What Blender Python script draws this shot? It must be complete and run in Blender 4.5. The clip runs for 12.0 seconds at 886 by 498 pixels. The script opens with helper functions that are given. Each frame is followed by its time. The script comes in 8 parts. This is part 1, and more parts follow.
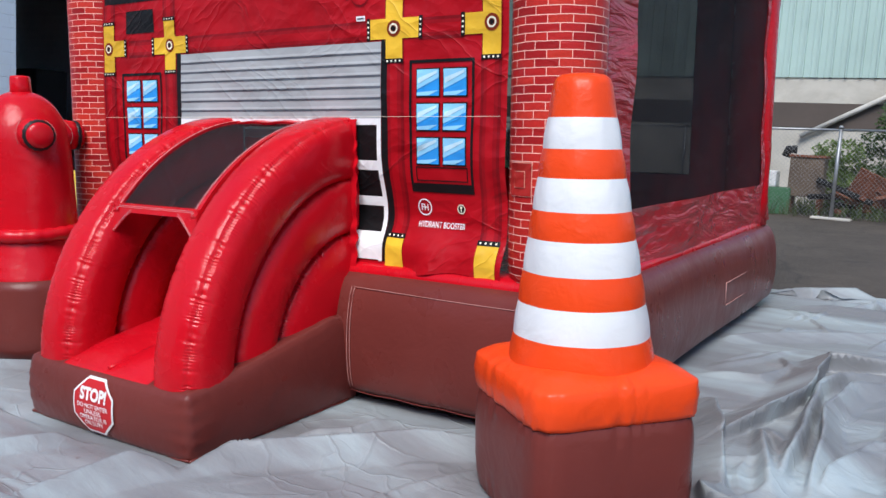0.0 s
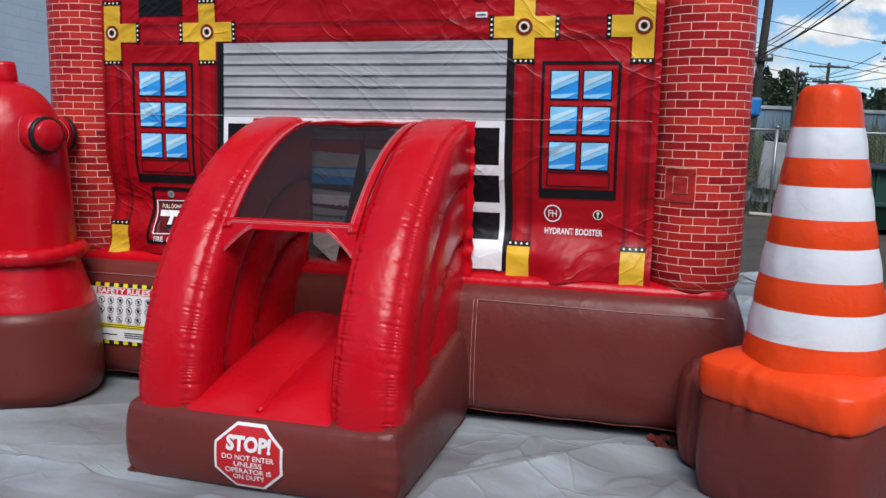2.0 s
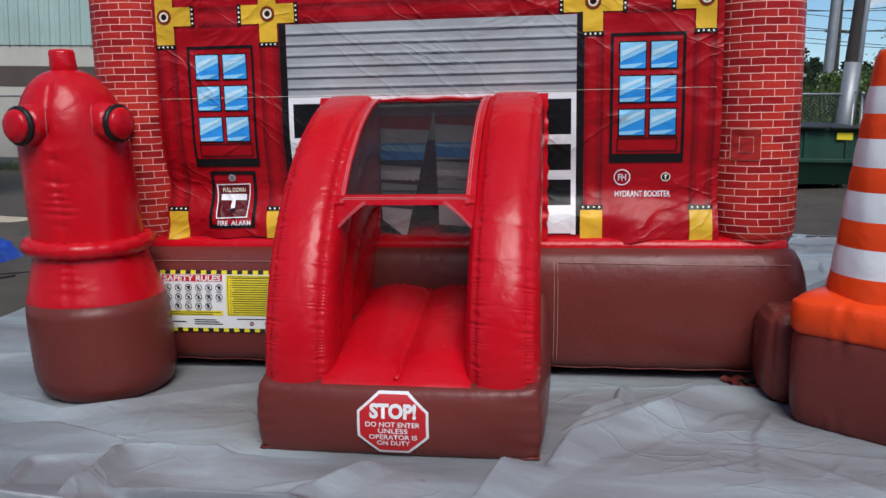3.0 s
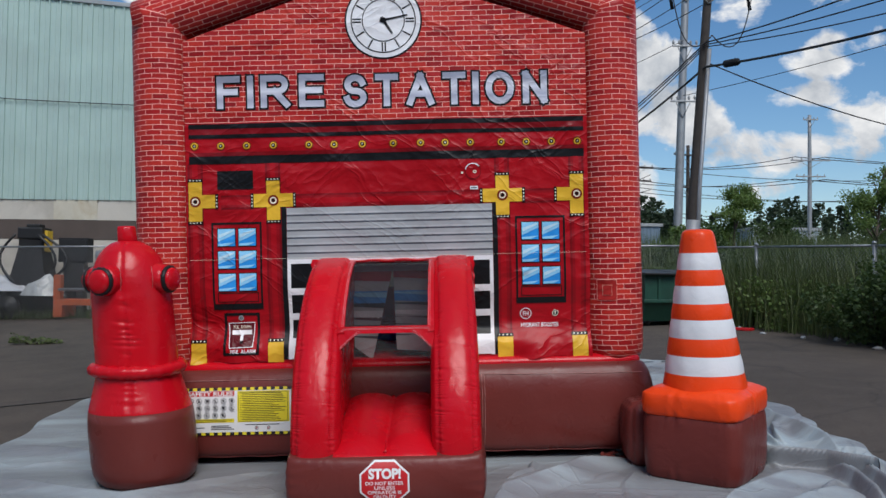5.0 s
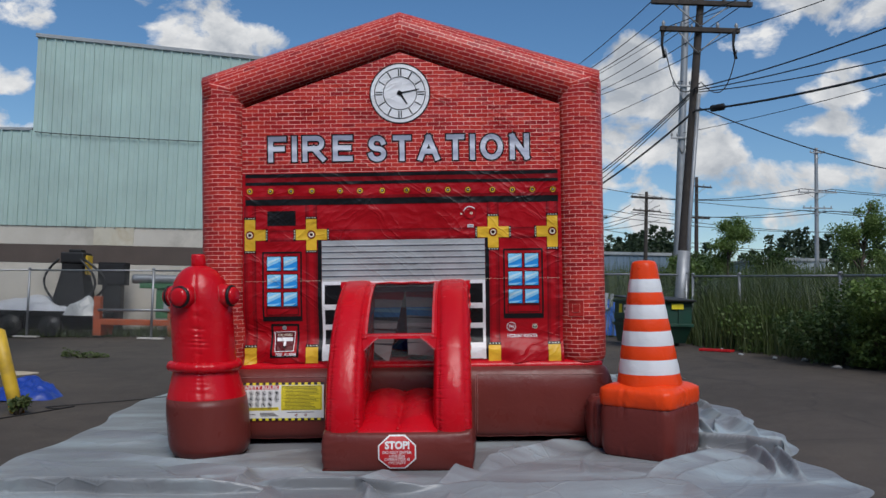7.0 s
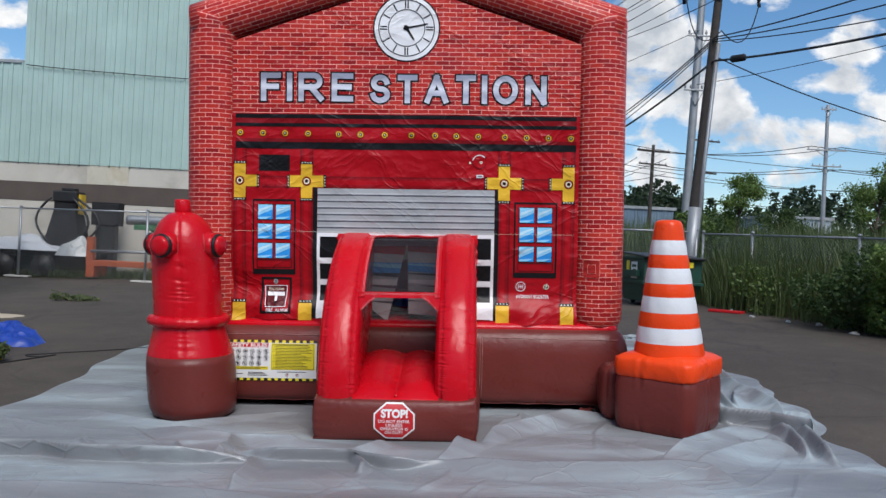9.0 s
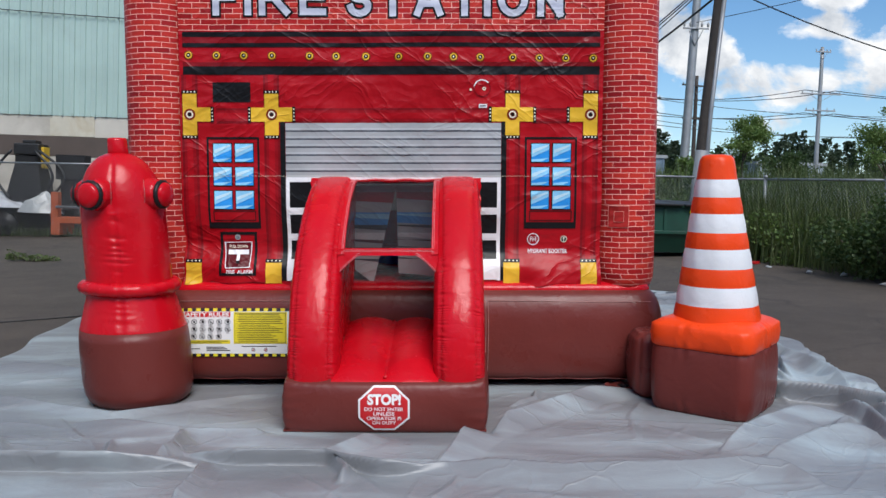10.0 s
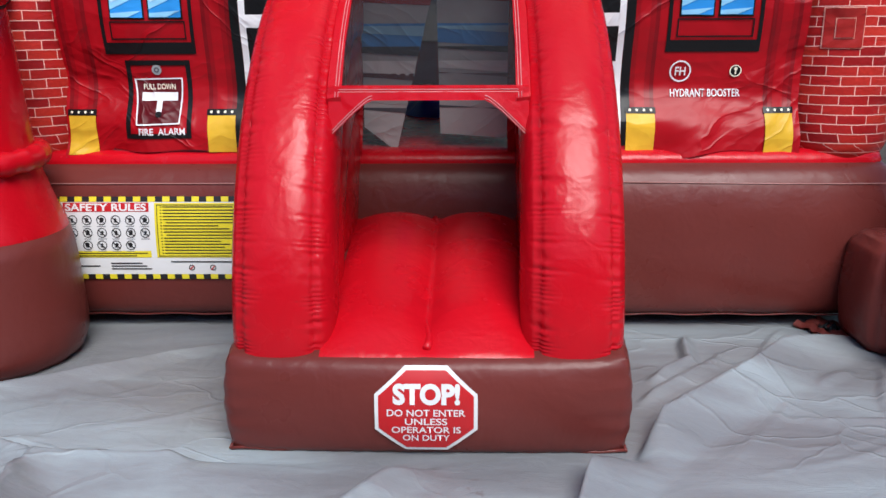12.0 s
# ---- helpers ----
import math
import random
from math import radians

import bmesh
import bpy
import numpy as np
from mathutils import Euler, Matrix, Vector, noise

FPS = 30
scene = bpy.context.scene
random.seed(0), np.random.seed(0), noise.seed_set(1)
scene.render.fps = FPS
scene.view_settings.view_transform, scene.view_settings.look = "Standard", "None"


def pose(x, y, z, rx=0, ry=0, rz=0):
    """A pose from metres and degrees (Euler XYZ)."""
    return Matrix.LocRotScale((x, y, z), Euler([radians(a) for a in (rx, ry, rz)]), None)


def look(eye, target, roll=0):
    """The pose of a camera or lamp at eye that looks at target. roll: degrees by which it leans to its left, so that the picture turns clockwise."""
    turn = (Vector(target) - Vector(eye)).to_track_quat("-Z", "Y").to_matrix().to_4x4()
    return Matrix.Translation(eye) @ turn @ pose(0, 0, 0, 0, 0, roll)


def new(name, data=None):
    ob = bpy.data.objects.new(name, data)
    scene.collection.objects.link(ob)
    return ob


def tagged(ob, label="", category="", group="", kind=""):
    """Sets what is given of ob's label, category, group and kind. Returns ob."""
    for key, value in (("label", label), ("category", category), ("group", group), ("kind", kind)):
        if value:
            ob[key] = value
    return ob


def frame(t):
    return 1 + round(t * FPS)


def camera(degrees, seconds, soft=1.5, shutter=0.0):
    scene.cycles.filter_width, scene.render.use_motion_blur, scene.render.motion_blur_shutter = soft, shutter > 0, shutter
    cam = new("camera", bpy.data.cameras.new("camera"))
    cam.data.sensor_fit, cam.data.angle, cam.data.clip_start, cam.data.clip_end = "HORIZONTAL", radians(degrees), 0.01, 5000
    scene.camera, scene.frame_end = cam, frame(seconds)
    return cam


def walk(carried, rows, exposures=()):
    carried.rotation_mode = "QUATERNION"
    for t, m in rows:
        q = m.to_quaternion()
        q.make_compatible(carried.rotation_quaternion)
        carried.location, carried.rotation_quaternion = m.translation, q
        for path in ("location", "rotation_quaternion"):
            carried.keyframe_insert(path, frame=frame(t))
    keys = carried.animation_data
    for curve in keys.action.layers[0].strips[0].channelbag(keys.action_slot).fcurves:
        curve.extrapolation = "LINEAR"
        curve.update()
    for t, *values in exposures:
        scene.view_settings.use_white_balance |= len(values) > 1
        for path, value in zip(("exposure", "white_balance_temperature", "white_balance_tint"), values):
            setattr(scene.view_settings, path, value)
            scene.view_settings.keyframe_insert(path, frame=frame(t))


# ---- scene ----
# The lot rises gently towards the back and towards the right; the inflatables stand square to it.
SLOPE = pose(0, 0, 0, 2.14, -2.04, 0)
cam = camera(56.0, 12.0)
PATH = [
    (0, (3.686, -3.761, 1.551), (2.611, -2.097, 1.278), 0.6),
    (0.5, (3.209, -3.947, 1.581), (2.282, -2.196, 1.309), 0.6),
    (1, (2.729, -4.097, 1.613), (1.953, -2.27, 1.364), 0.7),
    (1.5, (2.248, -4.2, 1.616), (1.619, -2.315, 1.386), 1.6),
    (2, (1.723, -4.389, 1.596), (1.197, -2.481, 1.307), 1.0),
    (2.5, (1.21, -4.568, 1.578), (0.744, -2.653, 1.238), -1.1),
    (3, (0.777, -4.785, 1.585), (0.491, -2.836, 1.241), -1.2),
    (3.2, (0.674, -4.897, 1.591), (0.444, -2.938, 1.258), -1.2),
    (4.8, (0.41, -6.552, 1.69), (0.403, -4.553, 1.65), -1.5),
    (5, (0.435, -6.753, 1.708), (0.437, -4.753, 1.703), -1.3),
    (5.5, (0.476, -7.256, 1.725), (0.495, -5.259, 1.821), -1.2),
    (6, (0.568, -7.657, 1.753), (0.532, -5.666, 1.931), -1.2),
    (6.5, (0.576, -8.04, 1.721), (0.533, -6.045, 1.858), -0.7),
    (7, (0.56, -8.487, 1.691), (0.527, -6.488, 1.752), -0.8),
    (7.2, (0.564, -8.571, 1.691), (0.528, -6.572, 1.76), -0.9),
    (8.8, (0.517, -8.039, 1.741), (0.472, -6.04, 1.707), 0.6),
    (9, (0.505, -7.828, 1.748), (0.47, -5.83, 1.684), 0.8),
    (9.5, (0.42, -7.191, 1.724), (0.414, -5.195, 1.588), 0.4),
    (10, (0.404, -6.489, 1.656), (0.402, -4.497, 1.478), -0.0),
    (10.5, (0.341, -5.767, 1.585), (0.321, -3.782, 1.344), 0.1),
    (10.9, (0.267, -5.208, 1.517), (0.235, -3.238, 1.176), -0.1),
    (11, (0.259, -5.071, 1.508), (0.223, -3.106, 1.138), 0.3),
    (11.5, (0.177, -4.381, 1.443), (0.131, -2.44, 0.961), 0.4),
    (12, (0.127, -3.722, 1.364), (0.09, -1.793, 0.839), -0.3),
]
EXPOSURES = [(0, 0.5), (0.5, 0.38), (1.5, 0.2), (3, 0.02), (5, -0.1), (6.5, -0.42), (7.2, -0.15), (9, 0.12), (10.5, 0.3), (12, 0.42)]
walk(cam, [(t, SLOPE @ look(eye, target, roll)) for t, eye, target, roll in PATH], EXPOSURES)


# ---- sky, sun ----
# cumulus heaps: bearing, height, half width, half height, in degrees
CLOUDS = ((-29.1, 18.3, 2.4, 1.5), (-18.9, 17.7, 3.2, 1.9), (-15.2, 17.0, 2.0, 1.2), (-29.8, 13.2, 1.4, 0.8), (-29.6, 10.4, 1.8, 0.7),
          (23.7, 19.2, 4.6, 1.9), (27.8, 20.4, 3.4, 2.0), (19.8, 17.8, 2.0, 1.2), (12.5, 15.0, 2.4, 1.7), (11.0, 10.9, 2.8, 1.4), (16.0, 10.7, 2.5, 1.3),
          (25.6, 13.9, 3.0, 1.2), (23.8, 11.8, 2.3, 0.7), (27.4, 10.4, 2.2, 1.0), (20.2, 8.1, 5.0, 1.1), (12.6, 6.4, 2.6, 1.4), (21.2, 5.8, 2.2, 0.5),
          (2.0, 5.4, 8.0, 2.0), (9.2, 8.6, 2.6, 0.8))


def sky():
    w = bpy.data.worlds.new("sky")
    scene.world = w
    w.use_nodes = True
    nt = w.node_tree
    nt.nodes.clear()
    n, ln = nt.nodes.new, nt.links.new

    def calc(op, a, b=None, c=None):
        nd = n("ShaderNodeMath")
        nd.operation = op
        for i, v in enumerate((a, b, c)):
            if v is None:
                continue
            if isinstance(v, (int, float)):
                nd.inputs[i].default_value = v
            else:
                ln(v, nd.inputs[i])
        return nd.outputs[0]

    tex = n("ShaderNodeTexSky")
    tex.sky_type = "NISHITA"
    tex.sun_disc = False
    tex.sun_elevation, tex.sun_rotation = radians(49), radians(165)
    tex.air_density, tex.dust_density, tex.ozone_density = 1.0, 0.3, 3.0
    co = n("ShaderNodeTexCoord")
    sep = n("ShaderNodeSeparateXYZ")
    ln(co.outputs["Generated"], sep.inputs[0])
    az = calc("MULTIPLY", calc("ARCTAN2", sep.outputs["X"], sep.outputs["Y"]), 57.3)
    el = calc("MULTIPLY", calc("ARCSINE", sep.outputs["Z"]), 57.3)

    def billow(lift, scale, detail):
        mp = n("ShaderNodeMapping")
        mp.inputs["Location"].default_value = (3.7, 1.4, 0.6 + lift)
        mp.inputs["Scale"].default_value = (1.0, 1.0, 1.35)
        ln(co.outputs["Generated"], mp.inputs[0])
        nd = n("ShaderNodeTexNoise")
        nd.inputs["Scale"].default_value, nd.inputs["Detail"].default_value = scale, detail
        nd.inputs["Roughness"].default_value, nd.inputs["Distortion"].default_value = 0.58, 0.25
        ln(mp.outputs[0], nd.inputs["Vector"])
        return nd.outputs["Fac"]

    # cumulus heaps: each swells round its own middle, the rest of the sky has scattered ones
    heaps = -1.6
    for a, e, ra, re in CLOUDS:
        u = calc("MULTIPLY", calc("SUBTRACT", az, a), 0.78 / ra)
        v = calc("MULTIPLY", calc("SUBTRACT", el, e), 0.74 / re)
        heaps = calc("MAXIMUM", heaps, calc("SUBTRACT", 1.0, calc("ADD", calc("MULTIPLY", u, u), calc("MULTIPLY", v, v))))
    away = calc("MAXIMUM", calc("MULTIPLY", calc("ABSOLUTE", az), 1 / 33.0), calc("MULTIPLY", el, 1 / 24.0))
    gate = n("ShaderNodeMapRange")
    gate.inputs["From Min"].default_value, gate.inputs["From Max"].default_value = 1.0, 1.3
    gate.inputs["To Min"].default_value, gate.inputs["To Max"].default_value = -2.2, 0.0
    ln(away, gate.inputs[0])
    scattered = calc("ADD", calc("MULTIPLY", calc("SUBTRACT", billow(0.0, 4.0, 2.0), 0.54), 9.0), gate.outputs[0])
    here, above = billow(0.0, 13.0, 10.0), billow(0.03, 13.0, 6.0)
    thick = calc("ADD", calc("MAXIMUM", heaps, scattered), calc("MULTIPLY", calc("SUBTRACT", here, 0.5), 7.5))
    ramp = n("ShaderNodeValToRGB")
    ramp.color_ramp.elements[0].position, ramp.color_ramp.elements[1].position = 0.15, 0.95
    ln(thick, ramp.inputs[0])
    # white crowns, grey bellies
    body = n("ShaderNodeValToRGB")
    body.color_ramp.elements[0].position, body.color_ramp.elements[0].color = 0.40, (11.2, 11.3, 11.4, 1)
    body.color_ramp.elements[1].position, body.color_ramp.elements[1].color = 0.68, (5.6, 6.1, 6.8, 1)
    ln(above, body.inputs[0])
    hue = n("ShaderNodeHueSaturation")
    hue.inputs["Saturation"].default_value, hue.inputs["Value"].default_value = 1.20, 1.36
    ln(tex.outputs[0], hue.inputs["Color"])
    mix = n("ShaderNodeMix"); mix.data_type = "RGBA"
    ln(ramp.outputs[0], mix.inputs[0]); ln(hue.outputs[0], mix.inputs["A"]); ln(body.outputs[0], mix.inputs["B"])
    bg = n("ShaderNodeBackground")
    bg.inputs["Strength"].default_value = 0.085
    ln(mix.outputs["Result"], bg.inputs[0])
    out = n("ShaderNodeOutputWorld")
    ln(bg.outputs[0], out.inputs[0])


sky()
sun = new("sun", bpy.data.lights.new("sun", "SUN"))
sun.data.energy, sun.data.angle, sun.data.color = 3.0, radians(32), (1.0, 0.98, 0.965)
sun.matrix_world = look((4, -15, 18), (0, 0, 0))


# ---- materials ----
class Nodes:
    """A small builder round one material's node tree."""

    def __init__(self, name):
        self.mat = bpy.data.materials.new(name)
        self.mat.use_nodes = True
        self.nt = self.mat.node_tree
        self.nt.nodes.clear()
        self.out = self.nt.nodes.new("ShaderNodeOutputMaterial")
        self.bsdf = self.nt.nodes.new("ShaderNodeBsdfPrincipled")
        self.link(self.bsdf.outputs[0], self.out.inputs[0])

    def node(self, kind, **values):
        nd = self.nt.nodes.new(kind)
        for k, v in values.items():
            nd.inputs[k.replace("_", " ")].default_value = v
        return nd

    def link(self, a, b):
        self.nt.links.new(a, b)

    def math(self, op, a, b=None):
        nd = self.nt.nodes.new("ShaderNodeMath")
        nd.operation = op
        for i, v in enumerate((a, b)):
            if v is None:
                continue
            if isinstance(v, (int, float)):
                nd.inputs[i].default_value = v
            else:
                self.link(v, nd.inputs[i])
        return nd.outputs[0]

    def position(self):
        return self.nt.nodes.new("ShaderNodeNewGeometry").outputs["Position"]

    def local(self):
        return self.nt.nodes.new("ShaderNodeTexCoord").outputs["Object"]

    def stretch(self, vec, scale):
        nd = self.nt.nodes.new("ShaderNodeMapping")
        nd.inputs["Scale"].default_value = scale
        self.link(vec, nd.inputs[0])
        return nd.outputs[0]

    def noise(self, vec, scale, detail=4.0, rough=0.55, distortion=0.0):
        nd = self.node("ShaderNodeTexNoise", Scale=scale, Detail=detail, Roughness=rough, Distortion=distortion)
        self.link(vec, nd.inputs["Vector"])
        return nd.outputs["Fac"]

    def ramp(self, fac, *stops):
        nd = self.nt.nodes.new("ShaderNodeValToRGB")
        el = nd.color_ramp.elements
        while len(el) < len(stops):
            el.new(0.5)
        for e, (p, c) in zip(el, stops):
            e.position, e.color = p, (*c, 1) if not isinstance(c, (int, float)) else (c, c, c, 1)
        self.link(fac, nd.inputs[0])
        return nd.outputs[0]

    def mix(self, fac, a, b, blend="MIX"):
        nd = self.nt.nodes.new("ShaderNodeMix")
        nd.data_type, nd.blend_type = "RGBA", blend
        for key, v in ((0, fac), ("A", a), ("B", b)):
            if isinstance(v, (int, float)):
                nd.inputs[key].default_value = v
            elif isinstance(v, tuple):
                nd.inputs[key].default_value = (*v, 1)
            else:
                self.link(v, nd.inputs[key])
        return nd.outputs["Result"]

    def bump(self, height, distance, strength=1.0, under=None):
        nd = self.node("ShaderNodeBump", Strength=strength, Distance=distance)
        self.link(height, nd.inputs["Height"])
        if under is not None:
            self.link(under, nd.inputs["Normal"])
        return nd.outputs[0]

    def set(self, **values):
        for k, v in values.items():
            key = k.replace("_", " ")
            if isinstance(v, (int, float)):
                self.bsdf.inputs[key].default_value = v
            elif isinstance(v, tuple):
                self.bsdf.inputs[key].default_value = (*v, 1)
            else:
                self.link(v, self.bsdf.inputs[key])
        return self.mat


def tone(c, k):
    return tuple(min(1.0, v * k) for v in c)


def crumple(n, strength=1.0, scale=1.0):
    """Creases of a loose printed sheet: soft billows, facets with sharp borders, and long pulled folds here and there."""
    pos = n.position()
    warp = n.node("ShaderNodeTexNoise", Scale=3.0 * scale, Detail=3.0)
    n.link(pos, warp.inputs["Vector"])
    mixv = n.nt.nodes.new("ShaderNodeVectorMath"); mixv.operation = "MULTIPLY_ADD"
    n.link(warp.outputs["Color"], mixv.inputs[0]); mixv.inputs[1].default_value = (0.20, 0.20, 0.20)
    n.link(pos, mixv.inputs[2])
    h = n.math("MULTIPLY", n.noise(pos, 3.2 * scale, 3.0, 0.5, 0.3), 1.1)
    for k, (turn, size, weight) in enumerate(((0.55, 4.2, 0.85), (-0.75, 8.5, 0.42))):
        mp = n.nt.nodes.new("ShaderNodeMapping")
        mp.inputs["Rotation"].default_value, mp.inputs["Scale"].default_value = (0, turn, 0), (0.62, 1.0, 1.6)
        n.link(mixv.outputs[0], mp.inputs[0])
        vor = n.node("ShaderNodeTexVoronoi", Scale=size * scale)
        n.link(mp.outputs[0], vor.inputs["Vector"])
        gate = n.ramp(n.noise(pos, 1.3 * scale + k, 2.0), (0.40, 0.15), (0.60, 1.0))
        h = n.math("ADD", h, n.math("MULTIPLY", n.math("MULTIPLY", vor.outputs["Distance"], gate), weight))
    for k, (turn, size, weight) in enumerate(((0.62, 3.0, 0.30), (-0.6, 3.6, 0.26))):
        mp = n.nt.nodes.new("ShaderNodeMapping")
        mp.inputs["Location"].default_value = (1.7 * k, 0.9 * k, 2.3 * k)
        mp.inputs["Rotation"].default_value = (0, turn, 0)
        n.link(mixv.outputs[0], mp.inputs[0])
        thin = n.stretch(mp.outputs[0], (0.75, 0.75, 3.4))
        off = n.math("ABSOLUTE", n.math("SUBTRACT", n.noise(thin, size * scale, 1.5, 0.4), 0.5))
        ridge = n.ramp(off, (0.0, 1.0), (0.035, 0.5), (0.12, 0.0))
        part_of = n.ramp(n.noise(thin, 1.1 * scale, 1.0), (0.46, 0.0), (0.62, 1.0))
        h = n.math("ADD", h, n.math("MULTIPLY", n.math("MULTIPLY", ridge, part_of), weight))
    return n.bump(h, 0.023 * strength, 0.9)


def vinyl(name, color, rough=0.27, dents=1.4, fine=1.0, gloss=0.24):
    """Welded PVC skin of an inflatable: a soft sheen, shallow dents, scuffs and dust."""
    n = Nodes(name)
    pos = n.position()
    big = n.noise(pos, 1.3, 3.0)
    small = n.noise(pos, 23.0, 5.0, 0.6)
    col = n.mix(n.ramp(big, (0.3, 0.0), (0.7, 1.0)), tone(color, 0.9), tone(color, 1.08))
    col = n.mix(n.math("MULTIPLY", n.ramp(small, (0.6, 0.0), (0.85, 1.0)), 0.10), col, tone(color, 0.7))
    r = n.math("ADD", n.math("MULTIPLY", n.ramp(n.noise(pos, 4.0, 4.0), (0.3, 0.0), (0.7, 1.0)), 0.14), rough - 0.05)
    weave = n.noise(pos, 420.0, 1.0)
    b = n.bump(n.noise(pos, 5.5, 3.0, 0.5, 0.6), 0.012 * dents, 0.6)
    b = n.bump(n.noise(pos, 12.0, 3.0, 0.55, 1.2), 0.0045 * fine, 0.6, b)
    b = n.bump(n.noise(n.stretch(pos, (1.0, 1.0, 0.55)), 26.0, 2.0), 0.0014 * fine, 0.7, b)
    b = n.bump(weave, 0.0004, 0.5, b)
    return n.set(Base_Color=col, Roughness=r, Specular_IOR_Level=gloss, Normal=b)


def printed(name, color, rough=0.37, strength=1.0, spread=0.1, gloss=0.23):
    """Ink on the loose vinyl front sheet."""
    n = Nodes(name)
    pos = n.position()
    f = n.ramp(n.noise(pos, 3.0, 5.0, 0.6), (0.3, 0.0), (0.7, 1.0))
    col = n.mix(f, tone(color, 1 - spread), tone(color, 1 + spread))
    return n.set(Base_Color=col, Roughness=rough, Specular_IOR_Level=gloss, Normal=crumple(n, strength))


def slack_vinyl(name, color):
    """Glossy vinyl wall sheet that hangs slack, in long level ripples."""
    n = Nodes(name)
    pos = n.position()
    f = n.ramp(n.noise(pos, 2.0, 4.0, 0.6), (0.3, 0.0), (0.7, 1.0))
    col = n.mix(f, tone(color, 0.88), tone(color, 1.12))
    b = n.bump(n.noise(n.stretch(pos, (1.0, 0.32, 1.5)), 5.0, 4.0, 0.5, 1.2), 0.05, 0.8)
    b = n.bump(n.noise(n.stretch(pos, (1.0, 0.6, 1.3)), 17.0, 3.0, 0.5, 0.8), 0.006, 0.8, b)
    return n.set(Base_Color=col, Roughness=0.25, Specular_IOR_Level=0.6, Normal=b)


def brick_print(name, crease, rough=0.38):
    """Brickwork as it is printed on the vinyl: pale hand-drawn joints, each brick its own red."""
    n = Nodes(name)
    uv = n.nt.nodes.new("ShaderNodeUVMap"); uv.uv_map = "map"
    wob = n.node("ShaderNodeTexNoise", Scale=14.0, Detail=2.0)
    n.link(uv.outputs[0], wob.inputs["Vector"])
    add = n.nt.nodes.new("ShaderNodeVectorMath"); add.operation = "MULTIPLY_ADD"
    n.link(wob.outputs["Color"], add.inputs[0]); add.inputs[1].default_value = (0.006, 0.006, 0)
    n.link(uv.outputs[0], add.inputs[2])
    br = n.node("ShaderNodeTexBrick", Scale=1.0, Mortar_Size=0.0023, Mortar_Smooth=0.25, Brick_Width=0.124, Row_Height=0.0412, Bias=0.0)
    br.offset, br.offset_frequency, br.squash = 0.5, 2, 1.0
    br.inputs["Color1"].default_value = (0.0, 0.0, 0.0, 1)
    br.inputs["Color2"].default_value = (1.0, 1.0, 1.0, 1)
    br.inputs["Mortar"].default_value = (0.5, 0.5, 0.5, 1)
    n.link(add.outputs[0], br.inputs["Vector"])
    each = n.ramp(br.outputs["Color"], (0.0, (0.29, 0.011, 0.013)), (0.35, (0.48, 0.020, 0.020)), (0.7, (0.58, 0.040, 0.025)), (1.0, (0.40, 0.013, 0.015)))
    grain = n.noise(uv.outputs[0], 60.0, 4.0, 0.65)
    each = n.mix(n.math("MULTIPLY", n.ramp(grain, (0.35, 0.0), (0.75, 1.0)), 0.30), each, (0.16, 0.008, 0.01))
    col = n.mix(br.outputs["Fac"], each, (0.86, 0.50, 0.42))
    pos = n.position()
    if crease:
        b = crumple(n, 0.8)
    else:
        b = n.bump(n.noise(n.stretch(pos, (1.0, 1.0, 2.2)), 9.0, 3.0, 0.5, 0.8), 0.008, 0.6)
    return n.set(Base_Color=col, Roughness=rough, Specular_IOR_Level=0.22, Normal=b)


def plain(name, color, rough=0.6, metal=0.0, spread=0.15, scale=6.0, bump=0.0, bscale=60.0, dirt=None):
    """A painted, metal or plastic surface with mottling, dirt and fine relief."""
    n = Nodes(name)
    pos = n.position()
    f = n.ramp(n.noise(pos, scale, 5.0, 0.6), (0.3, 0.0), (0.7, 1.0))
    col = n.mix(f, tone(color, 1 - spread), tone(color, 1 + spread))
    if dirt:
        g = n.ramp(n.noise(pos, scale * 0.4, 6.0, 0.65, 0.5), (0.5, 0.0), (0.72, 1.0))
        col = n.mix(n.math("MULTIPLY", g, 0.6), col, dirt)
    mat = n.set(Base_Color=col, Roughness=rough, Metallic=metal)
    if bump:
        n.set(Normal=n.bump(n.noise(pos, bscale, 4.0), bump, 0.8))
    return mat


def block_wall(name, color):
    """Painted concrete blocks with shallow joints, 0.4 by 0.2 m."""
    n = Nodes(name)
    pos = n.position()
    sep = n.nt.nodes.new("ShaderNodeSeparateXYZ")
    n.link(pos, sep.inputs[0])
    flat = n.nt.nodes.new("ShaderNodeCombineXYZ")
    n.link(n.math("ADD", sep.outputs["X"], sep.outputs["Y"]), flat.inputs[0]); n.link(sep.outputs["Z"], flat.inputs[1])
    br = n.node("ShaderNodeTexBrick", Scale=1.0, Mortar_Size=0.006, Mortar_Smooth=0.6, Brick_Width=0.4, Row_Height=0.2)
    n.link(flat.outputs[0], br.inputs["Vector"])
    f = n.ramp(n.noise(pos, 1.0, 5.0, 0.6), (0.3, 0.0), (0.7, 1.0))
    col = n.mix(f, tone(color, 0.94), tone(color, 1.05))
    b = n.bump(n.math("SUBTRACT", 1.0, br.outputs["Fac"]), 0.008, 0.8)
    b = n.bump(n.noise(pos, 25.0, 4.0), 0.004, 0.8, b)
    return n.set(Base_Color=col, Roughness=0.75, Normal=b)


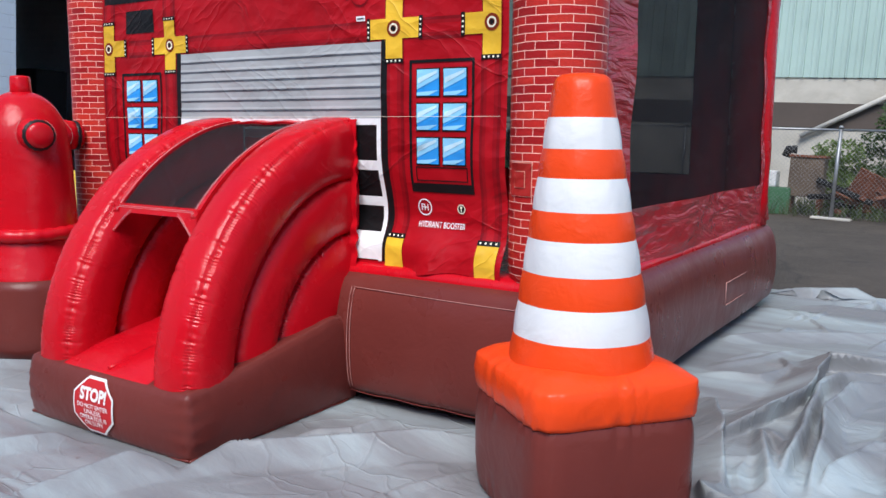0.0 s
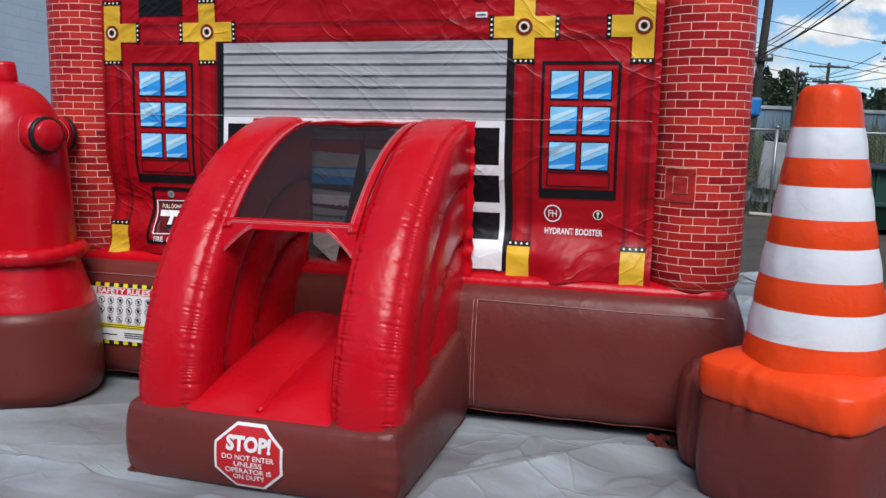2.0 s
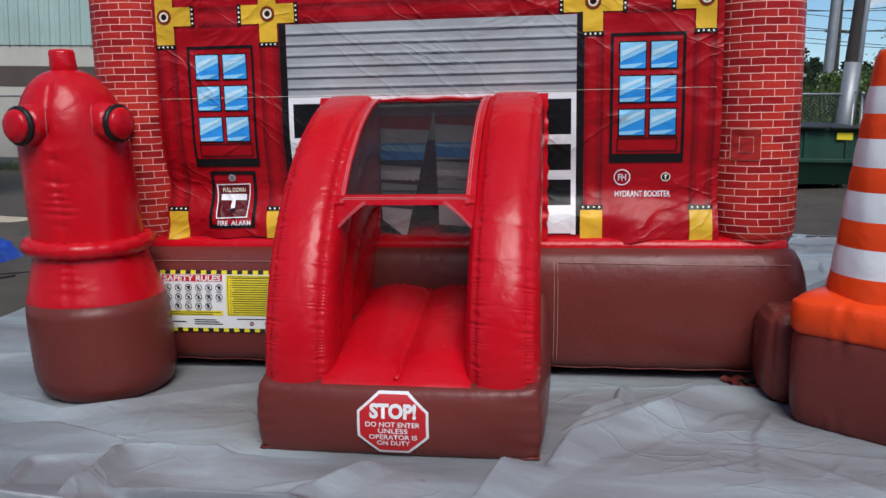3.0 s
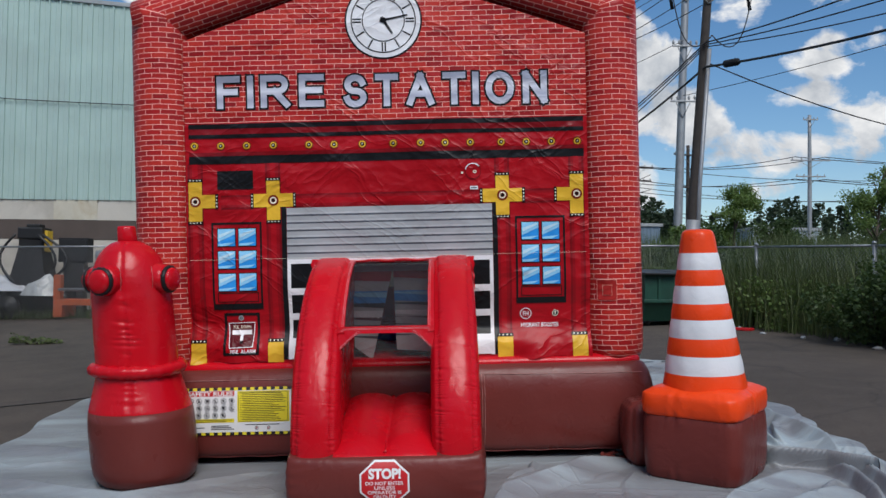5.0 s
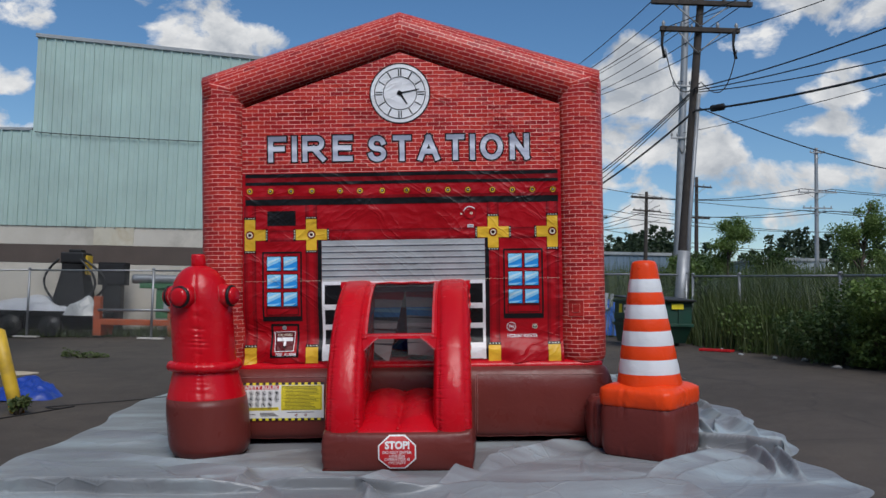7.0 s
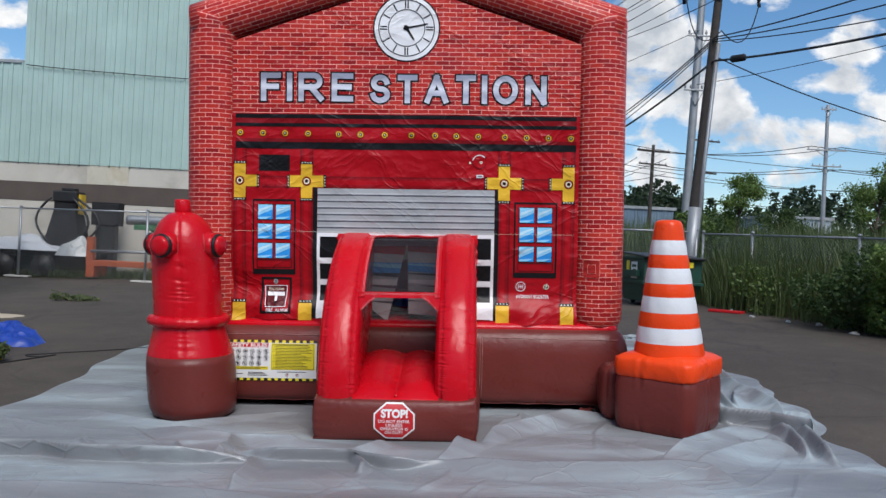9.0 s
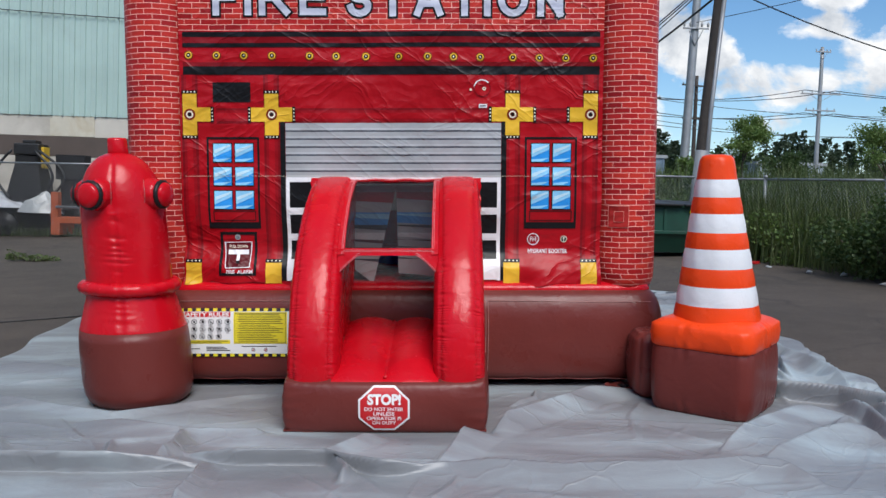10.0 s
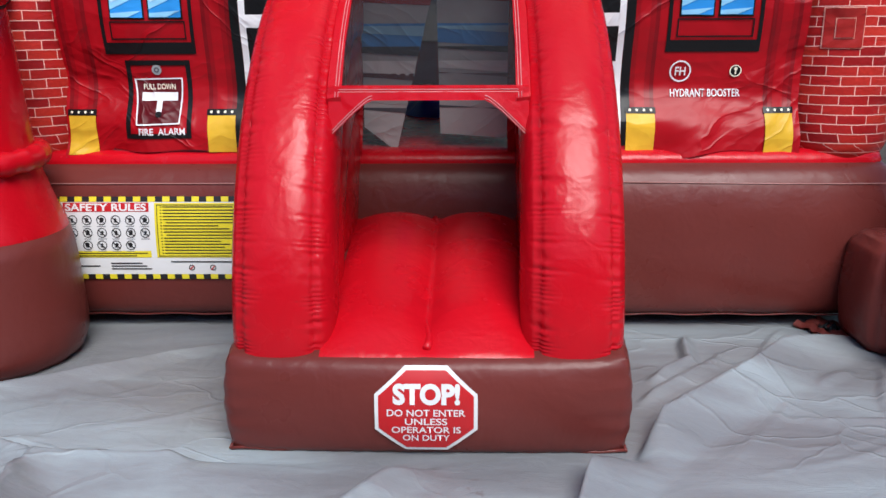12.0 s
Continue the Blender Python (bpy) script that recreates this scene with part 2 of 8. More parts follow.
def netting(name, cover=0.72):
    """Fine black safety net: part thread, part gap."""
    n = Nodes(name)
    pos = n.position()
    f = n.ramp(n.noise(pos, 3.0, 3.0), (0.3, cover - 0.05), (0.7, cover + 0.05))
    n.set(Base_Color=(0.020, 0.020, 0.023), Roughness=0.9, Specular_IOR_Level=0.08, Normal=crumple(n, 0.6))
    tr = n.nt.nodes.new("ShaderNodeBsdfTransparent")
    mx = n.nt.nodes.new("ShaderNodeMixShader")
    n.link(f, mx.inputs[0]); n.link(tr.outputs[0], mx.inputs[1]); n.link(n.bsdf.outputs[0], mx.inputs[2])
    n.link(mx.outputs[0], n.out.inputs[0])
    return n.mat


def asphalt():
    n = Nodes("asphalt")
    pos = n.position()
    big = n.noise(pos, 0.35, 5.0, 0.6)
    mid = n.noise(pos, 2.4, 6.0, 0.65)
    fine = n.noise(pos, 90.0, 3.0, 0.7)
    col = n.ramp(big, (0.3, (0.036, 0.028, 0.022)), (0.55, (0.060, 0.047, 0.038)), (0.75, (0.086, 0.068, 0.053)))
    col = n.mix(n.math("MULTIPLY", n.ramp(mid, (0.45, 0.0), (0.75, 1.0)), 0.5), col, (0.094, 0.074, 0.057))
    col = n.mix(n.math("MULTIPLY", n.ramp(fine, (0.5, 0.0), (0.75, 1.0)), 0.5), col, (0.13, 0.112, 0.093))
    grit = n.noise(pos, 34.0, 2.0, 0.7)
    col = n.mix(n.math("MULTIPLY", n.ramp(grit, (0.66, 0.0), (0.72, 1.0)), 0.6), col, (0.20, 0.18, 0.155))
    stain = n.ramp(n.noise(pos, 0.9, 6.0, 0.7, 0.8), (0.52, 0.0), (0.66, 1.0))
    col = n.mix(n.math("MULTIPLY", stain, 0.45), col, (0.030, 0.025, 0.021))
    vor = n.node("ShaderNodeTexVoronoi", Scale=0.45); vor.feature = "DISTANCE_TO_EDGE"
    warp = n.node("ShaderNodeTexNoise", Scale=1.3, Detail=4.0)
    n.link(pos, warp.inputs["Vector"])
    add = n.nt.nodes.new("ShaderNodeVectorMath"); add.operation = "MULTIPLY_ADD"
    n.link(warp.outputs["Color"], add.inputs[0]); add.inputs[1].default_value = (0.9, 0.9, 0.0); n.link(pos, add.inputs[2])
    n.link(add.outputs[0], vor.inputs["Vector"])
    crack = n.ramp(vor.outputs["Distance"], (0.0, 1.0), (0.012, 0.0))
    col = n.mix(n.math("MULTIPLY", crack, 0.6), col, (0.02, 0.018, 0.017))
    b = n.bump(fine, 0.004, 0.8)
    return n.set(Base_Color=col, Roughness=0.86, Normal=b)


def sheet_material():
    n = Nodes("grey_tarp")
    pos = n.position()
    # pale bluish swathes across the sheet: sky sheen on its folds, put into the colour
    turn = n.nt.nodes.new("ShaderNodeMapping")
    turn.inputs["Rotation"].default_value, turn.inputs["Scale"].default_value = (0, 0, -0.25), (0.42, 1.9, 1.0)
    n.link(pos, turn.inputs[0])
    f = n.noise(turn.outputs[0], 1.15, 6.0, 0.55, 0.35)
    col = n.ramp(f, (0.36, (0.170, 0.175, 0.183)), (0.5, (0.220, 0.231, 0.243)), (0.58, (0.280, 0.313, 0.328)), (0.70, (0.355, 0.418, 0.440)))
    d = n.ramp(n.noise(pos, 3.1, 6.0, 0.7, 0.6), (0.52, 0.0), (0.72, 1.0))
    col = n.mix(n.math("MULTIPLY", d, 0.28), col, (0.19, 0.175, 0.178))
    s = n.ramp(n.noise(pos, 8.0, 4.0, 0.6), (0.70, 0.0), (0.76, 1.0))
    col = n.mix(n.math("MULTIPLY", s, 0.5), col, (0.12, 0.07, 0.065))
    warp = n.node("ShaderNodeTexNoise", Scale=1.7, Detail=3.0)
    n.link(pos, warp.inputs["Vector"])
    add = n.nt.nodes.new("ShaderNodeVectorMath"); add.operation = "MULTIPLY_ADD"
    n.link(warp.outputs["Color"], add.inputs[0]); add.inputs[1].default_value = (0.6, 0.6, 0.0); n.link(pos, add.inputs[2])
    vor = n.node("ShaderNodeTexVoronoi", Scale=3.4); vor.feature = "DISTANCE_TO_EDGE"
    n.link(n.stretch(add.outputs[0], (0.7, 1.5, 1.0)), vor.inputs["Vector"])
    crease = n.math("MULTIPLY", n.ramp(vor.outputs["Distance"], (0.0, 1.0), (0.05, 0.3), (0.22, 0.0)), n.ramp(n.noise(pos, 1.1, 2.0), (0.42, 0.0), (0.6, 1.0)))
    b = n.bump(crease, 0.006, 0.8)
    b = n.bump(n.noise(n.stretch(pos, (1.0, 2.0, 1.0)), 6.0, 4.0, 0.55, 0.6), 0.009, 0.6, b)
    b = n.bump(n.noise(n.stretch(pos, (1.0, 14.0, 1.0)), 11.0, 3.0, 0.6), 0.0012, 0.5, b)
    b = n.bump(n.noise(pos, 520.0, 1.0), 0.0006, 0.5, b)
    return n.set(Base_Color=col, Roughness=0.40, Specular_IOR_Level=0.62, Normal=b)


def leaf_material(name, a, b2):
    n = Nodes(name)
    g = n.nt.nodes.new("ShaderNodeNewGeometry")
    col = n.mix(g.outputs["Random Per Island"], a, b2)
    col = n.mix(n.math("MULTIPLY", n.noise(n.position(), 0.8, 3.0), 0.5), col, tone(a, 0.6))
    n.set(Base_Color=col, Roughness=0.55)
    tl = n.nt.nodes.new("ShaderNodeBsdfTranslucent")
    n.link(col, tl.inputs[0])
    mx = n.nt.nodes.new("ShaderNodeMixShader"); mx.inputs[0].default_value = 0.38
    n.link(n.bsdf.outputs[0], mx.inputs[1]); n.link(tl.outputs[0], mx.inputs[2])
    n.link(mx.outputs[0], n.out.inputs[0])
    return n.mat


RED = (0.53, 0.004, 0.012)
M_RED = vinyl("red_vinyl", RED, rough=0.23, dents=1.1, fine=0.8, gloss=0.30)
M_BROWN = vinyl("brown_vinyl", (0.146, 0.029, 0.024), rough=0.30, dents=0.9, fine=0.6, gloss=0.25)
M_ORANGE = vinyl("orange_vinyl", (0.80, 0.062, 0.010), rough=0.30)
M_WHITE = vinyl("white_vinyl", (0.72, 0.73, 0.75), rough=0.42, fine=0.5)
M_BLACKV = vinyl("black_vinyl", (0.012, 0.012, 0.013), rough=0.4)
M_SEAM = plain("stitching", (0.42, 0.20, 0.18), 0.7)
M_THREAD = plain("pale_thread", (0.62, 0.30, 0.30), 0.7)
M_BRICK = brick_print("brick_printed_vinyl", False)
M_BRICKP = brick_print("brick_printed_sheet", True)
P_RED = printed("ink_red", (0.38, 0.004, 0.010))
P_SIDE = slack_vinyl("loose_red_vinyl", (0.46, 0.012, 0.022))
P_DARK = printed("ink_dark_red", (0.20, 0.004, 0.008), spread=0.25)
P_MIDRED = printed("ink_middle_red", (0.28, 0.004, 0.009))
P_MAROON = printed("ink_maroon", (0.10, 0.006, 0.010))
P_BLACK = printed("ink_black", (0.008, 0.008, 0.009), strength=0.75)
P_WHITE = printed("ink_white", strength=0.7, color=(0.82, 0.82, 0.83), rough=0.36, spread=0.03)
P_GREY = printed("ink_grey", strength=0.45, color=(0.37, 0.385, 0.395), rough=0.36)
P_PALE = printed("ink_pale_grey", strength=0.45, color=(0.46, 0.475, 0.485), rough=0.36)
P_JOINT = printed("ink_joint", (0.85, 0.42, 0.33))
P_BRICKRED = printed("ink_brick", (0.40, 0.025, 0.022))
P_LINE = printed("ink_line_grey", (0.10, 0.11, 0.13))
P_YELLOW = printed("ink_yellow", (0.74, 0.44, 0.035), spread=0.18)
P_RUST = printed("ink_rust", (0.20, 0.03, 0.008))
P_BLUE = printed("ink_blue", (0.03, 0.30, 0.76))
P_SKY = printed("ink_light_blue", (0.28, 0.64, 0.90))
P_GLINT = printed("ink_pale_blue", (0.55, 0.80, 0.93))
P_CREAM = printed("ink_cream", (0.80, 0.76, 0.60))
D_WHITE = plain("decal_white", (0.75, 0.75, 0.74), 0.4, spread=0.04)
D_RED = plain("decal_red", (0.52, 0.012, 0.016), 0.4, spread=0.08)
D_YELLOW = plain("decal_yellow", (0.80, 0.66, 0.03), 0.42, spread=0.05)
D_BLACK = plain("decal_black", (0.012, 0.012, 0.014), 0.45)
M_NET = netting("black_netting", 0.66)
M_NETS = netting("black_side_netting", 0.78)
M_ASPHALT = asphalt()
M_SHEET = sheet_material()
M_GALV = plain("galvanised_steel", (0.30, 0.31, 0.32), 0.45, 0.7, 0.12, 8.0)
M_WOOD = plain("weathered_pole_wood", (0.042, 0.034, 0.029), 0.85, 0, 0.3, 5.0, 0.006, 40.0)
M_STEEL = plain("grey_steel", (0.30, 0.31, 0.32), 0.5, 0.5, 0.12, 4.0)
M_CABLE = plain("cable_rubber", (0.012, 0.012, 0.013), 0.6)
M_GREENWALL = plain("pale_green_cladding", (0.37, 0.49, 0.45), 0.5, 0, 0.07, 0.8, dirt=(0.32, 0.40, 0.37))
M_BEIGE = plain("beige_block", (0.50, 0.47, 0.41), 0.85, 0, 0.08, 1.2, 0.006, 30.0, dirt=(0.24, 0.21, 0.17))
M_BAND = plain("brown_painted_block", (0.085, 0.065, 0.055), 0.8, 0, 0.12, 1.5, 0.006, 30.0)
M_PALEWALL = block_wall("white_painted_block", (0.58, 0.66, 0.74))
# near black: the shade of an unlit room put into the colour
M_DARK = plain("room_shade_black", (0.02, 0.021, 0.025), 0.9)
M_DUMP = plain("dark_green_steel", (0.008, 0.050, 0.032), 0.5, 0, 0.2, 3.0, dirt=(0.03, 0.045, 0.035))
M_LID = plain("black_plastic", (0.014, 0.014, 0.015), 0.5)
M_TARP = plain("blue_tarp", (0.008, 0.045, 0.30), 0.4, 0, 0.2, 5.0, 0.01, 8.0)
M_SILVER = plain("silver_tarp", (0.62, 0.63, 0.65), 0.35, 0.2, 0.12, 5.0, 0.01, 8.0)
M_BOLL = plain("yellow_paint", (0.62, 0.40, 0.03), 0.5, 0, 0.1, 6.0, dirt=(0.25, 0.17, 0.05))
M_RUST = plain("rusty_iron", (0.16, 0.055, 0.028), 0.85, 0, 0.35, 8.0, 0.004, 50.0)
M_ORFRAME = plain("orange_painted_steel", (0.42, 0.09, 0.03), 0.6, 0, 0.2, 5.0)
M_JUNK = plain("dark_machine_paint", (0.007, 0.0075, 0.009), 0.85, 0, 0.3, 4.0)
M_GREYBOX = plain("grey_enamel", (0.30, 0.32, 0.33), 0.55, 0, 0.15, 4.0)
M_GREENM = plain("machine_green", (0.04, 0.14, 0.06), 0.55, 0, 0.2, 4.0)
M_CONC = plain("pale_concrete", (0.46, 0.44, 0.40), 0.85, 0, 0.12, 4.0)
M_FARBLUE = plain("blue_grey_metal_wall", (0.14, 0.20, 0.26), 0.6, 0, 0.08, 0.5)
M_GLASSDARK = plain("dark_window", (0.02, 0.03, 0.04), 0.2)
M_LEAF = leaf_material("leaf_green", (0.10, 0.18, 0.038), (0.20, 0.28, 0.075))
M_LEAFD = leaf_material("leaf_dark_green", (0.036, 0.075, 0.020), (0.085, 0.135, 0.036))
M_REED = leaf_material("reed_green", (0.070, 0.115, 0.034), (0.155, 0.185, 0.07))
M_FARLEAF = leaf_material("far_wood_green", (0.030, 0.056, 0.026), (0.06, 0.09, 0.045))
M_BARK = plain("bark", (0.09, 0.07, 0.055), 0.9, 0, 0.3, 6.0, 0.008, 30.0)


# ---- building helpers ----
def ground_z(x, y):
    """Height of the lot: a gentle slope that levels out away from the inflatables."""
    cx, cy = max(-16.0, min(11.0, x)), max(-12.0, min(16.0, y))
    return 0.0357 * cx + 0.0374 * cy


def on_lot(x, y, z=0.0, rz=0.0):
    return SLOPE @ pose(x, y, z, 0, 0, rz)


def upright(x, y, rz=0.0, z=0.0):
    return pose(x, y, ground_z(x, y) + z, 0, 0, rz)


def thing(name, m, label, category, group="", kind=""):
    ob = new(name)
    ob.empty_display_size = 0.1
    ob.matrix_basis = m
    return tagged(ob, label, category, group, kind)


def part(name, bm, material, parent=None, label="", smooth=True):
    me = bpy.data.meshes.new(name)
    bm.to_mesh(me)
    bm.free()
    for m in material if isinstance(material, (list, tuple)) else (material,):
        me.materials.append(m)
    if smooth:
        me.polygons.foreach_set("use_smooth", [True] * len(me.polygons))
    ob = new(name, me)
    if parent is not None:
        ob.parent = parent
    if label:
        ob["label"] = label
    return ob


def solo(name, bm, material, m, label, category, group="", kind="", smooth=True):
    """A thing that is one mesh."""
    ob = part(name, bm, material, None, "", smooth)
    ob.matrix_basis = m
    return tagged(ob, label, category, group, kind)


def loft(bm, rings, closed=True, caps=(True, True), uvs=None, mat=0):
    """Skin over rings of points. uvs: one (u, v) for each point, with one more column when closed."""
    layer = bm.loops.layers.uv.get("map") or bm.loops.layers.uv.new("map") if uvs else None
    vs = [[bm.verts.new(p) for p in ring] for ring in rings]
    k = len(rings[0])
    for i in range(len(rings) - 1):
        for j in range(k if closed else k - 1):
            j2 = (j + 1) % k
            f = bm.faces.new((vs[i][j], vs[i][j2], vs[i + 1][j2], vs[i + 1][j]))
            f.material_index = mat
            if uvs:
                for lp, (a, b) in zip(f.loops, ((i, j), (i, j + 1), (i + 1, j + 1), (i + 1, j))):
                    lp[layer].uv = uvs[a][b]
    if closed:
        if caps[0]:
            bm.faces.new(vs[0][::-1]).material_index = mat
        if caps[1]:
            bm.faces.new(vs[-1]).material_index = mat
    return vs


def lathe(bm, profile, n=48, centre=lambda z: (0.0, 0.0), wob=None, mat=0, caps=(True, True)):
    rings = []
    for r, z in profile:
        cx, cy = centre(z)
        ring = []
        for j in range(n):
            a = 2 * math.pi * j / n
            rr = r + (wob(a, z) if wob else 0.0)
            ring.append((cx + rr * math.cos(a), cy + rr * math.sin(a), z))
        rings.append(ring)
    return loft(bm, rings, True, caps, mat=mat)


def box(bm, x0, x1, y0, y1, z0, z1, bevel=0.0, mat=0, m=None):
    r = bmesh.ops.create_cube(bm, size=1.0)
    vs = r["verts"]
    for v in vs:
        v.co = Vector(((x0 + x1) / 2 + v.co.x * (x1 - x0), (y0 + y1) / 2 + v.co.y * (y1 - y0), (z0 + z1) / 2 + v.co.z * (z1 - z0)))
    fs = {f for v in vs for f in v.link_faces}
    for f in fs:
        f.material_index = mat
    if bevel:
        es = list({e for v in vs for e in v.link_edges})
        res = bmesh.ops.bevel(bm, geom=es, offset=bevel, segments=2, affect="EDGES", profile=0.6)
        vs = list({v for f in res["faces"] for v in f.verts} | {v for v in vs if v.is_valid})
        for f in res["faces"]:
            f.material_index = mat
    if m is not None:
        bmesh.ops.transform(bm, matrix=m, verts=[v for v in vs if v.is_valid])
    return vs


def tube(bm, pts, r, n=8, caps=True, mat=0):
    """A round bar along points; r may be one radius or one for each point."""
    pts = [Vector(p) for p in pts]
    rings = []
    up = Vector((0, 0, 1))
    for i, p in enumerate(pts):
        d = (pts[min(i + 1, len(pts) - 1)] - pts[max(i - 1, 0)]).normalized()
        side = d.cross(up if abs(d.z) < 0.95 else Vector((0, 1, 0))).normalized()
        over = side.cross(d)
        rr = r[i] if isinstance(r, (list, tuple)) else r
        rings.append([p + rr * (math.cos(2 * math.pi * j / n) * side + math.sin(2 * math.pi * j / n) * over) for j in range(n)])
    return loft(bm, rings, True, (caps, caps), mat=mat)


def bar_part(name, pts, r, material, parent, n=10, label=""):
    bm = bmesh.new()
    tube(bm, pts, r, n)
    return part(name, bm, material, parent, label)


def box_part(name, dims, material, parent, bevel=0.01, label="", m=None):
    bm = bmesh.new()
    box(bm, *dims, bevel, m=m)
    return part(name, bm, material, parent, label, smooth=False)


def inflated_box(bm, x0, x1, y0, y1, z0, z1, bulge, n=36, pucker=0.004, top=None, seed=0.0, soft=0.0, belly=0.0, round_off=0.035):
    """A pillow: flat welded panels that belly out between sharp seams, puckered along them. top(y) lifts the upper edge."""
    half = Vector(((x1 - x0) / 2, (y1 - y0) / 2, (z1 - z0) / 2))
    mid = Vector(((x0 + x1) / 2, (y0 + y1) / 2, (z0 + z1) / 2))
    cache = {}

    def vert(p):
        key = tuple(round(c, 5) for c in p)
        if key not in cache:
            q = Vector([mid[i] + half[i] * p[i] for i in range(3)])
            w = [max(0.0, 1 - p[i] * p[i]) for i in range(3)]
            for a in range(3):
                if abs(abs(p[a]) - 1) < 1e-6:
                    b, c = (a + 1) % 3, (a + 2) % 3
                    lift = bulge[a] * (w[b] * w[c]) ** 0.42
                    db, dc = (1 - abs(p[b])) * half[b], (1 - abs(p[c])) * half[c]
                    ripple = math.sin(95 * p[b] * half[b] + seed) * math.exp(-dc / 0.05) + math.sin(87 * p[c] * half[c] + 2 * seed) * math.exp(-db / 0.05)
                    edge = min(1.0, db / 0.012) * min(1.0, dc / 0.012)
                    q[a] += math.copysign(lift + pucker * ripple * edge, p[a])
            # soften the corners
            m = sorted(abs(c) for c in p)
            if m[1] > 0.86:
                k = (m[1] - 0.86) / 0.14 * (m[2] - 0.86) / 0.14
                for i in range(3):
                    q[i] -= (q[i] - mid[i]) * round_off * k
            if belly:
                for i in (0, 1):
                    q[i] += belly * p[i] * w[2] ** 0.7
            if soft:
                big = max(abs(p[0]), abs(p[1]))
                f = big / max(1e-6, (abs(p[0]) ** soft + abs(p[1]) ** soft) ** (1 / soft))
                q.x, q.y = mid.x + (q.x - mid.x) * f, mid.y + (q.y - mid.y) * f
            if top is not None:
                s = (q.z - z0) / (z1 - z0)
                q.z = z0 + s * (top(q.y) - z0)
            cache[key] = bm.verts.new(q)
        return cache[key]

    ts = [-math.cos(math.pi * i / n) * 0.35 + (2 * i / n - 1) * 0.65 for i in range(n + 1)]
    for a in range(3):
        b, c = (a + 1) % 3, (a + 2) % 3
        for s in (-1, 1):
            for i in range(n):
                for j in range(n):
                    quad = []
                    for u, v in ((i, j), (i + 1, j), (i + 1, j + 1), (i, j + 1)):
                        p = [0.0, 0.0, 0.0]
                        p[a], p[b], p[c] = s, ts[u], ts[v]
                        quad.append(vert(p))
                    bm.faces.new(quad if s > 0 else quad[::-1])


FONT_CACHE = {}


def font_mesh(text, bold=0.0):
    """Vertices and triangles of a line of text, one unit high, starting at the origin."""
    if (text, bold) not in FONT_CACHE:
        cu = bpy.data.curves.new("lettering", "FONT")
        cu.body, cu.size, cu.offset, cu.resolution_u = text, 1.0, bold, 4
        ob = bpy.data.objects.new("lettering", cu)
        scene.collection.objects.link(ob)
        me = bpy.data.meshes.new_from_object(ob.evaluated_get(bpy.context.evaluated_depsgraph_get()))
        co = [tuple(v.co) for v in me.vertices]
        faces = [tuple(p.vertices) for p in me.polygons]
        bpy.data.objects.remove(ob)
        bpy.data.curves.remove(cu)
        bpy.data.meshes.remove(me)
        FONT_CACHE[(text, bold)] = (co, faces)
    return FONT_CACHE[(text, bold)]


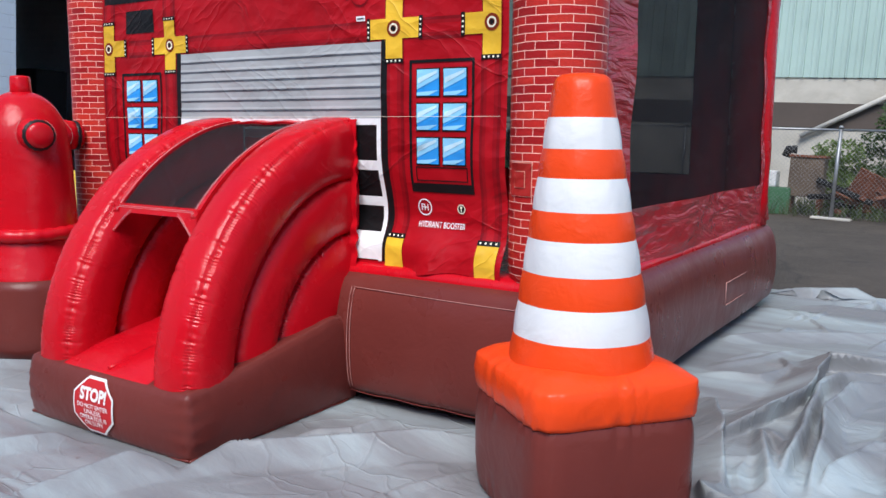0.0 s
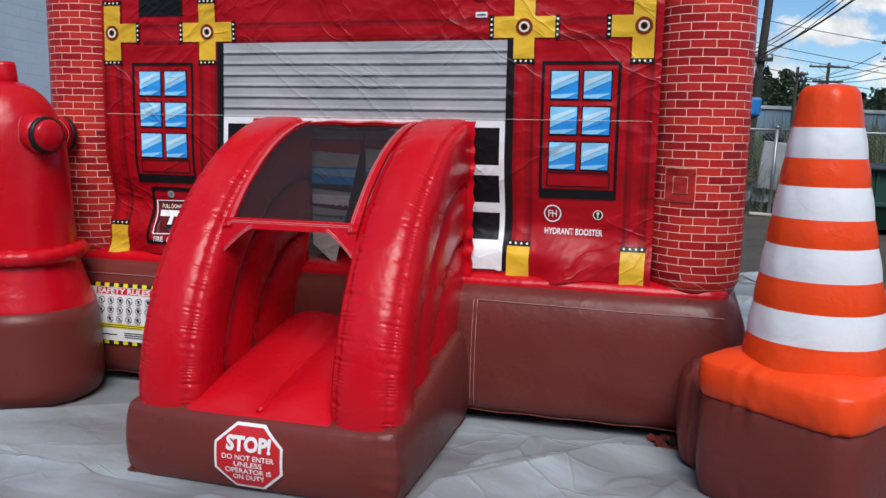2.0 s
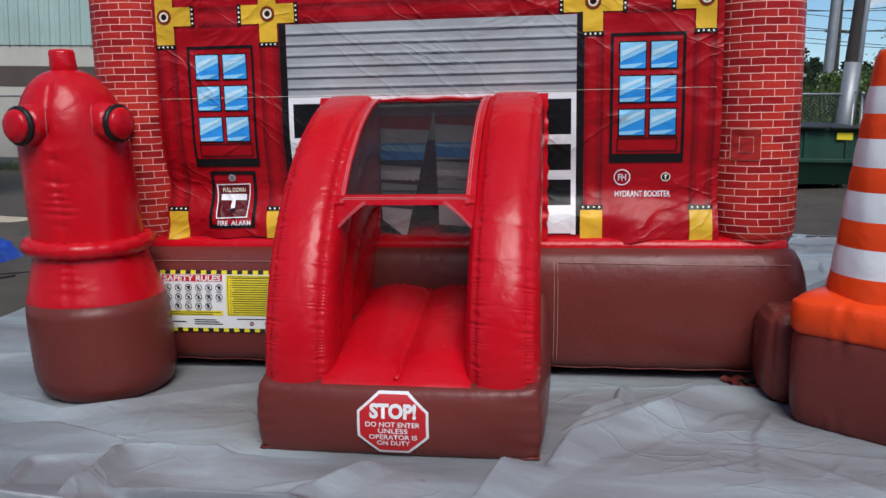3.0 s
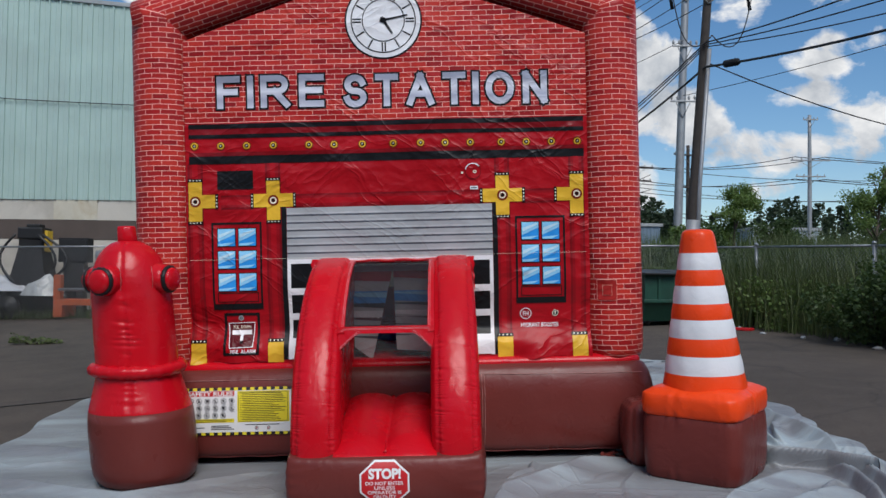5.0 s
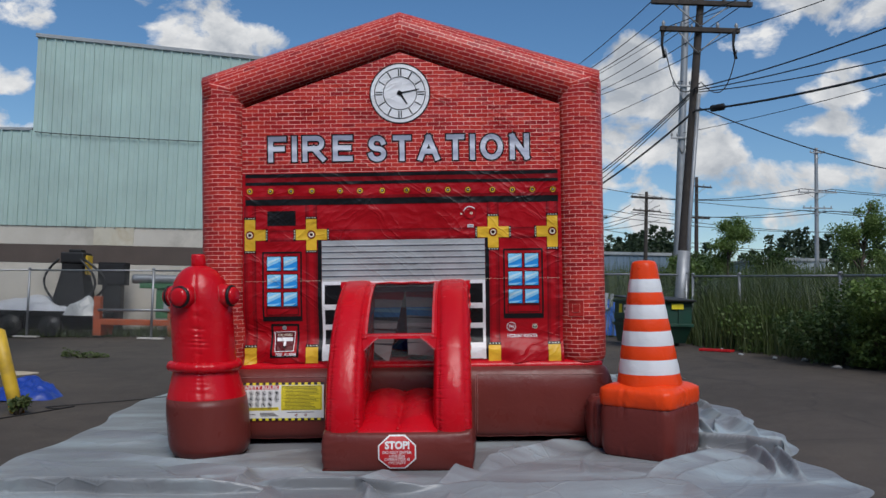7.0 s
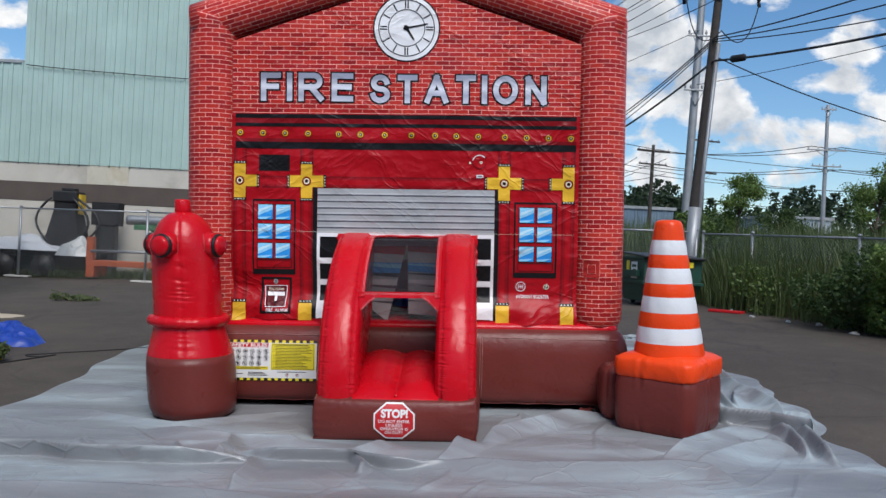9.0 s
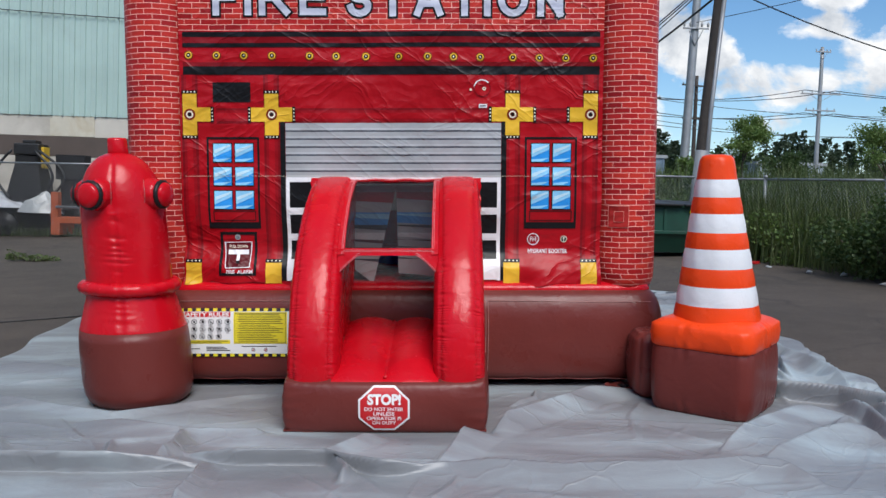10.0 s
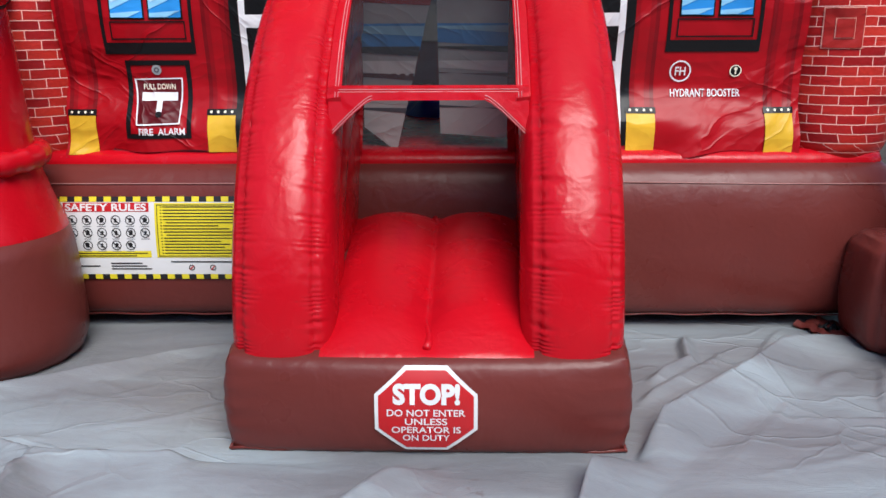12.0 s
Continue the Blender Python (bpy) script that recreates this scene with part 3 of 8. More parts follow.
class Print:
    """Flat artwork that follows a surface y = surf(x, z), each layer 2 mm before the one below."""

    def __init__(self, surf, gap=0.0022, uv=False):
        self.bm, self.mats, self.surf, self.gap = bmesh.new(), [], surf, gap

    def slot(self, mat):
        if mat not in self.mats:
            self.mats.append(mat)
        return self.mats.index(mat)

    def v(self, x, z, level):
        return self.bm.verts.new((x, self.surf(x, z) - self.gap * level, z))

    def patch(self, mat, fn, nu, nv, level):
        s = self.slot(mat)
        g = [[self.v(*fn(i / nu, j / nv), level) for i in range(nu + 1)] for j in range(nv + 1)]
        for j in range(nv):
            for i in range(nu):
                self.bm.faces.new((g[j][i], g[j][i + 1], g[j + 1][i + 1], g[j + 1][i])).material_index = s

    def rect(self, mat, x0, x1, z0, z1, level=1, lean=0.0):
        nu, nv = max(1, math.ceil((x1 - x0) / 0.034)), max(1, math.ceil((z1 - z0) / 0.034))
        self.patch(mat, lambda u, v: (x0 + u * (x1 - x0) + lean * v, z0 + v * (z1 - z0)), nu, nv, level)

    def quad(self, mat, a, b, c, d, level=1, nu=0, nv=0):
        """Corners in order: lower left, lower right, upper right, upper left."""
        nu = nu or max(1, math.ceil(math.dist(a, b) / 0.025))
        nv = nv or max(1, math.ceil(math.dist(a, d) / 0.025))
        mixp = lambda p, q, t: (p[0] + (q[0] - p[0]) * t, p[1] + (q[1] - p[1]) * t)
        self.patch(mat, lambda u, v: mixp(mixp(a, b, u), mixp(d, c, u), v), nu, nv, level)

    def ring(self, mat, cx, cz, r1, r0=0.0, level=1, n=32):
        self.patch(mat, lambda u, v: (cx + (r0 + (r1 - r0) * (1 - v)) * math.cos(2 * math.pi * u), cz + (r0 + (r1 - r0) * (1 - v)) * math.sin(2 * math.pi * u)), n, 2, level)

    def border(self, mat, x0, x1, z0, z1, w, level=1, bottom=None):
        b = bottom or w
        self.rect(mat, x0, x0 + w, z0, z1, level)
        self.rect(mat, x1 - w, x1, z0, z1, level)
        self.rect(mat, x0 + w, x1 - w, z1 - w, z1, level)
        self.rect(mat, x0 + w, x1 - w, z0, z0 + b, level)

    def text(self, mat, text, x0, x1, z0, height, level=2, bold=0.0):
        co, faces = font_mesh(text, bold)
        s = self.slot(mat)
        lo, hi = min(c[0] for c in co), max(c[0] for c in co)
        top = max(c[1] for c in co)
        bot = min(c[1] for c in co)
        k, h = (x1 - x0) / (hi - lo), height / (top - bot)
        vs = [self.v(x0 + (c[0] - lo) * k, z0 + (c[1] - bot) * h, level) for c in co]
        for f in faces:
            try:
                self.bm.faces.new([vs[i] for i in f]).material_index = s
            except ValueError:
                pass

    def done(self, name, parent, label=""):
        bmesh.ops.recalc_face_normals(self.bm, faces=self.bm.faces)
        for f in self.bm.faces:
            if f.normal.y > 0:
                f.normal_flip()
        return part(name, self.bm, self.mats, parent, label, smooth=True)


# ---- the fire-station castle ----
LOT = on_lot(0, 0)


def base_belly(z):
    return 0.115 * max(0.0, 1 - abs((z - 0.38) / 0.38) ** 2.3) ** 0.6 - 0.36 * math.exp(-(z / 0.042) ** 1.7)


def base_front(x, z):
    return -0.055 - base_belly(z) - 0.007


def front_y(x, z):
    """The loose front sheet, hung between the columns."""
    y = 0.014 * math.sin(2.3 * x + 0.7) * math.sin(1.9 * z) + 0.010 * math.sin(5.1 * x - 1.3 * z) * math.sin(2.7 * z + 0.4)
    y += 0.055 * math.exp(-((z - 1.13) / 0.17) ** 2)
    skirt = max(0.0, 1.05 - z)
    y -= 0.5 * skirt * skirt * (1 + 0.35 * math.sin(6.3 * x + 0.5)) + 0.055 * skirt * math.sin(13 * x + 6 * z) + 0.04 * skirt * math.sin(23 * x - 8 * z)
    y -= 0.016 * max(0.0, min(1.0, (1.25 - z) / 0.3)) * math.sin(6 * x + 22 * z + 2 * math.sin(3 * x))
    y += 0.004 * math.sin(13 * x + 7 * z) * math.sin(5 * x - 9 * z + 1)
    return y


def gable_top(x):
    return 3.42 + 0.56 * (1 - abs(x) / 1.62)


def sheet_bottom(x):
    return 0.80 + 0.022 * math.sin(4.1 * x + 0.8) + 0.012 * math.sin(11 * x) - 0.03 * (abs(x) > 1.45)


DOOR = (-0.30, 0.345, 1.585)


def front_panel(castle):
    bm = bmesh.new()
    layer = bm.loops.layers.uv.new("map")
    xs = sorted({-1.63 + 3.26 * i / 96 for i in range(97)} | {DOOR[0], DOOR[1]})
    low = 56
    split = 2.755

    def height(x, j):
        if j <= low:
            b = sheet_bottom(x)
            k = round((DOOR[2] - 0.8) / (split - 0.8) * low)
            if j <= k:
                return b + (DOOR[2] - b) * j / k
            return DOOR[2] + (split - DOOR[2]) * (j - k) / (low - k)
        return split + (gable_top(x) - split) * (j - low) / 16

    k = round((DOOR[2] - 0.8) / (split - 0.8) * low)
    g = [[bm.verts.new((x, front_y(x, height(x, j)), height(x, j))) for x in xs] for j in range(low + 17)]
    for j in range(low + 16):
        for i in range(len(xs) - 1):
            if j < k and DOOR[0] - 1e-6 <= xs[i] and xs[i + 1] <= DOOR[1] + 1e-6:
                continue
            f = bm.faces.new((g[j][i], g[j][i + 1], g[j + 1][i + 1], g[j + 1][i]))
            f.material_index = 1 if j >= low else 0
            for lp in f.loops:
                lp[layer].uv = (lp.vert.co.x + 0.03, lp.vert.co.z)
    return part("front_panel", bm, (P_RED, M_BRICKP), castle, "loose printed vinyl front with creases, brick above red")


def pipe_cross(p, cx, cz, left=True, right=True):
    w, a = 0.054, 0.172
    p.rect(P_YELLOW, cx - w, cx + w, cz - a, cz + a, 3)
    if left:
        p.rect(P_YELLOW, cx - a, cx - w, cz - w, cz + w, 3)
    if right:
        p.rect(P_YELLOW, cx + w, cx + a, cz - w, cz + w, 3)
    for s in (-1, 1):
        z0 = cz + s * a
        p.rect(P_BLACK, cx - w - 0.006, cx + w + 0.006, z0 - 0.012, z0 + 0.012, 4)
        for i in range(4):
            p.ring(P_CREAM, cx - w + 0.014 + i * (2 * w - 0.028) / 3, z0, 0.0062, 0, 5, 8)
        if (s < 0 and left) or (s > 0 and right):
            x0 = cx + s * a
            p.rect(P_BLACK, x0 - 0.012, x0 + 0.012, cz - w - 0.006, cz + w + 0.006, 4)
            for i in range(4):
                p.ring(P_CREAM, x0, cz - w + 0.014 + i * (2 * w - 0.028) / 3, 0.0062, 0, 5, 8)
    p.ring(P_RUST, cx, cz, 0.044, 0, 4, 24)
    p.ring(P_CREAM, cx, cz, 0.028, 0.018, 5, 20)
    p.ring(P_BLACK, cx, cz, 0.013, 0, 5, 16)


def pipe_foot(p, cx):
    w = 0.062
    z1 = 0.985
    p.rect(P_YELLOW, cx - w, cx + w, sheet_bottom(cx) + 0.004, z1 - 0.01, 3)
    p.rect(P_BLACK, cx - w - 0.004, cx + w + 0.004, z1 - 0.014, z1 + 0.012, 4)
    for i in range(4):
        p.ring(P_CREAM, cx - w + 0.016 + i * (2 * w - 0.032) / 3, z1, 0.0062, 0, 5, 8)


def painted_window(x0, panel):
    """A six-light door as printed: black surround, red leaf, blue panes with a white glint."""
    p = Print(front_y)
    x1 = x0 + 0.405
    p.border(P_BLACK, x0, x1, 1.235, 1.945, 0.016, 2, bottom=0.05)
    p.border(P_BLACK, x0 + 0.04, x1 - 0.035, 1.297, 1.375, 0.006, 2)
    p.done("painted_window", panel, "printed black surround of a red door leaf")
    for c in range(2):
        px = x0 + 0.052 + c * 0.167
        for r in range(3):
            p = Print(front_y)
            pz = 1.893 - 0.182 * r
            p.rect(P_BLACK, px - 0.007, px + 0.144, pz - 0.146, pz + 0.007, 2)
            p.rect(P_BLUE, px, px + 0.137, pz - 0.139, pz, 3)
            p.quad(P_SKY, (px, pz - 0.105), (px + 0.137, pz - 0.045), (px + 0.137, pz), (px, pz), 4)
            p.quad(P_GLINT, (px + 0.008, pz - 0.075), (px + 0.128, pz - 0.020), (px + 0.128, pz - 0.006), (px + 0.008, pz - 0.045), 5)
            p.quad(P_SKY, (px, pz - 0.137), (px + 0.075, pz - 0.137), (px + 0.137, pz - 0.11), (px, pz - 0.12), 4)
            p.done("window_pane", panel, "printed sky-blue pane with a pale glint")


def bow(cx, cy, rx, ry, a0, a1, n=14):
    return [(cx + rx * math.cos(radians(a0 + (a1 - a0) * i / n)), cy + ry * math.sin(radians(a0 + (a1 - a0) * i / n))) for i in range(n + 1)]


# plain block capitals: width, then the middle lines of their strokes
GLYPHS = {
    "F": (0.60, [[(0, 0), (0, 1)], [(0, 1), (0.60, 1)], [(0, 0.52), (0.52, 0.52)]]),
    "I": (0.10, [[(0.05, 0), (0.05, 1)]]),
    "R": (0.76, [[(0, 0), (0, 1)], [(0, 1), (0.46, 1)] + bow(0.46, 0.75, 0.24, 0.25, 90, -90) + [(0, 0.5)], [(0.36, 0.5), (0.74, 0)]]),
    "E": (0.64, [[(0, 0), (0, 1)], [(0, 1), (0.64, 1)], [(0, 0.52), (0.58, 0.52)], [(0, 0), (0.64, 0)]]),
    "S": (0.68, [bow(0.34, 0.74, 0.31, 0.26, 15, 180) + bow(0.34, 0.74, 0.31, 0.24, 190, 262, 6) + bow(0.34, 0.26, 0.34, 0.24, 82, 0, 8) + bow(0.34, 0.26, 0.34, 0.26, -10, -168)]),
    "T": (0.68, [[(0.34, 0), (0.34, 1)], [(0, 1), (0.68, 1)]]),
    "A": (0.80, [[(0, 0), (0.40, 1)], [(0.40, 1), (0.80, 0)], [(0.14, 0.32), (0.66, 0.32)]]),
    "O": (0.84, [bow(0.42, 0.5, 0.42, 0.5, 90, 450, 32)]),
    "N": (0.72, [[(0, 0), (0, 1)], [(0, 1), (0.72, 0)], [(0.72, 0), (0.72, 1)]]),
}


def brush(p, mt, pts, half, level):
    """A flat stroke of even width along points, square at its ends."""
    pts = [Vector(q) for q in pts]
    left, right = [], []
    for i, q in enumerate(pts):
        a, b = pts[max(i - 1, 0)], pts[min(i + 1, len(pts) - 1)]
        if (pts[0] - pts[-1]).length < 1e-6 and i in (0, len(pts) - 1):
            a, b = pts[-2], pts[1]
        d = (b - a).normalized()
        e = q
        if (pts[0] - pts[-1]).length > 1e-6:
            e = q - d * half if i == 0 else q + d * half if i == len(pts) - 1 else q
        n = Vector((-d.y, d.x)) * half
        left.append(e + n)
        right.append(e - n)
    for i in range(len(pts) - 1):
        long = max(1, math.ceil((pts[i + 1] - pts[i]).length / 0.05))
        p.quad(mt, tuple(right[i]), tuple(right[i + 1]), tuple(left[i + 1]), tuple(left[i]), level, long, 1)


def front_art(panel):
    for cx in (-1.553, -0.925, 0.932, 1.535):
        p = Print(front_y)
        p.rect(P_DARK, cx - 0.062, cx + 0.062, 0.90, 2.42, 1)
        p.rect(P_MIDRED, cx - 0.044, cx + 0.044, 0.90, 2.42, 1.6)
        p.rect(P_RED, cx - 0.024, cx + 0.020, 0.90, 2.42, 2.2)
        p.done("painted_pipe", panel, "dark red printed upright pipe")
    for x0, x1 in ((-1.35, -1.09), (1.10, 1.36), (-0.75, 0.76)):
        p = Print(front_y)
        p.rect(P_DARK, x0, x1, 2.05, 2.165, 1)
        p.rect(P_MIDRED, x0, x1, 2.066, 2.149, 1.6)
        p.rect(P_RED, x0, x1, 2.085, 2.130, 2.2)
        p.done("painted_pipe", panel, "dark red printed cross pipe")

    for mt, z0, z1, words in ((P_DARK, 2.66, 2.704, "printed dark red cornice band"), (P_BLACK, 2.705, 2.745, "printed black cornice band"), (P_BLACK, 2.628, 2.66, "printed black cornice band"),
                              (P_DARK, 2.485, 2.515, "printed dark red cornice band"), (P_BLACK, 2.42, 2.483, "printed black cornice band")):
        p = Print(front_y)
        p.rect(mt, -1.6, 1.6, z0, z1, 2)
        p.done("cornice_band", panel, words)

    for x in (-1.554, -1.342, -1.131, -0.914, -0.626, -0.422, -0.193, 0.058, 0.28, 0.478, 0.682, 0.932, 1.136, 1.339, 1.548):
        p = Print(front_y)
        z = 2.556 - 0.008 * x
        p.ring(P_RUST, x, z, 0.036, 0, 2, 20)
        p.ring(P_YELLOW, x, z, 0.027, 0, 3, 18)
        p.ring(P_BLACK, x, z, 0.017, 0, 4, 14)
        p.ring(P_CREAM, x, z, 0.006, 0, 5, 10)
        p.done("medallion", panel, "printed yellow and black stud")

    for cx, l, r in ((-1.553, False, True), (-0.925, True, True), (0.932, True, True), (1.535, True, False)):
        p = Print(front_y)
        pipe_cross(p, cx, 2.117, l, r)
        p.done("pipe_cross", panel, "printed yellow pipe cross with rivets")
        p = Print(front_y)
        pipe_foot(p, cx)
        p.done("pipe_foot", panel, "printed yellow pipe foot")

    p = Print(front_y)
    p.rect(P_BLACK, -1.377, -1.085, 2.212, 2.363, 2)
    p.done("vent_panel", panel, "printed black rectangle")

    painted_window(-1.431, panel)
    painted_window(1.030, panel)

    # roller shutter above the door bay
    for i in range(7):
        p = Print(front_y)
        z = 2.052 - i * 0.0615
        low = z - 0.0615 if i < 6 else 1.628
        p.rect(P_GREY, -0.82, 0.845, low, z, 2)
        p.rect(P_LINE, -0.82, 0.845, low - 0.005, low + 0.005, 3)
        p.rect(P_PALE, -0.82, 0.845, low + 0.008, low + 0.022, 3)
        p.done("shutter_slat", panel, "printed grey shutter slat")
    p = Print(front_y)
    p.rect(P_WHITE, -0.82, 0.845, 1.598, 1.635, 4)
    p.done("shutter_foot", panel, "printed white shutter foot")

    for s, xa, xb in ((-1, -0.82, -0.36), (1, 0.40, 0.845)):
        p = Print(front_y)
        p.rect(P_BLACK, xa, xb, 0.83, 1.60, 2)
        e0, e1 = (xa, xa + 0.028) if s < 0 else (xb - 0.028, xb)
        p.rect(P_WHITE, e0, e1, 0.83, 1.60, 4)
        for z0, z1 in ((1.345, 1.40), (1.14, 1.195), (0.835, 0.995)):
            p.rect(P_WHITE, xa, xb, z0, z1, 3)
        j0, j1 = (xa - 0.042, xa - 0.002) if s < 0 else (xb + 0.002, xb + 0.042)
        p.rect(P_BLACK, j0, j1, 0.83, 2.06, 2)
        p.done("painted_glazing", panel, "printed white glazing bars on black")

    # alarm bell
    p = Print(front_y)
    p.ring(P_DARK, 0.698, 2.315, 0.066, 0, 2, 28)
    p.ring(P_RED, 0.698, 2.315, 0.058, 0, 3, 28)
    p.patch(P_WHITE, lambda u, v: (0.698 + (0.060 + 0.008 * v) * math.cos(0.7 + 2.2 * u), 2.315 + (0.060 + 0.008 * v) * math.sin(0.7 + 2.2 * u)), 14, 1, 4)
    p.ring(P_CREAM, 0.713, 2.312, 0.014, 0.006, 4, 14)
    p.ring(P_CREAM, 0.61, 2.305, 0.010, 0, 4, 10)
    p.rect(P_WHITE, 0.672, 0.735, 2.168, 2.196, 3)
    p.rect(P_LINE, 0.68, 0.727, 2.178, 2.186, 4)
    p.done("painted_bell", panel, "printed red alarm bell with white tag")

    # hydrant booster marks
    p = Print(front_y)
    p.ring(P_WHITE, 1.105, 1.151, 0.047, 0.040, 3, 30)
    p.text(P_WHITE, "FH", 1.082, 1.128, 1.132, 0.038, 3, 0.02)
    p.done("roundel", panel, "white printed FH in a ring")
    p = Print(front_y)
    p.ring(P_CREAM, 1.345, 1.152, 0.026, 0.021, 3, 20)
    p.ring(P_BLACK, 1.345, 1.152, 0.021, 0, 3, 20)
    p.ring(P_CREAM, 1.345, 1.16, 0.008, 0, 4, 10)
    p.rect(P_CREAM, 1.342, 1.348, 1.137, 1.156, 4)
    p.done("keyhole_print", panel, "printed black keyhole")
    p = Print(front_y)
    p.text(P_WHITE, "HYDRANT BOOSTER", 1.066, 1.372, 1.040, 0.034, 3, 0.012)
    p.done("booster_lettering", panel, "white printed words HYDRANT BOOSTER")

    # pull-down fire alarm
    p = Print(front_y)
    p.border(P_BLACK, -1.352, -1.062, 0.87, 1.208, 0.022, 2)
    p.ring(P_GREY, -1.215, 1.166, 0.022, 0, 3, 18)
    p.ring(P_LINE, -1.215, 1.166, 0.012, 0.006, 4, 14)
    p.quad(P_MAROON, (-1.298, 0.932), (-1.118, 0.936), (-1.104, 1.128), (-1.318, 1.124), 3)
    p.quad(P_WHITE, (-1.300, 0.928), (-1.116, 0.932), (-1.116, 0.938), (-1.300, 0.934), 4)
    p.quad(P_WHITE, (-1.318, 1.122), (-1.104, 1.126), (-1.104, 1.132), (-1.318, 1.128), 4)
    p.quad(P_WHITE, (-1.302, 0.93), (-1.296, 0.93), (-1.312, 1.128), (-1.320, 1.128), 4)
    p.quad(P_WHITE, (-1.119, 0.934), (-1.113, 0.934), (-1.101, 1.13), (-1.108, 1.13), 4)
    p.rect(P_WHITE, -1.288, -1.128, 1.032, 1.068, 4)
    p.rect(P_WHITE, -1.220, -1.196, 0.985, 1.032, 4)
    p.ring(P_BLACK, -1.208, 0.975, 0.014, 0, 4, 12)
    p.text(P_CREAM, "PULL DOWN", -1.28, -1.138, 1.080, 0.026, 4, 0.01)
    p.text(P_WHITE, "FIRE  ALARM", -1.29, -1.09, 0.886, 0.030, 4, 0.02)
    p.done("alarm_print", panel, "printed fire alarm pull box with white handle")

    # clock
    p = Print(front_y)
    cx, cz = 0.0, 3.553
    p.ring(P_BLACK, cx, cz, 0.314, 0, 1, 64)
    p.ring(P_WHITE, cx, cz, 0.300, 0, 2, 64)
    p.ring(P_BLACK, cx, cz, 0.264, 0.255, 3, 64)
    p.ring(P_BLACK, cx, cz, 0.174, 0.166, 3, 48)
    for i in range(12):
        a = math.pi * i / 6
        for off in ((-0.012, 0.012) if i % 3 == 0 else (0.0,)):
            ca, sa = math.cos(a), math.sin(a)
            q = lambda r, t: (cx + r * ca - (t + off) * sa, cz + r * sa + (t + off) * ca)
            p.quad(P_BLACK, q(0.180, -0.006), q(0.25, -0.006), q(0.25, 0.006), q(0.180, 0.006), 3, 1, 1)
    for a, r, w in ((radians(12), 0.20, 0.020), (radians(-57), 0.13, 0.026)):
        ca, sa = math.cos(a), math.sin(a)
        q = lambda d, t: (cx + d * ca - t * sa, cz + d * sa + t * ca)
        p.quad(P_BLACK, q(-0.03, -w / 2), q(r, -w * 0.3), q(r, w * 0.3), q(-0.03, w / 2), 4, 2, 1)
    p.ring(P_BLACK, cx, cz, 0.024, 0, 5, 18)
    p.done("clock_face", panel, "printed round white clock with black numerals")

    n = Nodes("ink_silver_lettering")
    sep = n.nt.nodes.new("ShaderNodeSeparateXYZ")
    n.link(n.local(), sep.inputs[0])
    grad = n.math("MULTIPLY", n.math("SUBTRACT", sep.outputs["Z"], 2.855), 3.6)
    sweep = n.math("ADD", grad, n.math("MULTIPLY", n.noise(n.local(), 4.0, 2.0), 0.35))
    col = n.ramp(sweep, (0.0, (0.74, 0.76, 0.82)), (0.45, (0.40, 0.42, 0.52)), (0.7, (0.70, 0.72, 0.79)), (1.0, (0.30, 0.32, 0.40)))
    silver = n.set(Base_Color=col, Roughness=0.36, Specular_IOR_Level=0.25, Normal=crumple(n, 0.6))
    for word, x0, x1, z0 in (("FIRE", -1.368, -0.488, 2.862), ("STATION", -0.338, 1.318, 2.852)):
        gap = 0.062
        wide = sum(GLYPHS[c][0] for c in word)
        k = (x1 - x0 - gap * (len(word) - 1)) / wide
        x = x0
        for c in word:
            w, lines = GLYPHS[c]
            p = Print(front_y, 0.0016)
            for mt, half, level in ((P_BLACK, 0.040, 2), (silver, 0.0255, 3.4)):
                for q, line in enumerate(lines):
                    pts = [(x + 0.03 + u * (w * k - 0.06) / w, z0 + 0.03 + v * 0.212) for u, v in line]
                    brush(p, mt, pts, half, level + 0.22 * q)
            p.done("letter", panel, "silver letter %s with black outline" % c)
            x += w * k + gap

    p = Print(front_y)
    p.rect(P_CREAM, -1.6, 1.6, 1.6432, 1.6448, 6)
    p.done("seam_line", panel, "fine pale seam across the sheet")


def swept_tube(bm, pts, radius, rows_along, n=40):
    """A fat tube in the plane y = const, mitred at its points; the brick courses run along it or across it."""
    pts = [Vector(p) for p in pts]
    rings, uvs, run = [], [], 0.0
    for i, p in enumerate(pts):
        a = (p - pts[i - 1]).normalized() if i else (pts[1] - p).normalized()
        b = (pts[i + 1] - p).normalized() if i < len(pts) - 1 else a
        t = (a + b).normalized()
        across = Vector((t.z, 0, -t.x))
        stretch = 1.0 / max(0.5, a.dot(t))
        if i:
            run += (p - pts[i - 1]).length
        rr = radius(run)
        ring, line = [], []
        for j in range(n + 1):
            ang = 2 * math.pi * j / n
            o = across * (math.cos(ang) * rr * stretch) + Vector((0, math.sin(ang) * rr, 0))
            if j < n:
                ring.append(p + o)
            line.append((run, ang * rr) if rows_along else (ang * rr, run))
        rings.append(ring)
        uvs.append(line)
    loft(bm, rings, True, (True, True), uvs)


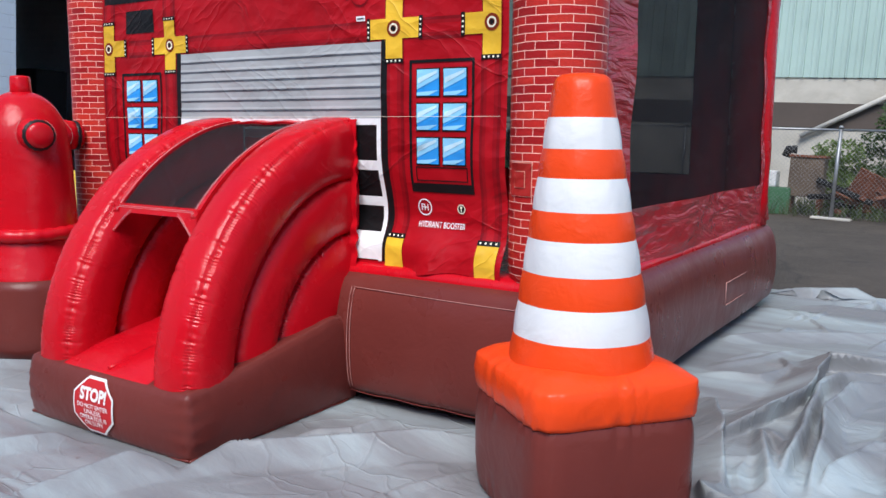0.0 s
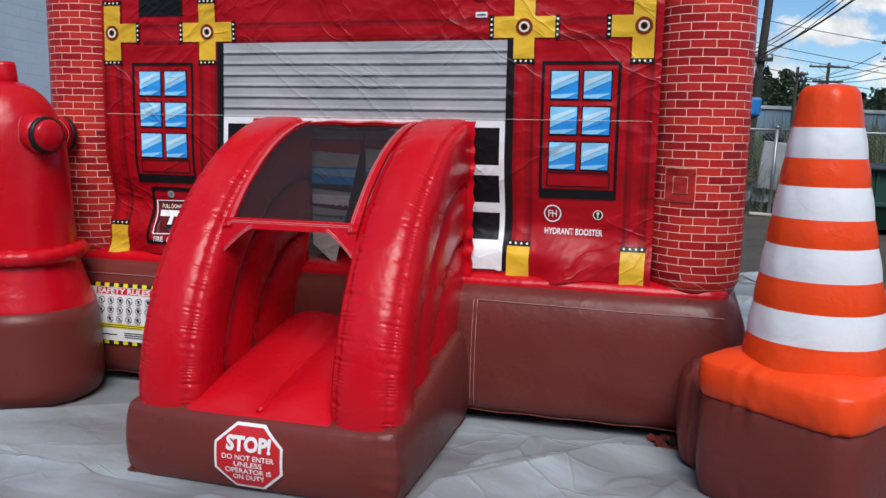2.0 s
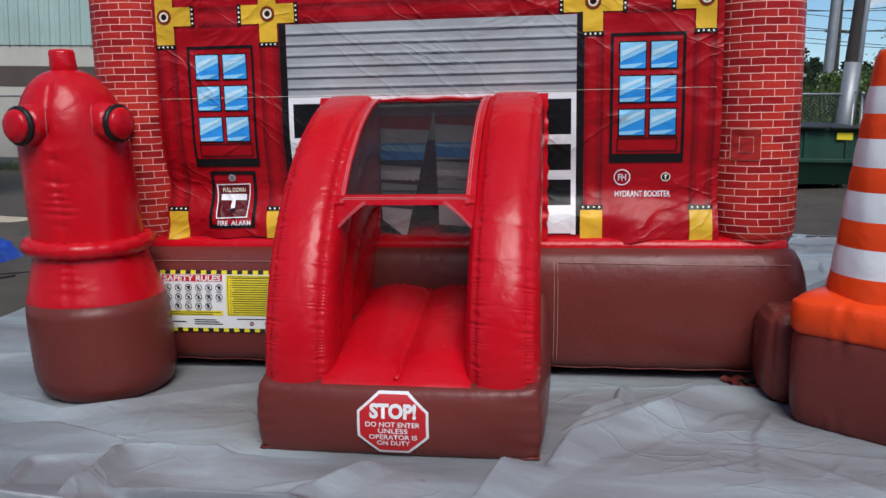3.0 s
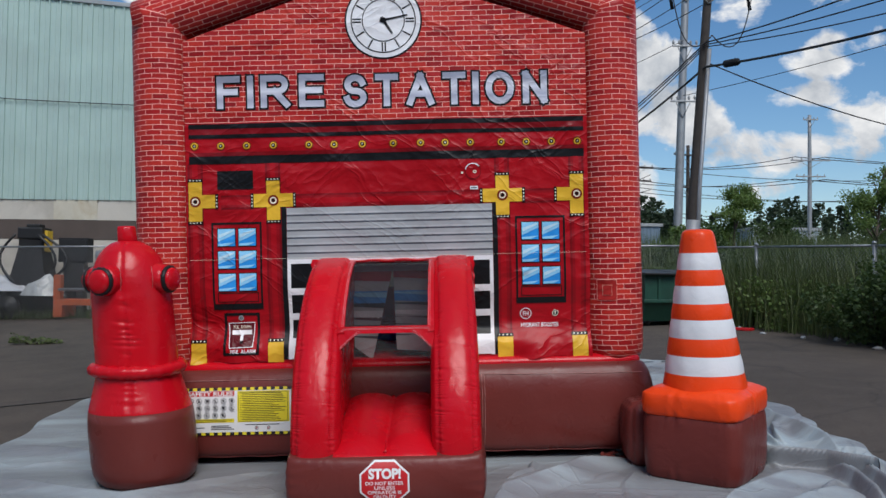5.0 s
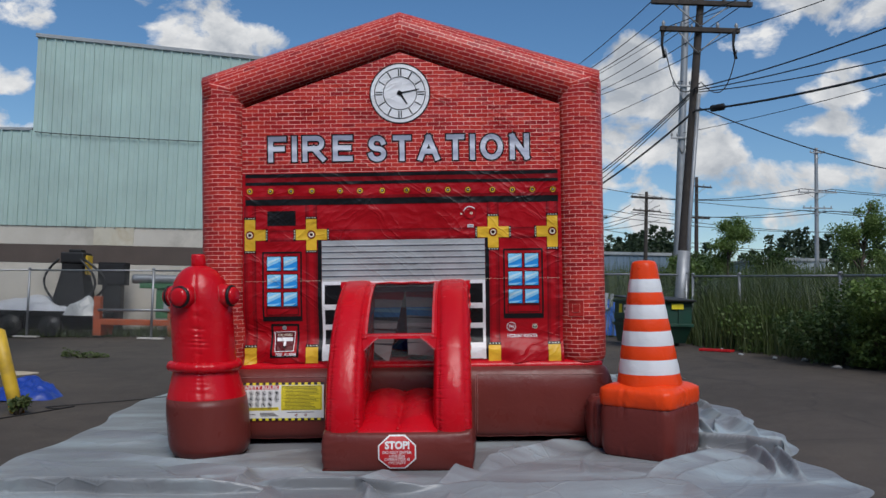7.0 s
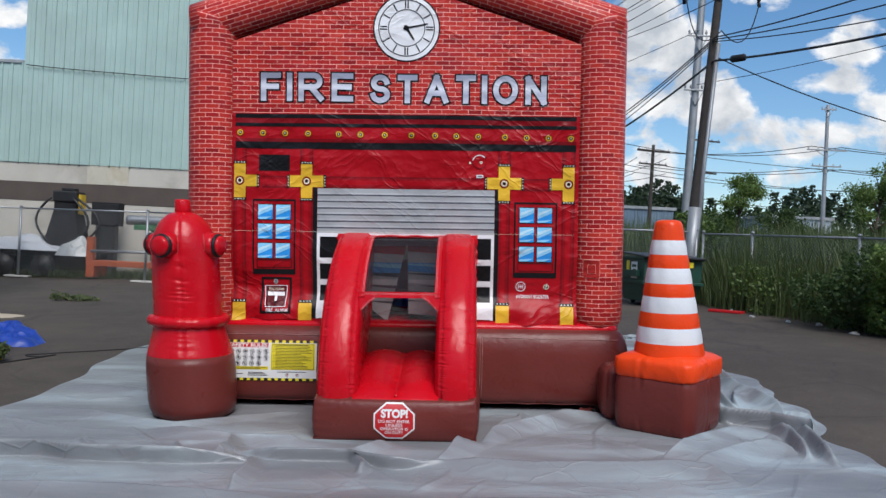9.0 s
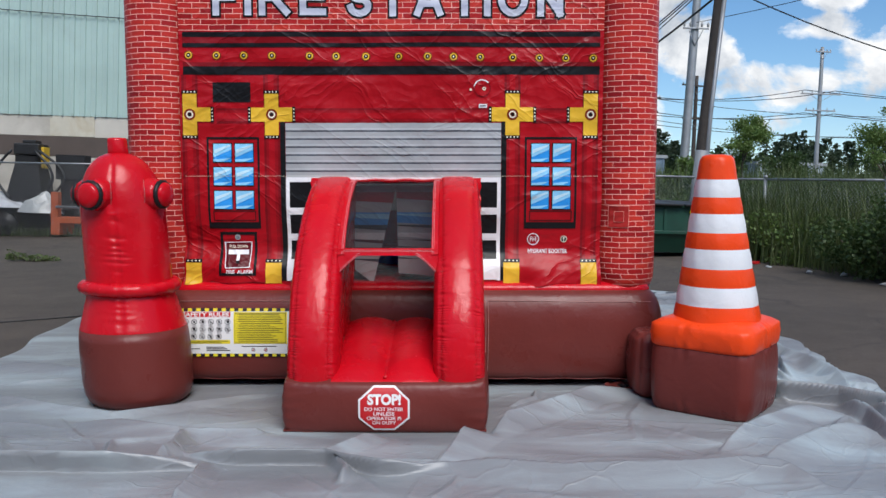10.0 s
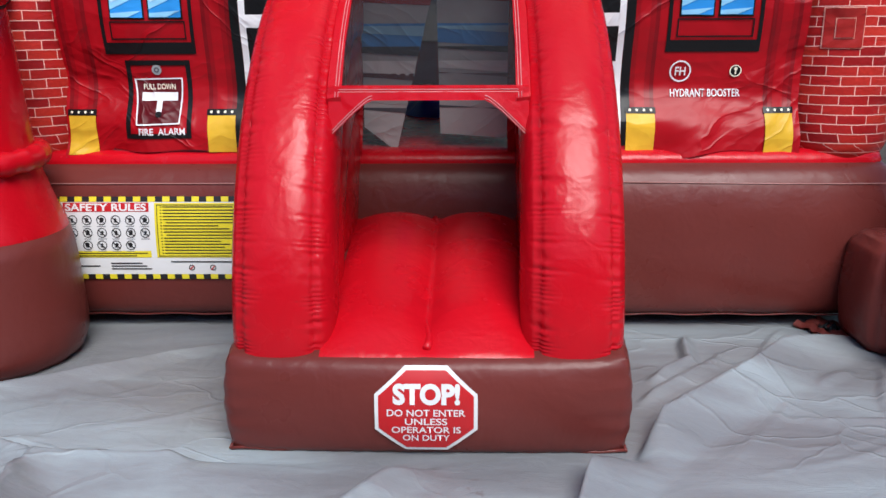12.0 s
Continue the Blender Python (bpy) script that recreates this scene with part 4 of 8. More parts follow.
def castle():
    c = thing("bouncy_castle", LOT, "red inflatable fire-station castle with brick-printed columns on grey tarp", "bouncy castle")

    # brown inflated bed
    bm = bmesh.new()
    rings = []
    for i in range(37):
        z = 0.76 * (i / 36) ** 1.5
        o = base_belly(z)
        ring = []
        for sx, sy, a0 in ((1, -1, -90), (1, 1, 0), (-1, 1, 90), (-1, -1, 180)):
            rc = max(0.02, 0.10 + o)
            for k in range(7):
                a = radians(a0 + 15 * k)
                x = sx * (2.02 + o - rc) + rc * math.cos(a)
                y = (-0.055 - o + rc if sy < 0 else 4.42 + o - rc) + rc * math.sin(a)
                ring.append((x, y, z))
            nxt = 14
            x0, y0 = ring[-1][0], ring[-1][1]
            tx, ty = {(1, -1): (x0, 4.42 - 0.10), (1, 1): (-(2.02 - 0.10), y0), (-1, 1): (x0, 0.05), (-1, -1): (2.02 - 0.10, y0)}[(sx, sy)]
            for k in range(1, nxt):
                s = k / nxt
                px, py = x0 + (tx - x0) * s, y0 + (ty - y0) * s
                sag = 0.012 * math.sin(math.pi * s * 3) * max(0.0, o / 0.115)
                if abs(tx - x0) < 1e-6:
                    px += sx * sag
                else:
                    py += sy * sag * 0.5
                ring.append((px, py, z))
        rings.append(ring)
    loft(bm, rings)
    bed = part("bed", bm, M_BROWN, c, "brown inflated base")
    # red bouncing floor that shows as a lip over the bed
    bm = bmesh.new()
    rings = []
    for z, d in ((0.745, 0.004), (0.768, 0.006), (0.795, -0.006), (0.812, -0.045), (0.816, -0.11)):
        ring = []
        for sx, sy, a0 in ((1, -1, -90), (1, 1, 0), (-1, 1, 90), (-1, -1, 180)):
            for k in range(5):
                a = radians(a0 + 22.5 * k)
                ring.append((sx * (2.02 - 0.1) + (0.1 + d) * math.cos(a), (0.05 if sy < 0 else 4.32) + (0.1 + d) * math.sin(a), z))
        rings.append(ring)
    loft(bm, rings, caps=(False, True))
    part("bounce_floor", bm, M_RED, c, "red vinyl floor lip")
    # pale stitching on the bed
    for pts in ([(x / 20, base_front(x / 20, 0.685) - 0.002, 0.685 + 0.006 * math.sin(x / 7)) for x in range(15, 41)],
                [(x / 20, base_front(x / 20, 0.685) - 0.002, 0.685) for x in range(-40, -13)],
                [(0.715 + 0.012 * math.sin(z * 3), base_front(0.75, z) - 0.001, z) for z in [0.11 + 0.58 * i / 14 for i in range(15)]],
                [(0.735 + 0.012 * math.sin(z * 3), base_front(0.75, z) - 0.001, z) for z in [0.11 + 0.58 * i / 14 for i in range(15)]],
                [(x / 20, base_front(x / 20, 0.078) - 0.003, 0.074 + 0.003 * math.sin(x)) for x in range(14, 40)],
                [(x / 20, base_front(x / 20, 0.078) - 0.003, 0.074 + 0.003 * math.sin(x)) for x in range(-40, -13)]):
        bm = bmesh.new()
        tube(bm, pts, 0.0022 if pts[0][2] > 0.1 else 0.004, 6)
        part("stitching", bm, M_SEAM if pts[0][2] > 0.1 else M_BROWN, bed)
    # stitched patch on the bed's side
    bm = bmesh.new()
    corners = [(2.137, 2.55, 0.30), (2.137, 3.45, 0.30), (2.137, 3.45, 0.47), (2.137, 2.55, 0.47), (2.137, 2.55, 0.30)]
    for a, b in zip(corners, corners[1:]):
        tube(bm, [a, b], 0.003, 6)
    part("stitched_patch", bm, M_SEAM, bed)
    # folded anchor flap under the bed
    def flap_sheet(x0, x1, y0, y1, lift):
        bm = bmesh.new()
        top = [[(x0 + (x1 - x0) * u / 14 + 0.01 * math.sin(v * 0.9), y0 + (y1 - y0) * v / 12, 0.030 + lift + 0.010 * math.sin(u * 1.3 + v * 0.4) + 0.006 * math.sin(v * 1.7 - u * 0.5)) for u in range(15)] for v in range(13)]
        loft(bm, top, closed=False)
        loft(bm, [[(x, y, z - 0.006) for x, y, z in row][::-1] for row in top], closed=False)
        bmesh.ops.transform(bm, matrix=pose(1.76, -0.12, 0.0, 4, 0, 22), verts=bm.verts)
        return bm

    flap = part("anchor_flap", flap_sheet(-0.085, 0.085, -0.19, 0.05, 0.0), M_BROWN, c, "creased brown anchor flap")
    part("strap", flap_sheet(-0.02, 0.05, -0.08, -0.03, 0.006), M_BLACKV, flap, "black strap patch")

    panel = front_panel(c)
    front_art(panel)

    # columns and gable, printed as brickwork
    rc = lambda run: 0.24 - 0.03 * math.exp(-run / 0.05)
    for s in (-1, 1):
        bm = bmesh.new()
        pts = [(s * 1.84, 0.16, 0.765 + 2.855 * i / 40) for i in range(41)]
        d = Vector((s * 1.84, 0.16, 3.62))
        swept_tube(bm, pts + [(s * 1.825, 0.16, 3.66)], lambda run: 0.24 - 0.035 * math.exp(-run / 0.04), False)
        part("column", bm, M_BRICK, c, "inflated column printed as red brickwork")
        bm = bmesh.new()
        ends = (Vector((s * 1.86, 0.16, 3.615)), Vector((0.0, 0.16, 4.20)))
        run = [ends[0].lerp(ends[1], i / 24) for i in range(25)]
        swept_gable(bm, run, s)
        part("gable_tube", bm, M_BRICK, c, "inflated gable tube printed as red brickwork")
        # loose valve patch with its printed frame
    p = Print(lambda x, z: 0.16 - math.sqrt(max(0.0, 0.2425 ** 2 - (x - 1.84) ** 2)), 0.003)
    for w, h, mt in ((0.075, 0.085, P_JOINT), (0.0715, 0.0815, P_BRICKRED), (0.036, 0.042, P_JOINT), (0.033, 0.039, P_BRICKRED)):
        k = {0.075: 1, 0.0715: 2, 0.036: 3, 0.033: 4}[w]
        p.rect(mt, 1.752 - w, 1.752 + w, 1.332 - h, 1.332 + h, k)
    p.done("valve_patch", c, "brick-printed valve patch")

    # door flaps behind the ramp's net, printed as the front of a lorry
    for s, xa, xb, lean in ((-1, -0.30, 0.030, -0.17), (1, 0.030, 0.345, 0.015)):
        edge = lambda z: (xb if s < 0 else xa) + lean * (1.56 - z) / 0.70

        def strip(mt, z0, z1, level, parent=None):
            p = Print(lambda x, z: 0.05 + 0.012 * math.sin(14 * x) + 0.03 * (1.6 - z), 0.002)
            if s < 0:
                p.quad(mt, (xa, z0), (edge(z0 - 0.1 * (parent is None)), z0 - (0.11 if parent is None else 0.015)), (edge(z1), z1), (xa, z1), level, 6, 8)
            else:
                p.quad(mt, (edge(z0), z0 + 0.02), (xb, z0), (xb, z1), (edge(z1), z1), level, 6, 8)
            if parent is None:
                return p.done("door_flap", c, "hanging grey door flap printed with a lorry")
            return p.done("printed_stripe", parent)

        flap = strip(P_PALE, 0.905 if s < 0 else 0.855, 1.57, 0)
        for mt, z0, z1, level in ((P_RED, 1.45, 1.52, 1), (P_BLUE, 1.26, 1.36, 1), (P_SKY, 1.32, 1.35, 2), (P_BLACK, 1.235, 1.262, 2),
                                  (P_MAROON, 1.13, 1.145, 1), (P_WHITE, 1.15, 1.20, 1), (P_GREY, 1.02, 1.07, 1), (P_LINE, 1.075, 1.083, 1), (P_LINE, 0.985, 0.993, 1)):
            strip(mt, z0, z1, level, flap)

    # rear posts, side walls with nets, roof
    for s in (-1, 1):
        bm = bmesh.new()
        tube(bm, [(s * 1.86, 4.20, 0.76 + 2.9 * i / 12) for i in range(13)], 0.19, 24)
        part("rear_post", bm, M_RED, c, "red inflated corner post")
        bm = bmesh.new()
        ys, zs = (0.28, 0.78, 3.96, 4.40), (0.79, 1.135, 3.18, 3.62)
        wx = lambda y, z: s * (2.015 + 0.012 * math.sin(3 * y + 2 * z) + 0.008 * math.sin(9 * z - 4 * y))
        for i in range(3):
            for j in range(3):
                if i == 1 and j == 1:
                    continue
                nu, nv = max(3, int((ys[i + 1] - ys[i]) / 0.12)), max(3, int((zs[j + 1] - zs[j]) / 0.07))
                g = [[bm.verts.new((wx(ys[i] + (ys[i + 1] - ys[i]) * a / nu, zs[j] + (zs[j + 1] - zs[j]) * b / nv),
                                    ys[i] + (ys[i + 1] - ys[i]) * a / nu, zs[j] + (zs[j + 1] - zs[j]) * b / nv)) for a in range(nu + 1)] for b in range(nv + 1)]
                for b in range(nv):
                    for a in range(nu):
                        bm.faces.new((g[b][a], g[b][a + 1], g[b + 1][a + 1], g[b + 1][a]))
        bmesh.ops.remove_doubles(bm, verts=bm.verts, dist=0.0005)
        wall = part("side_wall", bm, P_SIDE, c, "glossy crumpled red vinyl side wall")
        bm = bmesh.new()
        g = [[bm.verts.new((wx(y, z) - s * 0.01, y, z)) for y in [0.77 + 3.2 * a / 24 for a in range(25)]] for z in [1.125 + 2.065 * b / 16 for b in range(17)]]
        for b in range(16):
            for a in range(24):
                bm.faces.new((g[b][a], g[b][a + 1], g[b + 1][a + 1], g[b + 1][a]))
        part("side_net", bm, M_NETS, wall, "black safety net")
    bm = bmesh.new()
    for x0, x1, z0, z1 in ((-1.9, 1.9, 0.78, 1.2), (-1.9, -1.3, 1.2, 3.2), (1.3, 1.9, 1.2, 3.2), (-1.9, 1.9, 3.2, 3.64)):
        box(bm, x0, x1, 4.27, 4.29, z0, z1)
    rear = part("rear_wall", bm, M_RED, c, "red vinyl rear wall", smooth=False)
    bm = bmesh.new()
    vs = [bm.verts.new(v) for v in ((-1.31, 4.26, 1.19), (1.31, 4.26, 1.19), (1.31, 4.26, 3.21), (-1.31, 4.26, 3.21))]
    bm.faces.new(vs)
    part("rear_net", bm, M_NETS, rear, "black safety net", smooth=False)
    bm = bmesh.new()
    prof = [(-2.03, 3.60), (0.0, 4.30), (2.03, 3.60)]
    rings = [[(x, y, z - 0.02) for x, z in prof] + [(x, y, z - 0.06) for x, z in prof[::-1]] for y in [0.3 + 4.1 * i / 8 for i in range(9)]]
    loft(bm, rings)
    part("roof", bm, M_RED, c, "red vinyl roof", smooth=False)
    return c


def swept_gable(bm, run, s):
    """One half of the gable: a tube cut upright at the ridge and rounded off at the eaves."""
    t = (run[-1] - run[0]).normalized()
    over = Vector((-t.z, 0, t.x)) if t.x > 0 else Vector((t.z, 0, -t.x))
    n, r = 40, 0.225
    rings, uvs = [], []
    for i, p in enumerate(run):
        length = (p - run[0]).length
        rr = r
        ring, line = [], []
        for j in range(n + 1):
            a = 2 * math.pi * j / n
            o = over * (math.cos(a) * rr) + Vector((0, math.sin(a) * rr, 0))
            q = p + o
            if i == len(run) - 1:
                q = q + t * ((0.0 - q.x) / t.x)
            if i == 0:
                want = s * (2.06 - 0.05 * (1 - math.cos(a)) ** 1.0)
                q = q + t * ((want - q.x) / t.x) * (1.0 if math.cos(a) > -0.3 else 0.4)
            if j < n:
                ring.append(q)
            line.append((length, a * rr))
        rings.append(ring)
        uvs.append(line)
    loft(bm, rings, True, (True, False), uvs)


castle()


# ---- the entrance ramp ----
RAMP_X = 0.035


def ramp_front(x, z):
    p, q = (x - RAMP_X) / 0.635, (z - 0.165) / 0.165
    return -1.25 - 0.022 * max(0.0, 1 - q * q) ** 0.7 - 0.045 * (max(0.0, 1 - p * p) * max(0.0, 1 - q * q)) ** 0.42


def arch_point(radius, a):
    """A point (y, z) on the flattened quarter arch of that radius; a: 0 at the front foot, 1 at the rear top."""
    th = a * math.pi / 2
    e = 2 / 1.85
    return 0.03 - radius * math.cos(th) ** e if math.cos(th) > 0 else 0.03, 0.335 + 1.018 * radius * math.sin(th) ** e if math.sin(th) > 0 else 0.335


def arch_tube(bm, r0, r1, cx, w_foot, w_top, seam, steps=440, n=64):
    rings = []
    for i in range(steps + 1):
        a = i / steps
        yo, zo = arch_point(r0, a)
        yi, zi = arch_point(r1, a)
        w = w_foot + (w_top - w_foot) * a ** 1.5
        cy, cz = (yo + yi) / 2, (zo + zi) / 2
        hy, hz = (yo - yi) / 2, (zo - zi) / 2
        if i == 0:
            cz -= 0.06
        ring = []
        for j in range(n):
            t = 2 * math.pi * j / n
            ct, st = math.cos(t), math.sin(t)
            sq = 0.74 - 0.40 * a ** 5
            ex = math.copysign(abs(st) ** sq, st)
            er = math.copysign(abs(ct) ** sq, ct)
            # welded seams on both outer shoulders, with little pleats across them
            pl = 0.0
            for at in seam:
                d = abs((t - at + math.pi) % (2 * math.pi) - math.pi)
                pl -= 0.012 * math.exp(-(d / 0.05) ** 2) + 0.0075 * abs(math.sin(i * 0.62 + 3 * math.sin(i * 0.13 + at) + 1.6 * (t - at))) ** 2.5 * (0.35 + 0.65 * abs(math.sin(i * 0.057 + cx * 9 + at))) * math.exp(-((t - at + math.pi) % (2 * math.pi) - math.pi - 0.05) ** 2 / (0.19 + 0.11 * math.sin(i * 0.31 + at)) ** 2)
            k = 1 + pl / max(w, 0.05)
            ring.append((cx + w * ex * k, cy + hy * er * k, cz + hz * er * k))
        rings.append(ring)
    loft(bm, rings)


def entrance_ramp():
    rmp = thing("entrance_ramp", LOT @ pose(RAMP_X, 0, 0, 0, 0, -0.5) @ pose(-RAMP_X, 0, 0), "red inflatable entrance ramp with arched sides and brown base", "inflatable ramp")
    bm = bmesh.new()
    top = lambda y: 0.335 + 0.185 * max(0.0, min(1.0, (y + 1.25) / 1.0))
    inflated_box(bm, RAMP_X - 0.635, RAMP_X + 0.635, -1.25, -0.02, 0.0, 0.33, (0.03, 0.045, 0.0), 48, 0.003, top, 1.0, 0.0, 0.020, 0.006)
    base = part("ramp_base", bm, M_BROWN, rmp, "brown inflated ramp base")
    base.data.set_sharp_from_angle(angle=radians(40))
    bm = bmesh.new()
    for a, b in (((RAMP_X - 0.645, -1.262, 0.014), (RAMP_X + 0.645, -1.262, 0.014)), ((RAMP_X + 0.648, -1.262, 0.014), (RAMP_X + 0.648, -0.1, 0.014)), ((RAMP_X - 0.648, -1.262, 0.014), (RAMP_X - 0.648, -0.1, 0.014))):
        pts = [Vector(a).lerp(Vector(b), i / 30) + Vector((0, 0, 0.004 * math.sin(i * 1.3))) for i in range(31)]
        tube(bm, pts, 0.006, 6)
    part("seam_lip", bm, M_BROWN, base, "doubled seam lip on the ground")
    for s in (-1, 1):
        cx = RAMP_X + s * 0.478
        bm = bmesh.new()
        arch_tube(bm, 1.285, 0.93, cx, 0.172, 0.158, (radians(38), radians(-38)))
        tubes = part("arch_tube", bm, M_RED, rmp, "outer red arch tube with pleated seams")
        for at in (38, -38):
            bm = bmesh.new()
            pts = []
            for i in range(61):
                a = 0.02 + 0.96 * i / 60
                (yo, zo), (yi, zi) = arch_point(1.285, a), arch_point(0.93, a)
                w, sq = 0.172 - 0.014 * a ** 1.5, 0.74 - 0.40 * a ** 5
                ex, er = math.copysign(abs(math.sin(radians(at))) ** sq, at), math.cos(radians(at)) ** sq
                k = 1 - 0.010 / w
                pts.append((cx + w * ex * k, (yo + yi) / 2 + (yo - yi) / 2 * er * k, (zo + zi) / 2 + (zo - zi) / 2 * er * k))
            tube(bm, pts, 0.0014, 5)
            part("seam_thread", bm, M_RED, tubes)
        for r0, r1, w in ((0.96, 0.62, 0.145), (0.66, 0.12, 0.135)):
            bm = bmesh.new()
            arch_tube(bm, r0, r1, cx, w, w, (radians(28), radians(-28), radians(152), radians(-152)), 240, 48)
            part("wall_chamber", bm, M_RED, rmp, "red wall chamber within the arch")
        # doubled seam that stands off the rear edge, where the ramp is sewn to the castle
        bm = bmesh.new()
        rings = []
        for i in range(91):
            z = 0.50 + 1.13 * i / 90
            x, y = RAMP_X + s * 0.632, -0.03 + 0.007 * math.sin(i * 0.55 + 2 * math.sin(i * 0.17))
            out = 0.022 + 0.004 * math.sin(i * 0.9 + s) + 0.003 * math.sin(i * 0.37)
            rings.append([(x - s * 0.03, y - 0.004, z), (x + s * out, y - 0.003, z), (x + s * out, y + 0.003, z), (x - s * 0.03, y + 0.004, z)])
        loft(bm, rings)
        part("seam_flange", bm, M_RED, rmp, "rippled red seam flange along the castle front").data.set_sharp_from_angle(angle=radians(50))
    # climbing floor: two lengthwise pads with a furrow between
    bm = bmesh.new()
    rows = []
    for i in range(41):
        y = -1.262 + 1.187 * (i / 40) ** 1.25
        row = []
        for j in range(49):
            u = -1 + 2 * j / 48
            x = RAMP_X + 0.345 * u
            belly = 0.05 * (1 - (2 * abs(abs(u) - 0.5)) ** 2.4)
            nose = math.sin(math.pi / 2 * max(0.0, min(1.0, (y + 1.258) / 0.26))) ** 0.8
            nose *= math.sqrt(max(0.0, 1 - (1 - min(1.0, (-0.16 - y) / 0.12)) ** 2)) if y < -0.16 else 0.0
            rear = 0.03 * math.exp(-((y + 0.11) / 0.035) ** 2)
            pleat = 0.004 * math.sin(y * 60 + 2 * math.sin(9 * y)) * math.exp(-(u / 0.10) ** 2)
            row.append((x, y, 0.331 + 0.175 * (y + 1.25) - 0.012 * (i == 0) + (0.026 + belly) * nose + rear + pleat * nose))
        rows.append(row)
    loft(bm, rows, closed=False)
    floor = part("ramp_floor", bm, M_RED, rmp, "red padded climbing floor")
    bm = bmesh.new()
    tube(bm, [(RAMP_X + 0.008 * math.sin(i), -1.22 + 1.05 * i / 30, 0.352 + 0.175 * (1.05 * i / 30)) for i in range(31)], 0.014, 8)
    part("floor_seam", bm, M_RED, floor)
    # net window over the crawlway, its red hem, the strap and the gussets
    bm = bmesh.new()
    rows = []
    a0, a1 = 0.458, 0.965
    for i in range(21):
        y, z = arch_point(1.25, a0 + (a1 - a0) * i / 20)
        rows.append([(RAMP_X - 0.32 + 0.64 * j / 10, y, z - 0.012 * math.sin(math.pi * j / 10)) for j in range(11)])
    loft(bm, rows, closed=False)
    net = part("net_window", bm, M_NET, rmp, "black net window")
    for s in (-1, 1):
        bm = bmesh.new()
        rings = []
        for i in range(31):
            y, z = arch_point(1.255, a0 - 0.02 + (1.0 - a0 + 0.02) * i / 30)
            x = RAMP_X + s * 0.316
            w = 0.023 + 0.001 * math.sin(i * 0.8)
            rings.append([(x - w, y, z + 0.003), (x + w, y, z + 0.010), (x + w, y + 0.008, z - 0.010), (x - w, y + 0.008, z - 0.012)])
        loft(bm, rings)
        hem = part("net_hem", bm, M_RED, net, "red stitched hem")
        hem.data.set_sharp_from_angle(angle=radians(40))
        bm = bmesh.new()
        for d in (-0.006, 0.004):
            tube(bm, [(RAMP_X + s * 0.306 + d, y - 0.001, z + 0.0085 + 0.12 * d) for y, z in [arch_point(1.255, a0 - 0.02 + (1.0 - a0) * i / 30) for i in range(31)]], 0.0013, 5)
        part("stitching", bm, M_THREAD, hem, "double row of pale stitches")
    yt, zt = arch_point(1.255, 0.985)
    bm = bmesh.new()
    pts = [(RAMP_X - 0.47 + 0.94 * i / 24, yt, zt + 0.004 * math.sin(i)) for i in range(25)]
    rings = [[(x, y - 0.05, z - 0.012), (x, y - 0.055, z + 0.002), (x, y + 0.05, z + 0.022), (x, y + 0.05, z - 0.01)] for x, y, z in pts]
    loft(bm, rings)
    part("top_hem", bm, M_RED, net, "red top hem", smooth=False)
    yb, zb = arch_point(1.255, a0)
    bm = bmesh.new()
    rings = []
    for i in range(33):
        u = -1 + 2 * i / 32
        x = RAMP_X + 0.335 * u
        corner = max(0.0, abs(u) - 0.58) / 0.42
        hgt = 0.036 + 0.125 * corner ** 1.15
        rr = 0.002 * math.sin(i * 0.9)
        rings.append([(x, yb + 0.005, zb + 0.012), (x, yb - 0.012, zb + 0.008), (x, yb - 0.014 - 0.2 * hgt + rr, zb - hgt), (x, yb - 0.006 - 0.2 * hgt + rr, zb - hgt)])
    loft(bm, rings)
    strap = part("strap", bm, M_RED, rmp, "flat red strap with corner gussets under the net")
    strap.data.set_sharp_from_angle(angle=radians(40))
    for s in (-1, 1):
        bm = bmesh.new()
        for inset in (0.006, 0.016):
            pts = []
            for i in range(13):
                u = 0.56 + 0.42 * i / 12
                hgt = 0.036 + 0.125 * (max(0.0, u - 0.58) / 0.42) ** 1.15 - inset
                pts.append((RAMP_X + s * 0.335 * u, yb - 0.017 - 0.2 * hgt, zb - hgt))
            tube(bm, pts, 0.0013, 5)
        part("stitching", bm, M_THREAD, strap, "double row of pale stitches")
    bm = bmesh.new()
    for d in (0.004, 0.012):
        tube(bm, [(RAMP_X + 0.30 * (-1 + 2 * i / 20), yb - 0.0145 - 0.05 * d, zb + 0.004 - d) for i in range(21)], 0.0013, 5)
    part("stitching", bm, M_THREAD, strap, "double row of pale stitches")

    # the octagonal warning decal
    p = Print(lambda x, z: ramp_front(x, z) - 0.005, 0.0016)
    cx, cz = 0.036, 0.176

    def octagon(mt, w, h, level):
        k = 0.4142
        pts = [(w, k * h), (k * w, h), (-k * w, h), (-w, k * h), (-w, -k * h), (-k * w, -h), (k * w, -h), (w, -k * h)]
        pts = [(cx + x, cz + z) for x, z in pts]
        p.quad(mt, pts[4], pts[7], pts[0], pts[3], level, 6, 4)
        p.quad(mt, pts[3], pts[0], pts[1], pts[2], level, 6, 3)
        p.quad(mt, pts[5], pts[6], pts[7], pts[4], level, 6, 3)

    octagon(D_WHITE, 0.163, 0.143, 1)
    octagon(D_RED, 0.151, 0.131, 2)
    p.text(D_WHITE, "STOP!", cx - 0.105, cx + 0.108, cz + 0.026, 0.068, 3, 0.05)
    for line, w, z in (("DO NOT ENTER", 0.124, 0.164), ("UNLESS", 0.067, 0.134), ("OPERATOR IS", 0.110, 0.104), ("ON DUTY", 0.075, 0.074)):
        p.text(D_WHITE, line, cx - w, cx + w, z, 0.0235, 3, 0.015)
